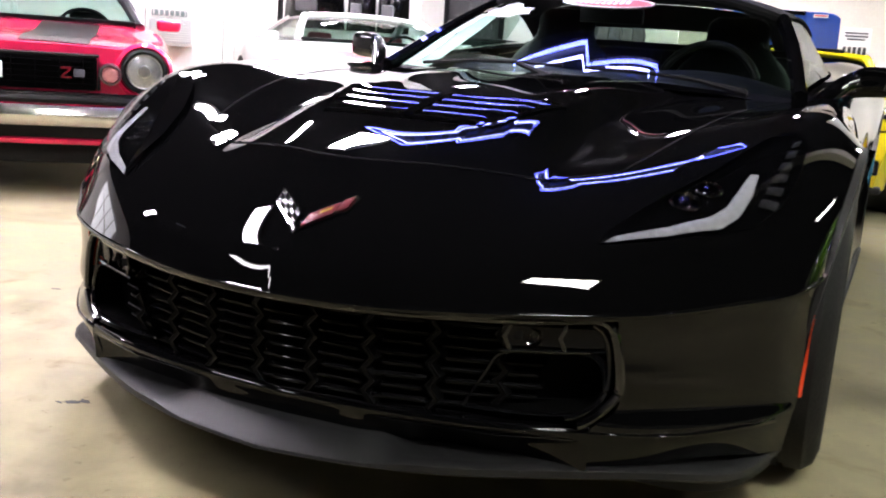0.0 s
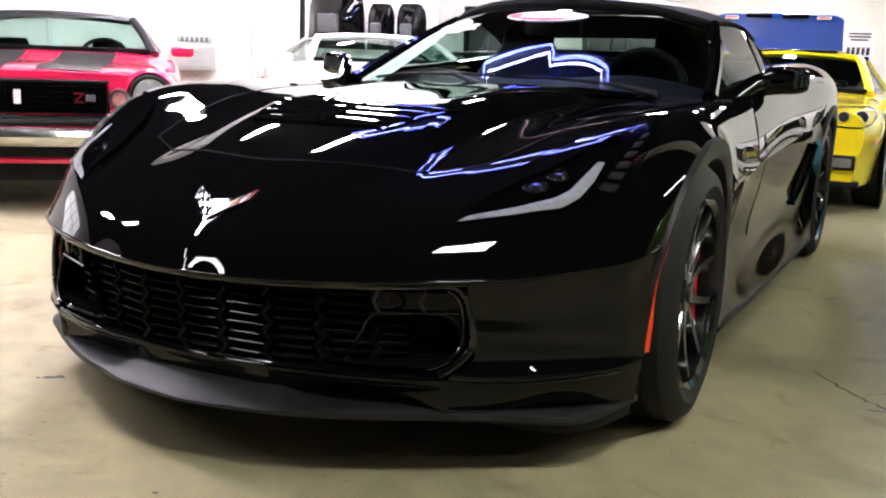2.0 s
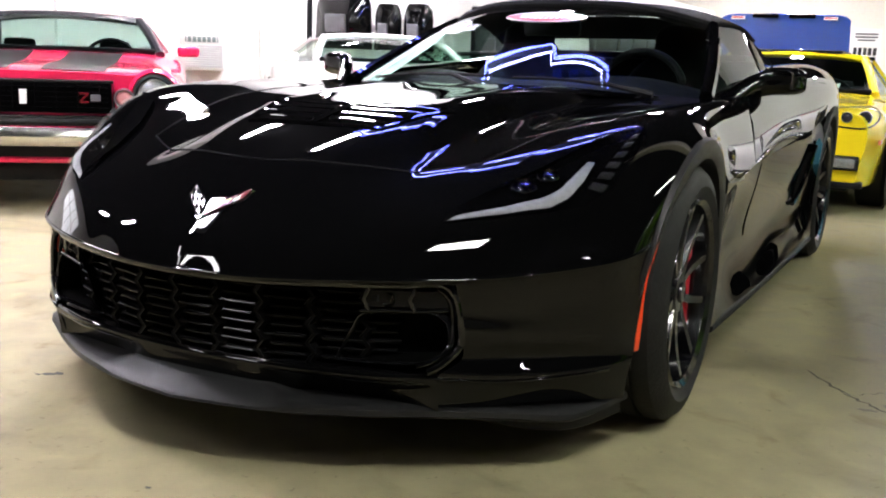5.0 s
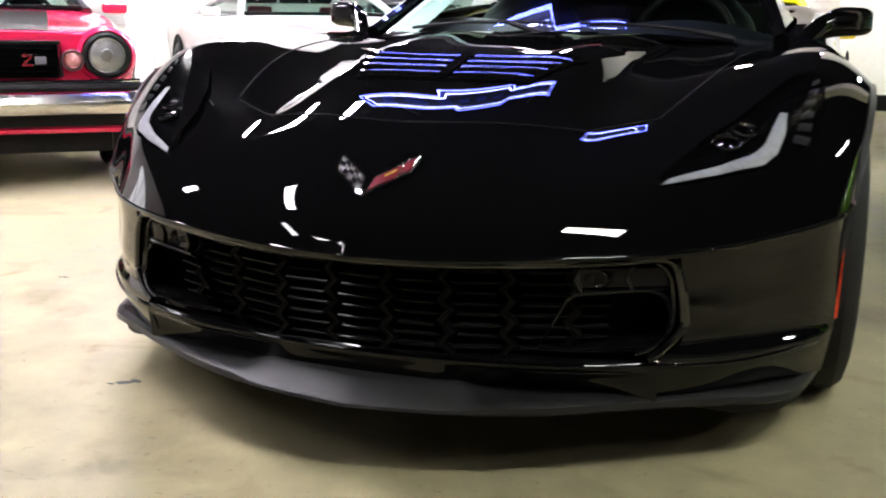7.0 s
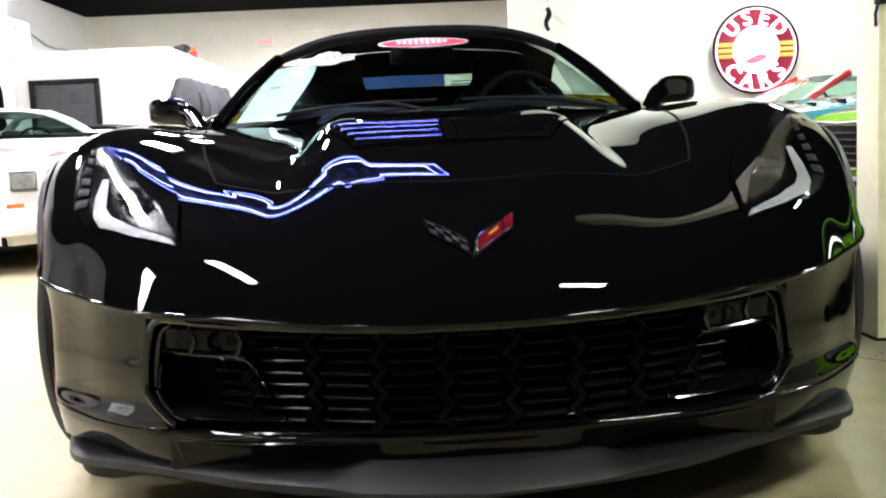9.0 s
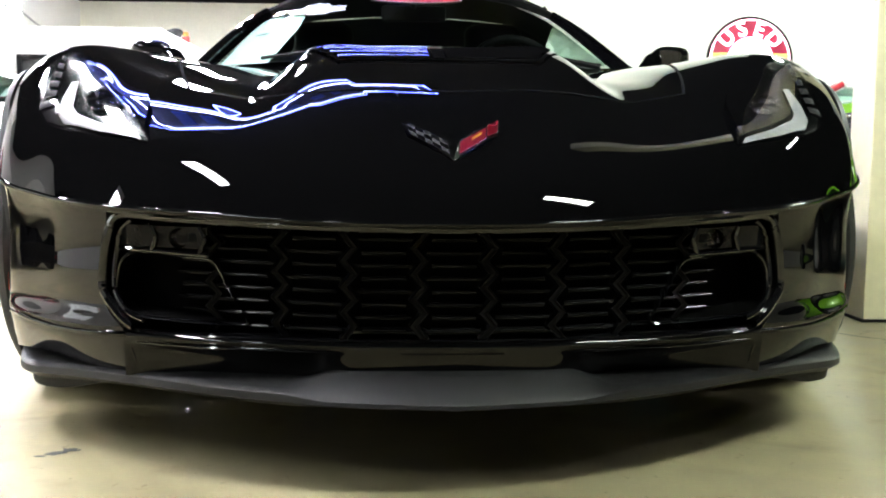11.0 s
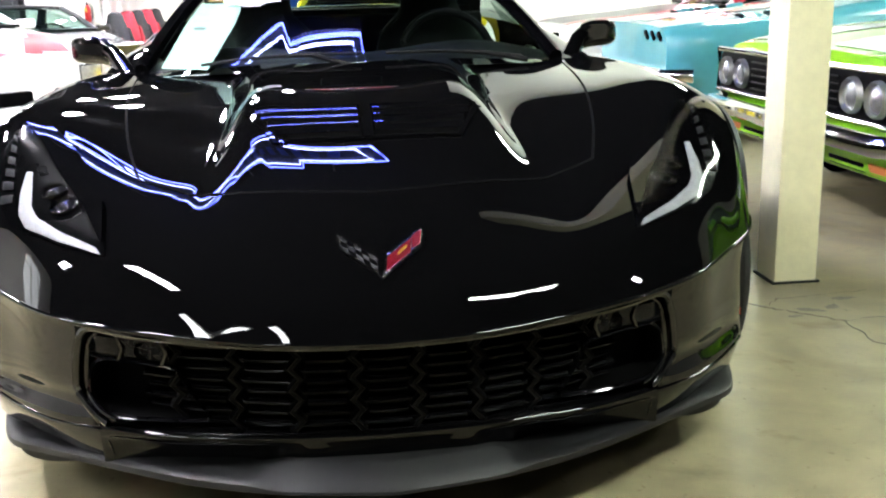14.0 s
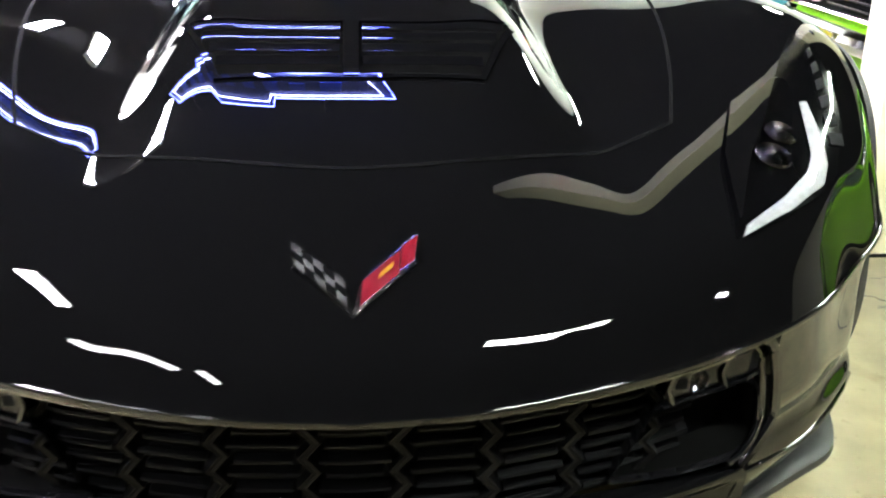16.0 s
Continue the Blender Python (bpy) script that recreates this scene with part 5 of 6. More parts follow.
part("case", box(0.33, 0.05, 0.23, (0, 0, 0), 0.01), FIXTURE, ex)


def letters(text, size, mat, parent, m, extrude=0.004, name="lettering"):
    cu = bpy.data.curves.new(name, "FONT")
    cu.body, cu.size, cu.align_x, cu.align_y, cu.extrude = text, size, "CENTER", "CENTER", extrude
    cu.resolution_u = 3
    tmp = bpy.data.objects.new("tmp", cu)
    scene.collection.objects.link(tmp)
    dg = bpy.context.evaluated_depsgraph_get()
    me = bpy.data.meshes.new_from_object(tmp.evaluated_get(dg))
    bpy.data.objects.remove(tmp)
    b = bmesh.new()
    b.from_mesh(me)
    bpy.data.meshes.remove(me)
    bmesh.ops.transform(b, matrix=m, verts=b.verts)
    return part(name, b, mat, parent, smooth=False)


letters("EXIT", 0.15, EXIT_RED, ex, pose(0, -0.03, 0, 90, 0, 0))
pipe = thing("wall_pipe", pose(0, 21.93, 3.25), "thin conduit along the far wall", "pipe")
part("conduit", tube([(-2.4, 0, 0), (1.2, 0, 0), (1.25, 0, 0.05), (1.25, 0, 0.4)], 0.015, 8), FIXTURE, pipe)
DAYLIGHT = glow("window_daylight", (0.95, 0.98, 1.0), 3.0)
win = thing("window_1", pose(X0 + 0.02, 17.4, 2.75), "high white-framed window full of daylight", "window", kind="structure")
part("pane", box(0.02, 1.5, 0.8, (0, 0, 0)), DAYLIGHT, win, smooth=False)
for y in (-0.78, 0, 0.78):
    part("window_frame", box(0.06, 0.06, 0.9, (0.01, y, 0), 0.005), FIXTURE, win)
for z in (-0.42, 0.42):
    part("window_frame", box(0.06, 1.5, 0.06, (0.01, 0, z), 0.005), FIXTURE, win)
win2 = thing("window_2", pose(XW + 0.02, 2.0, 2.45), "wide white-framed window full of daylight", "window", kind="structure")
part("pane", box(0.02, 2.4, 1.1, (0, 0, 0)), DAYLIGHT, win2, smooth=False)
for y in (-1.23, -0.62, 0, 0.62, 1.23):
    part("window_frame", box(0.06, 0.06, 1.2, (0.01, y, 0), 0.005), FIXTURE, win2)
for z in (-0.57, 0, 0.57):
    part("window_frame", box(0.05, 2.4, 0.05, (0.01, 0, z), 0.005), FIXTURE, win2)
cable = thing("wall_cable", pose(X0 + 0.02, 0, 0), "loose grey cable slung along the side wall", "cable")
part("strand", tube([(0.02, 15.0 + 0.5 * k, 3.15 - 0.035 * k + 0.05 * math.sin(1.3 * k)) for k in range(14)], 0.02, 6), STEEL, cable)
heater = thing("ceiling_heater", pose(-4.6, 15.0, 3.35), "dark box heater hung under the ceiling", "heater")
part("case", box(1.0, 0.7, 0.40, (0, 0, 0), 0.02), DULL_BLACK, heater)
for k in range(5):
    part("louvre", box(0.9, 0.02, 0.03, (0, -0.36, -0.14 + 0.07 * k), 0.004, (30, 0, 0)), SPLITTER, heater)
for x in (-0.4, 0.4):
    part("hanger", tube([(x, 0, 0.2), (x, 0, 0.35)], 0.008, 6), STEEL, heater)

# air conditioner
AC_WHITE = material("aged_white_plastic", (0.52, 0.53, 0.49), 0.5, vary=0.06)
AC_GREY = material("grey_grille", (0.33, 0.34, 0.33), 0.5, vary=0.1)
ac = thing("air_conditioner", pose(-5.78, 7.12, 0.88, 0, 0, 41), "white boxy window air conditioner set in the wall", "air conditioner")
part("case", box(0.46, 0.30, 0.36, (0, -0.10, 0), 0.012), AC_WHITE, ac)
part("vent_top", box(0.34, 0.02, 0.055, (0.0, -0.255, 0.135), 0.004), BONNET_TONE, ac)
for k in range(7):
    part("louvre", box(0.012, 0.02, 0.05, (-0.15 + 0.05 * k, -0.268, 0.135), 0.002), AC_WHITE, ac)
part("front_grille", box(0.40, 0.02, 0.23, (0.01, -0.255, -0.04), 0.006), AC_GREY, ac)
for k in range(9):
    part("grille_bar", box(0.38, 0.012, 0.006, (0.01, -0.268, -0.13 + 0.0225 * k), 0.002), AC_WHITE, ac)

# bonnets hung on the wall beside the office
BONNET_GREY = material("grey_underside", (0.10, 0.10, 0.11), 0.45, vary=0.2)


def spare_bonnet(x, w, h, z0, lift):
    t = thing("spare_bonnet", pose(x, 9.47, z0), "gloss black spare bonnet stood against the wall", "car bonnet", "spare bonnets on the wall")
    rows = []
    for f in (0, 0.25, 0.5, 0.75, 0.92, 1.0):
        hw = w / 2 * (1 - 0.10 * f - 0.75 * max(0, f - 0.80) ** 1.5 * 4)
        rows.append([(0, -0.05 - lift * math.sin(math.pi * min(1, f + 0.1)), h * f), (hw * 0.5, -0.05 - 0.9 * lift * math.sin(math.pi * min(1, f + 0.1)), h * f), (hw * 0.85, -0.04, h * f * 0.995), (hw, 0.0, h * f * 0.985)])
    part("skin", thick(grid_bm(surface(rows, 10, 20)), 0.012), PAINT_BLACK, t, sharp=None)
    part("scoop", box(w * 0.34, 0.05, h * 0.30, (0, -0.09 - lift, h * 0.42), 0.02, (6, 0, 0)), BONNET_GREY, t)
    part("bracket", box(w * 0.5, 0.11, 0.03, (0, 0.048, 0.02), 0.004), STEEL, t)
    return t


spare_bonnet(-5.48, 0.86, 0.74, 0.98, 0.10)
spare_bonnet(-4.83, 0.40, 0.56, 0.98, 0.05)
spare_bonnet(-4.41, 0.43, 0.56, 0.98, 0.06)
post = thing("wall_post", pose(-5.40, 8.6, 0), "thin black steel post beside the wall", "post")
part("shaft", box(0.05, 0.05, 2.2, (0, 0, 1.1), 0.006), DULL_BLACK, post)
part("foot", box(0.16, 0.16, 0.01, (0, 0, 0.005), 0.003), DULL_BLACK, post)

# car seats and small things on the office side and roof
SEAT_RED = material("red_seat_cloth", (0.35, 0.015, 0.03), 0.75, vary=0.25, bump=0.4, bscale=200)
SEAT_GREY = material("grey_seat_cloth", (0.055, 0.055, 0.058), 0.8, vary=0.25, bump=0.4, bscale=200)
SEAT_BLACK = material("black_seat_cloth", (0.016, 0.016, 0.018), 0.8, vary=0.25, bump=0.4, bscale=200)


def bucket_seat(x, y, z, turn, cloth, label):
    t = thing("bucket_seat", pose(x, y, z, 0, 0, turn) @ Matrix.Diagonal((1, 1, 0.78, 1)), label, "car seat", "spare seats on the wall")
    rows = []
    for h, w, d in ((0.0, 0.21, 0.07), (0.2, 0.23, 0.09), (0.45, 0.21, 0.08), (0.60, 0.15, 0.06), (0.68, 0.12, 0.05), (0.71, 0.06, 0.02)):
        rows.append([(0.95 * w * math.cos(a), 1.3 * d * math.sin(a), h) for a in np.linspace(0, 2 * math.pi, 17)])
    back = part("seat_back", grid_bm(surface(rows, 24, 18, False)), cloth, t, sharp=None)
    for sx in (-1, 1):
        part("bolster", tube([(sx * 0.175, -0.07, 0.06), (sx * 0.185, -0.085, 0.25), (sx * 0.155, -0.07, 0.46)], [0.03, 0.04, 0.025], 8), cloth, back)
    part("wall_hook", tube([(0, 0.05, 0.5), (0, 0.25, 0.52)], 0.012, 6), STEEL, t)


for k in range(5):
    bucket_seat(-2.70, 11.48 + 0.72 * k, 1.04, 40 if k == 0 else 70, SEAT_GREY, "grey spare bucket seat hung on the office wall")
    bucket_seat(-2.70, 11.44 + 0.72 * k, 0.34, 70, SEAT_RED if k % 2 else SEAT_BLACK, "red spare bucket seat low on the office wall" if k % 2 else "black spare bucket seat low on the office wall")
SIGN_TAG = material("yellow_card", (0.75, 0.55, 0.06), 0.6, vary=0.08)
RED_CAN = material("red_can_paint", (0.5, 0.02, 0.02), 0.35)
BRASS = material("brass", (0.5, 0.28, 0.08), 0.3, metal=1.0)
can = thing("oil_can", pose(-3.08, 14.2, 1.99), "red and brass can on the office roof", "can")
part("can_body", lathe([(0, 0.0005), (0, 0.055), (0.01, 0.06), (0.15, 0.06), (0.16, 0.045)], 18, "z"), RED_CAN, can)
part("can_top", lathe([(0.16, 0.045), (0.22, 0.045), (0.23, 0.03), (0.23, 0.0005)], 18, "z"), BRASS, can)
ext = thing("fire_extinguisher", pose(-3.0, 11.36, 0.78) @ Matrix.Diagonal((0.62, 0.62, 0.62, 1)), "red fire extinguisher with a yellow tag on the wall", "fire extinguisher")
part("cylinder", lathe([(0, 0.0005), (0, 0.055), (0.015, 0.062), (0.27, 0.062), (0.31, 0.04), (0.33, 0.02)], 22, "z"), RED_CAN, ext)
part("valve", box(0.05, 0.03, 0.04, (0, 0, 0.35), 0.006), DULL_BLACK, ext)
part("lever", box(0.02, 0.12, 0.012, (0, -0.03, 0.38), 0.004, (12, 0, 0)), DULL_BLACK, ext)
part("hose", tube([(0.03, 0, 0.35), (0.09, -0.01, 0.30), (0.085, -0.01, 0.15), (0.075, -0.01, 0.06)], 0.010, 8), DULL_BLACK, ext)
part("tag", box(0.05, 0.003, 0.07, (-0.02, -0.066, 0.24), 0.0), SIGN_TAG, ext, "yellow inspection tag")
part("bracket", box(0.05, 0.05, 0.03, (0, 0.062, 0.2), 0.004), STEEL, ext)
bag = thing("dark_bundle", pose(-3.12, 13.5, 1.99), "dark folded cloth bundle on the office roof", "cloth bundle")
bb = bmesh.new()
bmesh.ops.create_icosphere(bb, subdivisions=3, radius=0.12)
for v in bb.verts:
    v.co += 0.05 * noise.noise_vector(v.co * 6)
    v.co.z = max(0.0, v.co.z * 0.8 + 0.11)
    v.co.x *= 1.2
part("cloth", bb, CLOTH_TOP, bag)

# round neon-lit sign on the partition
SIGN_RED = material("sign_red", (0.20, 0.010, 0.035), 0.35, vary=0.1)
SIGN_YELLOW = material("sign_yellow", (0.85, 0.62, 0.15), 0.4, vary=0.08)
SIGN_WHITE = glow("sign_white_glow", (1.0, 0.86, 0.90), 5.0)
SIGN_PINK = material("sign_pink", (0.75, 0.25, 0.45), 0.4)
us = thing("round_sign", pose(3.86, 9.44, 1.48), "round red neon-lit sign with white letters and yellow bands", "sign")
part("rim", lathe([(0.05, 0.45), (-0.03, 0.475), (-0.06, 0.47), (-0.06, 0.455), (-0.02, 0.452)], 56, "y"), DULL_BLACK, us)
part("disc", lathe([(-0.02, 0.455), (-0.025, 0.0005)], 56, "y"), SIGN_RED, us, "red disc")
for z in (-0.062, 0.0, 0.062):
    part("yellow_band", box(0.88, 0.012, 0.044, (0, -0.032, z), 0.004), SIGN_YELLOW, us)
part("inner_disc", lathe([(-0.03, 0.235), (-0.05, 0.23), (-0.052, 0.0005)], 40, "y"), SIGN_WHITE, us, "glowing white centre disc")
part("pink_shape", prism([(0.12 * math.cos(a), -0.10 + 0.045 * math.sin(a) + 0.03 * math.cos(a)) for a in np.linspace(0, 2 * math.pi, 25)[:-1]], 0.008, None, pose(0, -0.056, 0)), SIGN_PINK, us, "pink curved shape")
NEON_PINK = glow("pink_neon", (1.0, 0.45, 0.62), 5.0)
for r, y in ((0.438, -0.045), (0.246, -0.058)):
    part("neon_ring", tube([(r * math.cos(a), y, r * math.sin(a)) for a in np.linspace(0, 2 * math.pi, 49)[:-1]], 0.007, 6, closed=True), NEON_PINK, us, "glowing pink neon ring")
for word, up in (("USED", 1), ("CARS", -1)):
    for k, ch in enumerate(word):
        a = radians((k - 1.5) * 32)
        r = 0.345
        letters(ch, 0.225, SIGN_WHITE, us, pose(r * math.sin(a), -0.035, up * r * math.cos(a), 90, 0, 0) @ pose(0, 0, 0, 0, 0, -up * math.degrees(a)), 0.012, "letter")
cord = thing("hanging_cord", pose(1.60, 9.40, 1.78), "dark coiled cord hung on the partition edge", "cord")
part("coil", tube([(0.018 * math.sin(7 * f), 0.02 * math.cos(7 * f), 0.24 - 0.24 * f) for f in np.linspace(0, 1, 24)], [0.03 - 0.018 * abs(f - 0.4) for f in np.linspace(0, 1, 24)], 8), DULL_BLACK, cord)
part("hook", tube([(0, 0, 0.30), (0, 0.0, 0.62), (0, 0.1, 0.62)], 0.006, 6), STEEL, cord)
clampbox = thing("pillar_socket", pose(1.45, 1.74, 1.125), "small dark socket box with a short lead on the pillar", "socket")
part("case", box(0.03, 0.05, 0.06, (0.0, 0, 0), 0.006), DULL_BLACK, clampbox)
part("lead", tube([(-0.01, 0, -0.02), (-0.02, 0, -0.06), (-0.018, 0, -0.10)], 0.006, 6), DULL_BLACK, clampbox)

# ---------------------------------------------------------------- the other cars of the show
RED_PAINT = material("red_paint", (0.66, 0.012, 0.070), 0.25, coat=1.0, vary=0.05, scale=2)
WHITE_PAINT = material("white_paint", (0.82, 0.82, 0.78), 0.3, coat=1.0, vary=0.03, scale=2)
YELLOW_PAINT = material("yellow_paint", (0.85, 0.66, 0.01), 0.25, coat=1.0, vary=0.04, scale=2)
TEAL_PAINT = material("teal_paint", (0.07, 0.29, 0.35), 0.25, coat=1.0, vary=0.05, scale=2)
LIME_PAINT = material("lime_paint", (0.22, 0.55, 0.02), 0.25, coat=1.0, vary=0.05, scale=2)
BLUE_PAINT = material("blue_paint", (0.01, 0.07, 0.42), 0.3, coat=1.0, vary=0.05, scale=2)
DARK_PAINT = material("dark_car_paint", (0.012, 0.012, 0.014), 0.3, coat=1.0)
GRILLE_BLACK = material("grille_black", (0.006, 0.006, 0.006), 0.5, spec=0.15)
BUMPER_CHROME = material("worn_bumper_chrome", (0.60, 0.59, 0.56), 0.22, metal=1.0, vary=0.06, scale=3, rvary=0.05)
TURN_LENS = material("pale_red_lens", (0.50, 0.20, 0.20), 0.15, metal=0.3, coat=1.0, vary=0.3, scale=40, bump=0.4, bscale=130)
STRIPE_BLACK = material("stripe_black", (0.008, 0.008, 0.009), 0.3, coat=0.35, spec=0.1)
STRIPE_RED = material("stripe_red", (0.50, 0.012, 0.025), 0.35, coat=0.6)
GLASS_CAR = glass("car_glass", (0.76, 0.95, 0.88), 0.0, 0.9)
GLASS_HEAD = material("ribbed_headlight_glass", (0.26, 0.27, 0.27), 0.10, metal=0.5, coat=1.0, vary=0.35, scale=40, bump=0.5, bscale=130)
SQUARE_GLASS = material("clear_headlight_glass", (0.55, 0.56, 0.55), 0.14, metal=0.6, coat=1.0, vary=0.35, scale=30, bump=0.4, bscale=90)
AMBER = material("amber_lens", (0.75, 0.22, 0.05), 0.2, coat=1.0)
CABIN_RED = material("maroon_vinyl", (0.12, 0.012, 0.02), 0.5, vary=0.2)


def strip_points(tree, path, width, lift):
    b = bmesh.new()
    last = None
    for i in range(len(path)):
        p = Vector((*path[i], 0))
        d = Vector((*path[min(i + 1, len(path) - 1)], 0)) - Vector((*path[max(i - 1, 0)], 0))
        d.normalize()
        q = Vector((-d.y, d.x, 0)) * width / 2
        ring = []
        for f in np.linspace(-1, 1, 7):
            o = p + float(f) * q
            hit, nor, _, _ = tree.ray_cast(Vector((o.x, o.y, 3)), Vector((0, 0, -1)))
            if hit is None:
                return b
            ring.append(b.verts.new(hit + Vector((0, 0, lift))))
        if last:
            for k in range(6):
                b.faces.new((last[k], last[k + 1], ring[k + 1], ring[k]))
        last = ring
    return b


def road_wheel(parent, x, y, r, w, side, rim_mat, rim_r=None):
    rim_r = rim_r or r * 0.62
    wh = new("wheel")
    wh.parent = parent
    wh.matrix_basis = pose(x, y, r) @ pose(0, 0, 0, 0, 0, 0 if side > 0 else 180)
    part("tyre", lathe([(-w, rim_r), (-w + 0.01, r - 0.03), (-w + 0.03, r), (-0.03, r), (-0.008, r - 0.03), (0, rim_r + 0.02), (-0.015, rim_r)], 40), TYRE, wh, "black tyre")
    part("rim", lathe([(-0.01, rim_r), (-0.005, rim_r - 0.015), (-0.05, rim_r - 0.03), (-0.07, 0.08), (-0.03, 0.06), (-0.025, 0.0005)], 32), rim_mat, wh, "bright wheel rim" if rim_mat is CHROME else "")
    for k in range(5):
        a = 72 * k
        part("spoke", box(0.02, 0.045, rim_r * 0.8, (-0.045, math.sin(radians(a)) * rim_r * -0.5, math.cos(radians(a)) * rim_r * 0.5), 0.006, (a, 0, 0)), rim_mat, wh)
    return wh


def parked_car(name, m, label, paint, L=4.8, W=0.92, hood=(0.78, 0.84, 0.92), roof=1.25, cowl=1.35, screen=0.62, roof_len=0.75, rear=1.05, low=0.20, seats=LEATHER, rims=STEEL, roofmat=None, wheel_r=0.33, nose=0.10):
    """A parked car, nose at y = 0: lofted body, glazed cabin, wheels. Returns it with its body's tree, to lay stripes on."""
    c = thing(name, m, label, "car", "parked show cars")
    tail = cowl + screen + roof_len + rear
    st = [(0.0, 0.88, hood[0]), (nose, 0.955, hood[0] + 0.02), (0.45, 0.99, (hood[0] + hood[1]) / 2 + 0.01), (0.95, 1.0, hood[1]), (cowl, 1.0, hood[2]), (cowl + 0.9, 1.0, hood[2] + 0.01), (tail - 0.5, 1.0, hood[2] + 0.02), (tail, 0.98, hood[2]), (L - 0.1, 0.95, hood[2] - 0.06), (L, 0.90, hood[2] - 0.12)]
    rows = []
    for y, w, z in st:
        w *= W
        rows.append([(0, y, z), (w * 0.45, y, z - 0.005), (w * 0.80, y, z - 0.02), (w * 0.965, y, z - 0.075), (w, y, z - 0.20), (w * 0.985, y, (z + low) * 0.48), (w * 0.93, y, low)])
    g = surface(rows, 26, 56)
    bm = grid_bm(g)
    for ring in (g[0], g[-1]):
        bm.faces.new([bm.verts.new(p) for p in ring])
    bmesh.ops.recalc_face_normals(bm, faces=bm.faces)
    bd = part("body", bm, paint, c, sharp=40)
    tree = tree_of(bd)
    # cabin
    zb = hood[2] - 0.015
    y0, y1, y2, y3 = cowl, cowl + screen, cowl + screen + roof_len, tail
    wb, wt = W * 0.80, W * 0.62
    part("windscreen", grid_bm(surface([[(0, y0 - 0.05, zb), (wb * 0.6, y0, zb), (wb, y0 + 0.12, zb)], [(0, (y0 + y1) / 2 - 0.03, (zb + roof) / 2 + 0.025), (wb * 0.56, (y0 + y1) / 2, (zb + roof) / 2 + 0.02), ((wb + wt) / 2, (y0 + y1) / 2 + 0.1, (zb + roof) / 2)], [(0, y1 - 0.02, roof - 0.012), (wt * 0.6, y1, roof - 0.02), (wt, y1 + 0.06, roof - 0.045)]], 8, 10)), GLASS_CAR, c, sharp=None)
    part("roof", thick(grid_bm(surface([[(0, y1 - 0.03, roof - 0.01), (wt * 0.6, y1 - 0.01, roof - 0.018), (wt + 0.03, y1 + 0.05, roof - 0.05)], [(0, (y1 + y2) / 2, roof + 0.012), (wt * 0.6, (y1 + y2) / 2, roof), (wt + 0.035, (y1 + y2) / 2, roof - 0.05)], [(0, y2, roof - 0.01), (wt * 0.6, y2, roof - 0.02), (wt + 0.03, y2, roof - 0.06)]], 8, 10)), 0.02), roofmat or paint, c, sharp=None)
    part("screen_header", tube([(f * wt * 1.02, y1 + 0.02 + 0.05 * f * f, roof - 0.014 - 0.03 * f * f) for f in np.linspace(-1, 1, 11)], 0.030, 8), roofmat or paint, c)
    part("rear_window", grid_bm(surface([[(0, y2, roof - 0.012), (wt, y2, roof - 0.05)], [(0, (y2 + y3) / 2, (zb + roof) / 2), ((wb + wt) / 2, (y2 + y3) / 2, (zb + roof) / 2 - 0.02)], [(0, y3, zb + 0.01), (wb, y3, zb)]], 8, 8)), GLASS_CAR, c, sharp=None)
    for s in (-1, 1):
        part("side_window", grid_bm([[(s * wb, y0 + 0.14, zb), (s * (wb + 0.03), (y1 + y2) / 2, zb), (s * wb, y3 - 0.25, zb)], [(s * wt, y1 + 0.06, roof - 0.05), (s * wt, (y1 + y2) / 2, roof - 0.05), (s * wt, y2, roof - 0.06)]]), GLASS_CAR, c)
        part("screen_pillar", tube([(s * wb, y0 + 0.12, zb), (s * (wb + wt) / 2, (y0 + y1) / 2 + 0.10, (zb + roof) / 2 + 0.005), (s * wt, y1 + 0.06, roof - 0.04)], 0.036, 8), roofmat or paint, c)
        part("rear_pillar", thick(grid_bm([[(s * (wb + 0.01), y3 - 0.30, zb), (s * wb, y3, zb)], [(s * (wt + 0.02), y2 - 0.12, roof - 0.06), (s * wt, y2 + 0.06, roof - 0.06)]]), 0.03), roofmat or paint, c)
        part("seat", box(0.46, 0.14, 0.50, (s * 0.36, y1 + 0.25, zb - 0.23), 0.06, (-12, 0, 0)), seats, c)
        part("headrest", box(0.24, 0.08, 0.16, (s * 0.36, y1 + 0.32, zb + 0.02), 0.05), seats, c)
        mi = part("door_mirror", box(0.17, 0.08, 0.085, (s * (W + 0.02), y0 + 0.42, zb + 0.035), 0.036, seg=4), paint, c)
        part("mirror_face", box(0.13, 0.006, 0.06, (s * (W + 0.02), y0 + 0.461, zb + 0.035), 0.002), CHROME, mi)
        for y in (0.85, L - 1.05):
            road_wheel(c, s * (W + 0.012), y, wheel_r, 0.22, s, rims)
            # black ring on the uncut side paints the shade of the wheel opening
            ring = [(0.0, wheel_r * 1.17), (s * 0.006, wheel_r * 1.15), (s * 0.004, wheel_r * 0.9), (s * -0.05, wheel_r * 0.85)]
            part("arch_shade", lathe(ring, 36, "x", None, (s * (W + 0.001), y, wheel_r + 0.015)), LAMP_DARK, c)
    part("cabin_tub", box(wb * 1.92, y3 - y0 - 0.06, 0.03, (0, (y0 + y3) / 2 + 0.02, hood[2] + 0.016), 0.01), LEATHER, c)
    part("dashboard", box(wb * 1.9, 0.25, 0.10, (0, y0 + 0.22, zb - 0.02), 0.04), LEATHER, c)
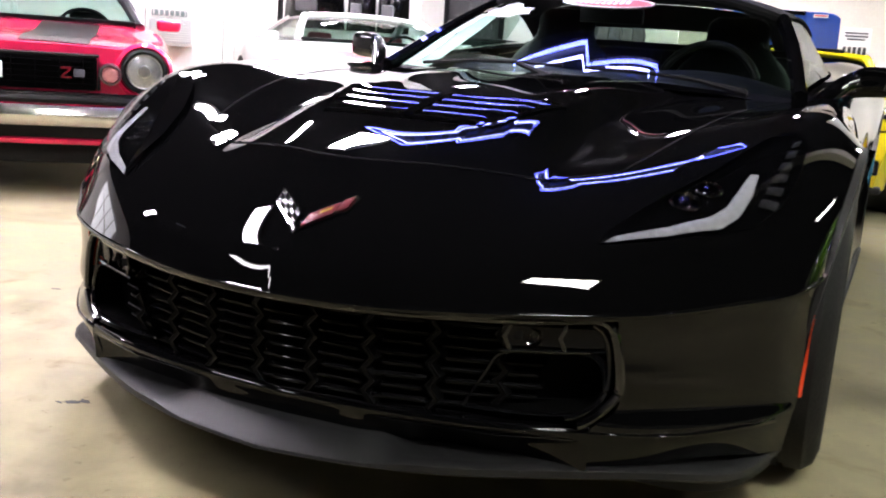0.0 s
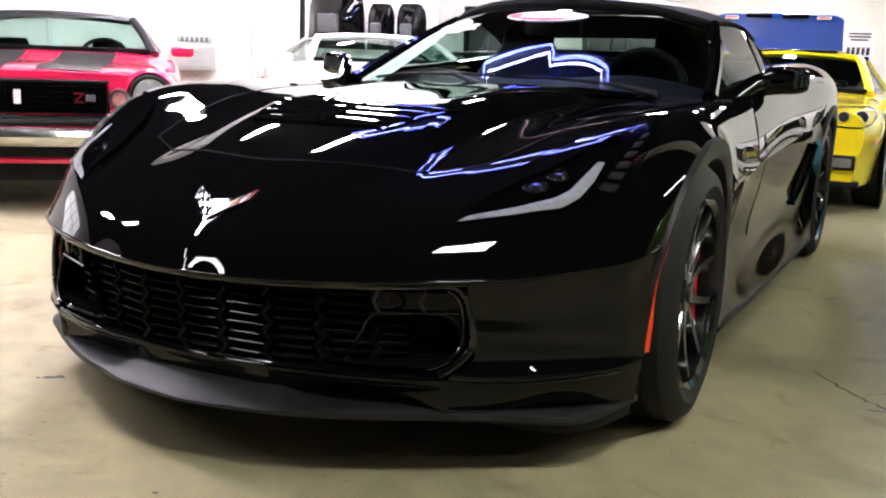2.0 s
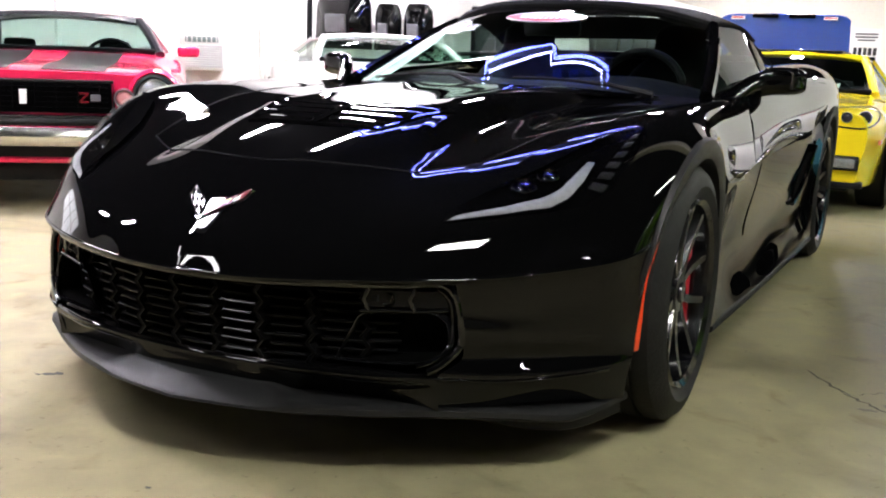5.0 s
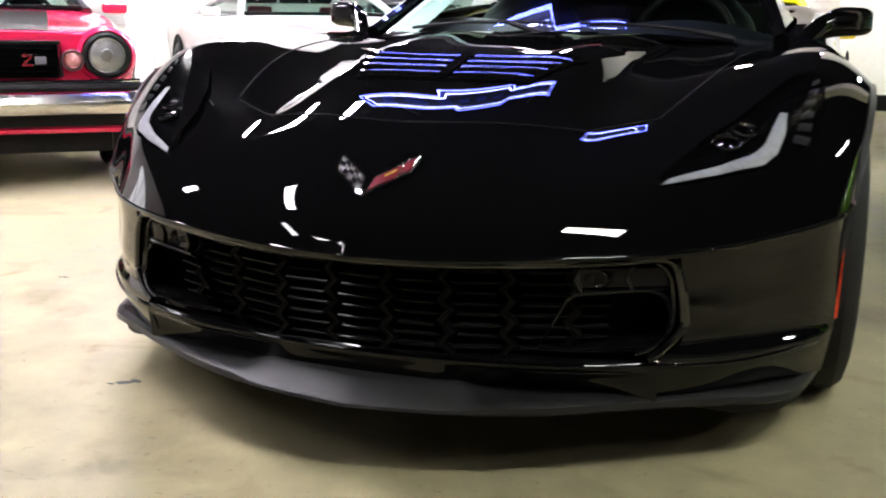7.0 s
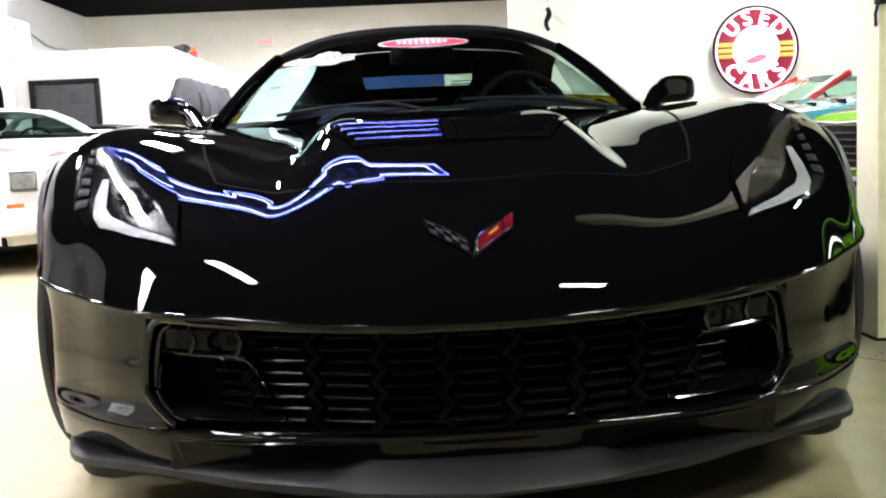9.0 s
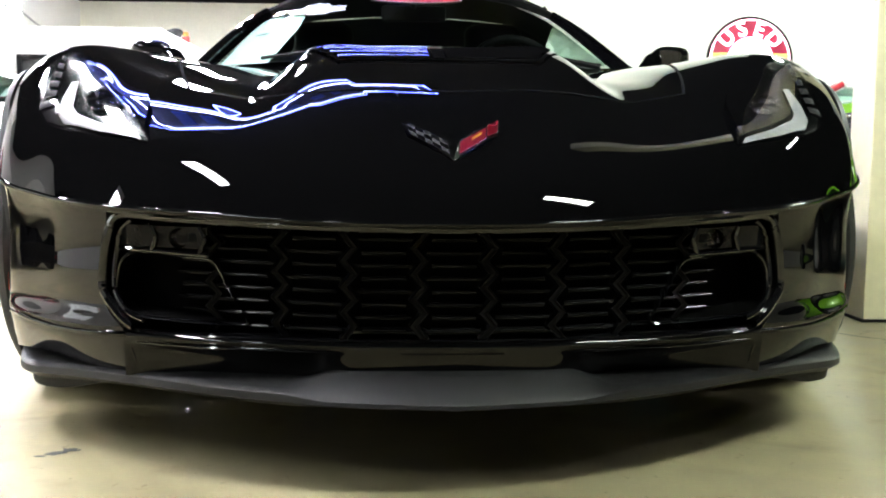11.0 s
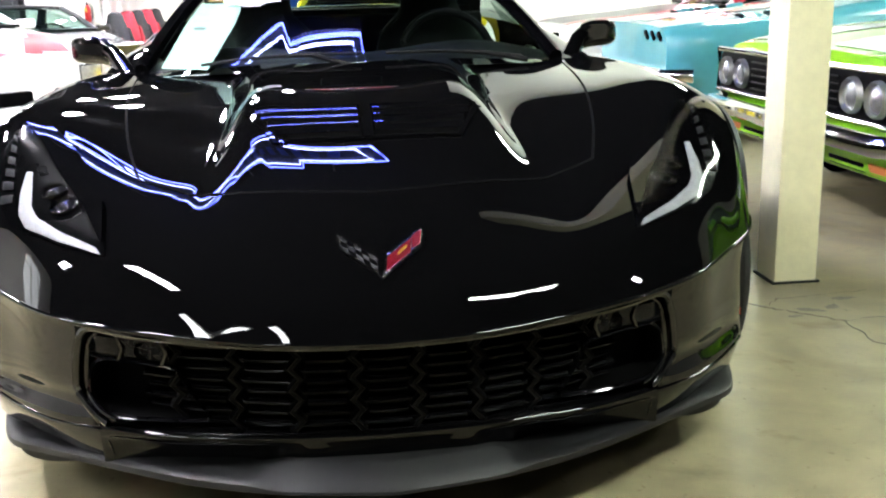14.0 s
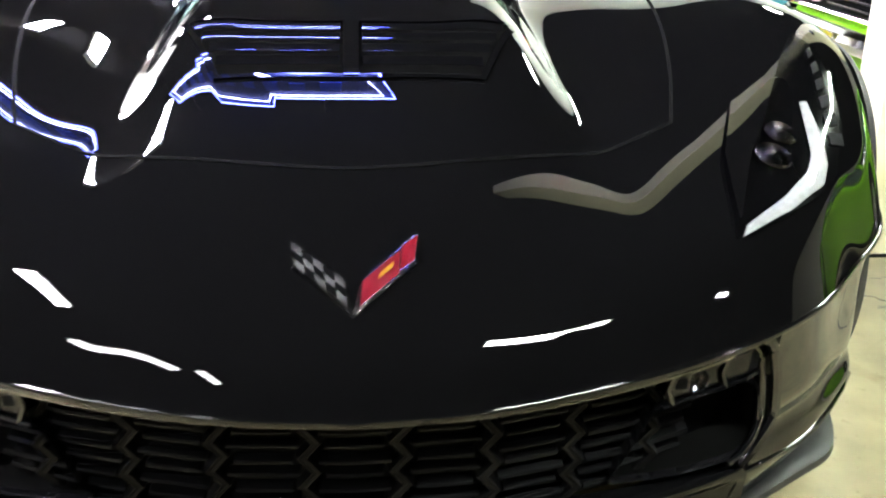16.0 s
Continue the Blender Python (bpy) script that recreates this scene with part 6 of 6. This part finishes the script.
    part("steering_wheel", tube([(0.36 + 0.18 * math.cos(a), y0 + 0.45 + 0.06 * math.sin(a), zb - 0.04 + 0.15 * math.sin(a)) for a in np.linspace(0, 2 * math.pi, 25)[:-1]], 0.014, 8, closed=True), LEATHER, c)
    part("underside", box(W * 1.5, L - 0.6, 0.16, (0, L / 2, low + 0.02)), DULL_BLACK, c)
    return c, tree


def round_lamp(c, x, z, r, y=-0.02, mat=None, ring=True, name="headlight", label="round headlight in a bright bezel"):
    h = part(name, lathe([(0.02, r * 0.86), (-0.004, r * 0.85), (-0.02, r * 0.6), (-0.028, 0.0005)], 28, "y", None, (x, y, z)), mat or GLASS_HEAD, c, label)
    if ring:
        part("bezel", lathe([(0.03, r * 1.12), (-0.012, r * 1.08), (-0.022, r * 0.98), (-0.006, r * 0.86)], 28, "y", None, (x, y, z)), CHROME if mat is None else STEEL, h)
    return h


# red muscle car with black stripes
red, tree = parked_car("muscle_car", pose(-3.03, 2.40, 0, 0, 0, 41) @ Matrix.Diagonal((0.93, 0.93, 0.915, 1)), "bright red muscle coupe with black bonnet stripes and chrome bumper", RED_PAINT, hood=(0.84, 0.90, 0.955), roof=1.24, cowl=1.45, low=0.36, roofmat=DARK_PAINT, rims=STEEL)
for x in (-0.30, 0.30):
    part("bonnet_stripe", strip_points(tree, [(x * (0.9 + 0.1 * f), 0.04 + 1.34 * f) for f in np.linspace(0, 1, 14)], 0.36, 0.004), STRIPE_BLACK, red, "broad black bonnet stripe")
gr = part("grille", box(0.98, 0.05, 0.19, (0, -0.01, 0.69), 0.02), LAMP_DARK, red, "black grille with fine bars")
for k in range(5):
    part("grille_bar", box(0.94, 0.012, 0.005, (0, -0.040, 0.63 + 0.03 * k), 0.002), LAMP_DARK, gr)
for k in range(8):
    part("grille_bar", box(0.004, 0.012, 0.16, (-0.42 + 0.12 * k, -0.042, 0.69), 0.002), LAMP_DARK, gr)
part("grille_surround", tube([(-0.50, -0.03, 0.60), (-0.50, -0.03, 0.785), (0.50, -0.03, 0.785), (0.50, -0.03, 0.60)], 0.010, 8), GRILLE_BLACK, red)
part("badge", box(0.040, 0.012, 0.085, (0, -0.048, 0.69), 0.004), PAPER, gr, "small white upright badge")
part("emblem_bar", box(0.055, 0.008, 0.014, (0.335, -0.048, 0.715), 0.003), EMBLEM_RED, gr, "small red emblem")
part("emblem_bar", box(0.060, 0.008, 0.012, (0.335, -0.048, 0.690), 0.003, (0, -42, 0)), EMBLEM_RED, gr)
part("emblem_bar", box(0.055, 0.008, 0.014, (0.335, -0.048, 0.665), 0.003), EMBLEM_RED, gr)
part("emblem_bar", box(0.055, 0.008, 0.040, (0.400, -0.048, 0.690), 0.004), BONNET_GREY, gr)
for s in (-1, 1):
    part("lamp_pod", lathe([(0.10, 0.16), (-0.02, 0.155), (-0.05, 0.135), (-0.035, 0.12), (0.02, 0.11)], 32, "y", None, (s * 0.735, 0.02, 0.715)), RED_PAINT, red)
    lamp = round_lamp(red, s * 0.735, 0.715, 0.108, -0.025, GLASS_HEAD, False, label="round headlight in a dark ring")
    part("bezel", lathe([(0.03, 0.128), (-0.012, 0.124), (-0.022, 0.108), (-0.006, 0.094)], 28, "y", None, (s * 0.735, -0.025, 0.715)), GRILLE_BLACK, lamp, "black ring")
    part("lens_rim", lathe([(-0.004, 0.097), (-0.014, 0.094), (-0.012, 0.088)], 28, "y", None, (s * 0.735, -0.025, 0.715)), STEEL, lamp)
    part("bulb_cover", lathe([(-0.024, 0.034), (-0.034, 0.030), (-0.036, 0.0005)], 20, "y", None, (s * 0.735, -0.025, 0.715)), STEEL, lamp)
    round_lamp(red, s * 0.560, 0.690, 0.054, -0.03, TURN_LENS, True, "turn_lamp", "small round turn lamp")
bp = part("bumper", tube([(-0.95, 0.16, 0.46), (-0.90, 0.0, 0.46), (-0.80, -0.07, 0.46), (0, -0.10, 0.46), (0.80, -0.07, 0.46), (0.90, 0.0, 0.46), (0.95, 0.16, 0.46)], 0.040, 10), BUMPER_CHROME, red, "chrome front bumper with a black strip")
for v in bp.data.vertices:
    v.co.z = 0.46 + (v.co.z - 0.46) * 1.5
part("bumper_strip", tube([(-0.90, 0.02, 0.545), (-0.80, -0.062, 0.545), (0, -0.092, 0.545), (0.80, -0.062, 0.545), (0.90, 0.02, 0.545)], 0.024, 8), GRILLE_BLACK, bp)
part("bumper_top", tube([(-0.90, 0.01, 0.578), (-0.80, -0.055, 0.578), (0, -0.085, 0.578), (0.80, -0.055, 0.578), (0.90, 0.01, 0.578)], 0.010, 8), CHROME, bp)
part("front_valance", box(1.62, 0.06, 0.030, (0, 0.0, 0.315), 0.010, (14, 0, 0)), RED_PAINT, red)
part("lower_panel", box(1.64, 0.06, 0.12, (0, 0.02, 0.375), 0.03), DULL_BLACK, red)
part("air_dam", box(1.50, 0.05, 0.12, (0, 0.10, 0.235), 0.02), DULL_BLACK, red)

# white coupe with red flame stripes and four square headlights
white, tree = parked_car("white_coupe", pose(-1.98, 5.29, 0, 0, 0, 43) @ Matrix.Diagonal((0.93, 0.93, 0.90, 1)), "white coupe with red stripes and four square headlights", WHITE_PAINT, hood=(0.76, 0.88, 0.95), roof=1.22, cowl=1.50, seats=CABIN_RED, rims=CHROME, nose=0.16)
for s in (-1, 1):
    part("flame_stripe", strip_points(tree, [(s * (0.30 + 0.38 * f), 0.25 + 1.0 * f) for f in np.linspace(0, 1, 12)], 0.19, 0.004), STRIPE_RED, white, "tapering red flame stripe")
    part("flame_stripe", strip_points(tree, [(s * (0.10 + 0.40 * f), 0.20 + 0.8 * f) for f in np.linspace(0, 1, 12)], 0.12, 0.004), STRIPE_RED, white)
    for x in (0.40, 0.655):
        h = part("headlight", box(0.160, 0.04, 0.112, (s * x, -0.005, 0.64), 0.012), SQUARE_GLASS, white, "square sealed headlight")
        part("bezel", tube([(s * x - 0.085, -0.02, 0.580), (s * x - 0.085, -0.02, 0.700), (s * x + 0.085, -0.02, 0.700), (s * x + 0.085, -0.02, 0.580)], 0.007, 6, closed=True), DULL_BLACK, h)
    part("grille", box(0.42, 0.05, 0.14, (s * 0.28, -0.035, 0.48), 0.025), LAMP_DARK, white, "dark nose opening")
    part("turn_lamp", box(0.11, 0.02, 0.035, (s * 0.72, -0.02, 0.47), 0.006), AMBER, white, "amber turn lamp")
part("nose", box(0.16, 0.16, 0.24, (0, -0.03, 0.55), 0.06), WHITE_PAINT, white)
part("bumper", box(1.72, 0.16, 0.20, (0, -0.01, 0.36), 0.06), WHITE_PAINT, white)
part("air_dam", box(1.60, 0.05, 0.10, (0, 0.06, 0.23), 0.02), DULL_BLACK, white)

# dark car behind the white one
dark, tree = parked_car("dark_coupe", pose(-2.33, 8.2, 0, 0, 0, 35) @ Matrix.Diagonal((0.93, 0.93, 0.80, 1)), "black coupe parked behind the white car", DARK_PAINT, L=3.7, rear=0.7)

# yellow sports car with a dark roof
yel, tree = parked_car("yellow_sports_car", pose(0.27, 5.30, 0, 0, 0, 0) @ Matrix.Diagonal((0.935, 0.95, 0.93, 1)), "bright yellow sports car with a black roof panel", YELLOW_PAINT, L=4.4, W=0.92, hood=(0.74, 0.79, 0.82), roof=1.14, cowl=1.35, screen=0.85, roofmat=YELLOW_PAINT, rims=STEEL, low=0.21, nose=0.2)
part("roof_panel", box(0.78, 0.80, 0.03, (0, 2.60, 1.150), 0.012), STRIPE_BLACK, yel, "black removable roof panel")
for s in (-1, 1):
    def face(x, z, out=0.0):
        hit, _, _, _ = tree.ray_cast(Vector((s * x, -1, z)), Vector((0, 1, 0)))
        return (s * x, (hit.y if hit else 0.05) - out, z)

    rim_pts = []
    for a in np.linspace(0, 2 * math.pi, 33)[:-1]:
        rim_pts.append((0.675 + 0.185 * math.copysign(abs(math.cos(a)) ** 0.8, math.cos(a)), 0.680 + (0.066 + 0.020 * math.cos(a)) * math.sin(a)))
    pod = part("headlight", tube([face(x, z, 0.001) for x, z in rim_pts], 0.006, 6, closed=True), STRIPE_BLACK, yel, "flush headlight with a dark seam round yellow and three round lamps")
    for x, r in ((0.575, 0.034), (0.670, 0.034), (0.780, 0.042)):
        at = face(x, 0.683)
        part("projector", lathe([(-0.004, r), (-0.008, r * 0.92), (-0.003, r * 0.80), (-0.004, r * 0.45), (-0.007, r * 0.3), (-0.007, 0.0005)], 22, "y", None, at), LENS_SMOKE if r < 0.05 else GLASS_HEAD, pod, "round lamp")
        part("bezel", lathe([(0.004, r * 1.10), (-0.006, r * 1.06), (-0.006, r * 0.98)], 22, "y", None, at), STEEL, pod)
    fog = part("fog_lamp", box(0.19, 0.04, 0.070, (s * 0.66, -0.012, 0.375), 0.025), GLASS_HEAD, yel, "oblong fog lamp in a dark recess")
    part("fog_surround", box(0.23, 0.03, 0.10, (s * 0.66, 0.0, 0.375), 0.04), DULL_BLACK, fog)
    part("side_marker", box(0.02, 0.13, 0.035, (s * 0.885, 0.16, 0.52), 0.006), AMBER, yel, "amber side marker")
part("grille", box(0.80, 0.05, 0.13, (0, -0.005, 0.36), 0.03), LAMP_DARK, yel)
part("front_lip", box(1.62, 0.10, 0.05, (0, 0.04, 0.225), 0.02), DULL_BLACK, yel)
part("bulkhead", box(1.20, 0.05, 0.34, (0, 3.05, 0.96), 0.02), LEATHER, yel, "dark bulkhead behind the seats")
part("dash_paper", box(0.30, 0.20, 0.004, (0.30, 1.60, 0.865), 0.0, (12, 0, 0)), PAPER, yel, "white sheet on the dashboard")

# blue car with its bonnet raised
blue, tree = parked_car("blue_muscle_car", pose(-0.17, 9.78, 0, 0, 0, 0) @ Matrix.Diagonal((0.865, 0.95, 0.83, 1)), "blue muscle car with its bonnet raised", BLUE_PAINT)
hd = []
for f in np.linspace(0, 1, 6):
    hd.append([(0, -0.25 + 0.42 * f, 1.79 - 0.88 * f), (0.40, -0.25 + 0.42 * f, 1.78 - 0.88 * f), (0.70, -0.24 + 0.42 * f, 1.755 - 0.87 * f), (0.745, -0.22 + 0.42 * f, 1.72 - 0.87 * f)])
bon = part("raised_bonnet", thick(grid_bm(surface(hd, 10, 12)), 0.03), BLUE_PAINT, blue, "raised blue bonnet with two slots")
for s in (-1, 1):
    part("bonnet_slot", box(0.30, 0.03, 0.05, (s * 0.21, -0.275, 1.755), 0.012, (-30, 0, 0)), LAMP_DARK, bon)
    part("front_label", box(0.16, 0.012, 0.05, (s * 0.53, -0.275, 1.735), 0.004, (-30, 0, 0)), PAPER, bon, "white and red label")
    part("label_band", box(0.14, 0.006, 0.018, (s * 0.53, -0.284, 1.735), 0.0, (-30, 0, 0)), STRIPE_RED, bon)

# price card on a stand, with a dark car behind it
card = thing("price_card", pose(0.645, 9.46, 0), "white printed price card on a thin stand", "sign stand")
part("sheet", box(0.27, 0.008, 0.34, (0, 0, 1.17), 0.002), PAPER, card, "white printed sheet")
part("stand_rod", tube([(0, 0.02, 0), (0, 0.02, 1.2)], 0.012, 8), STEEL, card)
part("stand_base", lathe([(0.0, 0.15), (0.015, 0.14), (0.02, 0.02), (0.02, 0.0005)], 24, "z"), DULL_BLACK, card)
for k in range(3):
    part("print_line", box(0.21 - 0.05 * (k == 2), 0.004, 0.014, (0, -0.006, 1.29 - 0.03 * k), 0.0), DARK_INK, card)
for k in range(5):
    part("print_block", box(0.032, 0.004, 0.075, (-0.095 + 0.046 * k, -0.006, 1.12), 0.0), DARK_INK, card)

# lime car with four round headlights, facing the aisle
lime, tree = parked_car("lime_muscle_car", pose(1.99, 2.78, 0, 0, 0, -90) @ Matrix.Diagonal((1, 1, 0.955, 1)), "lime green muscle car with four round headlights", LIME_PAINT, hood=(0.80, 0.90, 0.96), roof=1.30, cowl=1.50, rims=STEEL, W=0.95, low=0.32)
gr = part("grille", box(1.70, 0.05, 0.20, (0, -0.012, 0.63), 0.03), LAMP_DARK, lime, "full-width black grille")
for k in range(5):
    part("grille_bar", box(0.86, 0.012, 0.008, (0, -0.042, 0.565 + 0.033 * k), 0.002), GRILLE_BLACK, gr)
part("grille_surround", tube([(-0.88, -0.03, 0.525), (-0.88, -0.03, 0.74), (0.88, -0.03, 0.74), (0.88, -0.03, 0.525)], 0.014, 8, closed=True), CHROME, lime)
for s in (-1, 1):
    for x in (0.545, 0.735):
        round_lamp(lime, s * x, 0.63, 0.070, -0.04, GLASS_HEAD)
    part("bonnet_patch", strip_points(tree, [(s * 0.42, 0.05 + 1.3 * f) for f in np.linspace(0, 1, 10)], 0.46, 0.004), WHITE_PAINT, lime, "white bonnet panel")
    part("bonnet_swirl", strip_points(tree, [(s * (0.42 + 0.13 * math.sin(7.0 * f)), 0.16 + 1.05 * f) for f in np.linspace(0, 1, 26)], 0.085, 0.0055), LIME_PAINT, lime, "curling lime band on the white panel")
bp = part("bumper", tube([(-0.98, 0.16, 0.46), (-0.93, 0.0, 0.46), (-0.82, -0.08, 0.46), (0, -0.11, 0.46), (0.82, -0.08, 0.46), (0.93, 0.0, 0.46), (0.98, 0.16, 0.46)], 0.045, 10), CHROME, lime, "chrome front bumper")
part("front_valance", box(1.66, 0.06, 0.10, (0, 0.05, 0.34), 0.03, (14, 0, 0)), LIME_PAINT, lime)
for s in (-1, 1):
    part("valance_slot", box(0.30, 0.03, 0.045, (s * 0.45, 0.015, 0.335), 0.012, (14, 0, 0)), LAMP_DARK, lime)
    part("parking_lamp", box(0.14, 0.03, 0.05, (s * 0.70, 0.012, 0.34), 0.014, (14, 0, 0)), AMBER, lime, "amber parking lamp")

# white muscle car with a black bonnet panel and red stripes, behind the teal one
w2, tree = parked_car("white_muscle_car", pose(1.85, 7.72, 0, 0, 0, -90) @ Matrix.Diagonal((0.93, 0.93, 0.90, 1)), "white muscle car with a black bonnet panel and red stripes", WHITE_PAINT, hood=(0.80, 0.90, 0.95), roof=1.25, cowl=1.50, rims=CHROME, seats=CABIN_RED)
part("bonnet_panel", strip_points(tree, [(0.0, 0.06 + 1.34 * f) for f in np.linspace(0, 1, 12)], 1.10, 0.004), STRIPE_BLACK, w2, "black bonnet panel")
for s in (-1, 1):
    part("bonnet_stripe", strip_points(tree, [(s * 0.66, 0.06 + 1.34 * f) for f in np.linspace(0, 1, 12)], 0.10, 0.004), STRIPE_RED, w2, "red stripe")
    part("roof_stripe", tube([(s * 0.745, 1.66, 0.95), (s * 0.66, 1.92, 1.11), (s * 0.585, 2.16, 1.225)], 0.040, 8), STRIPE_RED, w2, "red stripe on the screen pillar")
    round_lamp(w2, s * 0.70, 0.64, 0.10, -0.02)
part("grille", box(1.16, 0.05, 0.17, (0, -0.012, 0.63), 0.03), LAMP_DARK, w2)
part("bumper", tube([(-0.95, 0.14, 0.46), (-0.86, -0.04, 0.46), (0, -0.08, 0.46), (0.86, -0.04, 0.46), (0.95, 0.14, 0.46)], 0.045, 10), CHROME, w2, "chrome front bumper")

# teal car with a scooped bonnet and white stripe
teal, tree = parked_car("teal_muscle_car", pose(2.10, 5.75, 0, 0, 0, -90), "teal muscle car with a white stripe and bonnet slots", TEAL_PAINT, hood=(0.78, 0.86, 0.93), roof=1.25, cowl=1.50, rims=CHROME)
part("bonnet_stripe", strip_points(tree, [(0.0, 0.05 + 1.35 * f) for f in np.linspace(0, 1, 10)], 0.50, 0.004), WHITE_PAINT, teal, "broad white bonnet stripe")
for s in (-1, 1):
    for k in range(3):
        sc_ = part("bonnet_scoop", box(0.17, 0.15, 0.075, (s * 0.66, 0.62 + 0.20 * k, 0.800 + 0.015 * k), 0.03, (6, s * 14, 0)), TEAL_PAINT, teal)
        part("scoop_mouth", box(0.13, 0.018, 0.045, (s * 0.66, 0.545 + 0.20 * k, 0.812 + 0.015 * k), 0.006), LAMP_DARK, sc_)
for x in (0.40, 0.54, 0.68):
    part("nose_slot", box(0.085, 0.03, 0.032, (x, -0.004, 0.705), 0.010, (0, 32, 0)), LAMP_DARK, teal, "slanted dark slot")
part("bumper", tube([(-0.95, 0.14, 0.46), (-0.86, -0.04, 0.46), (0, -0.08, 0.46), (0.86, -0.04, 0.46), (0.95, 0.14, 0.46)], 0.045, 10), CHROME, teal, "chrome front bumper")
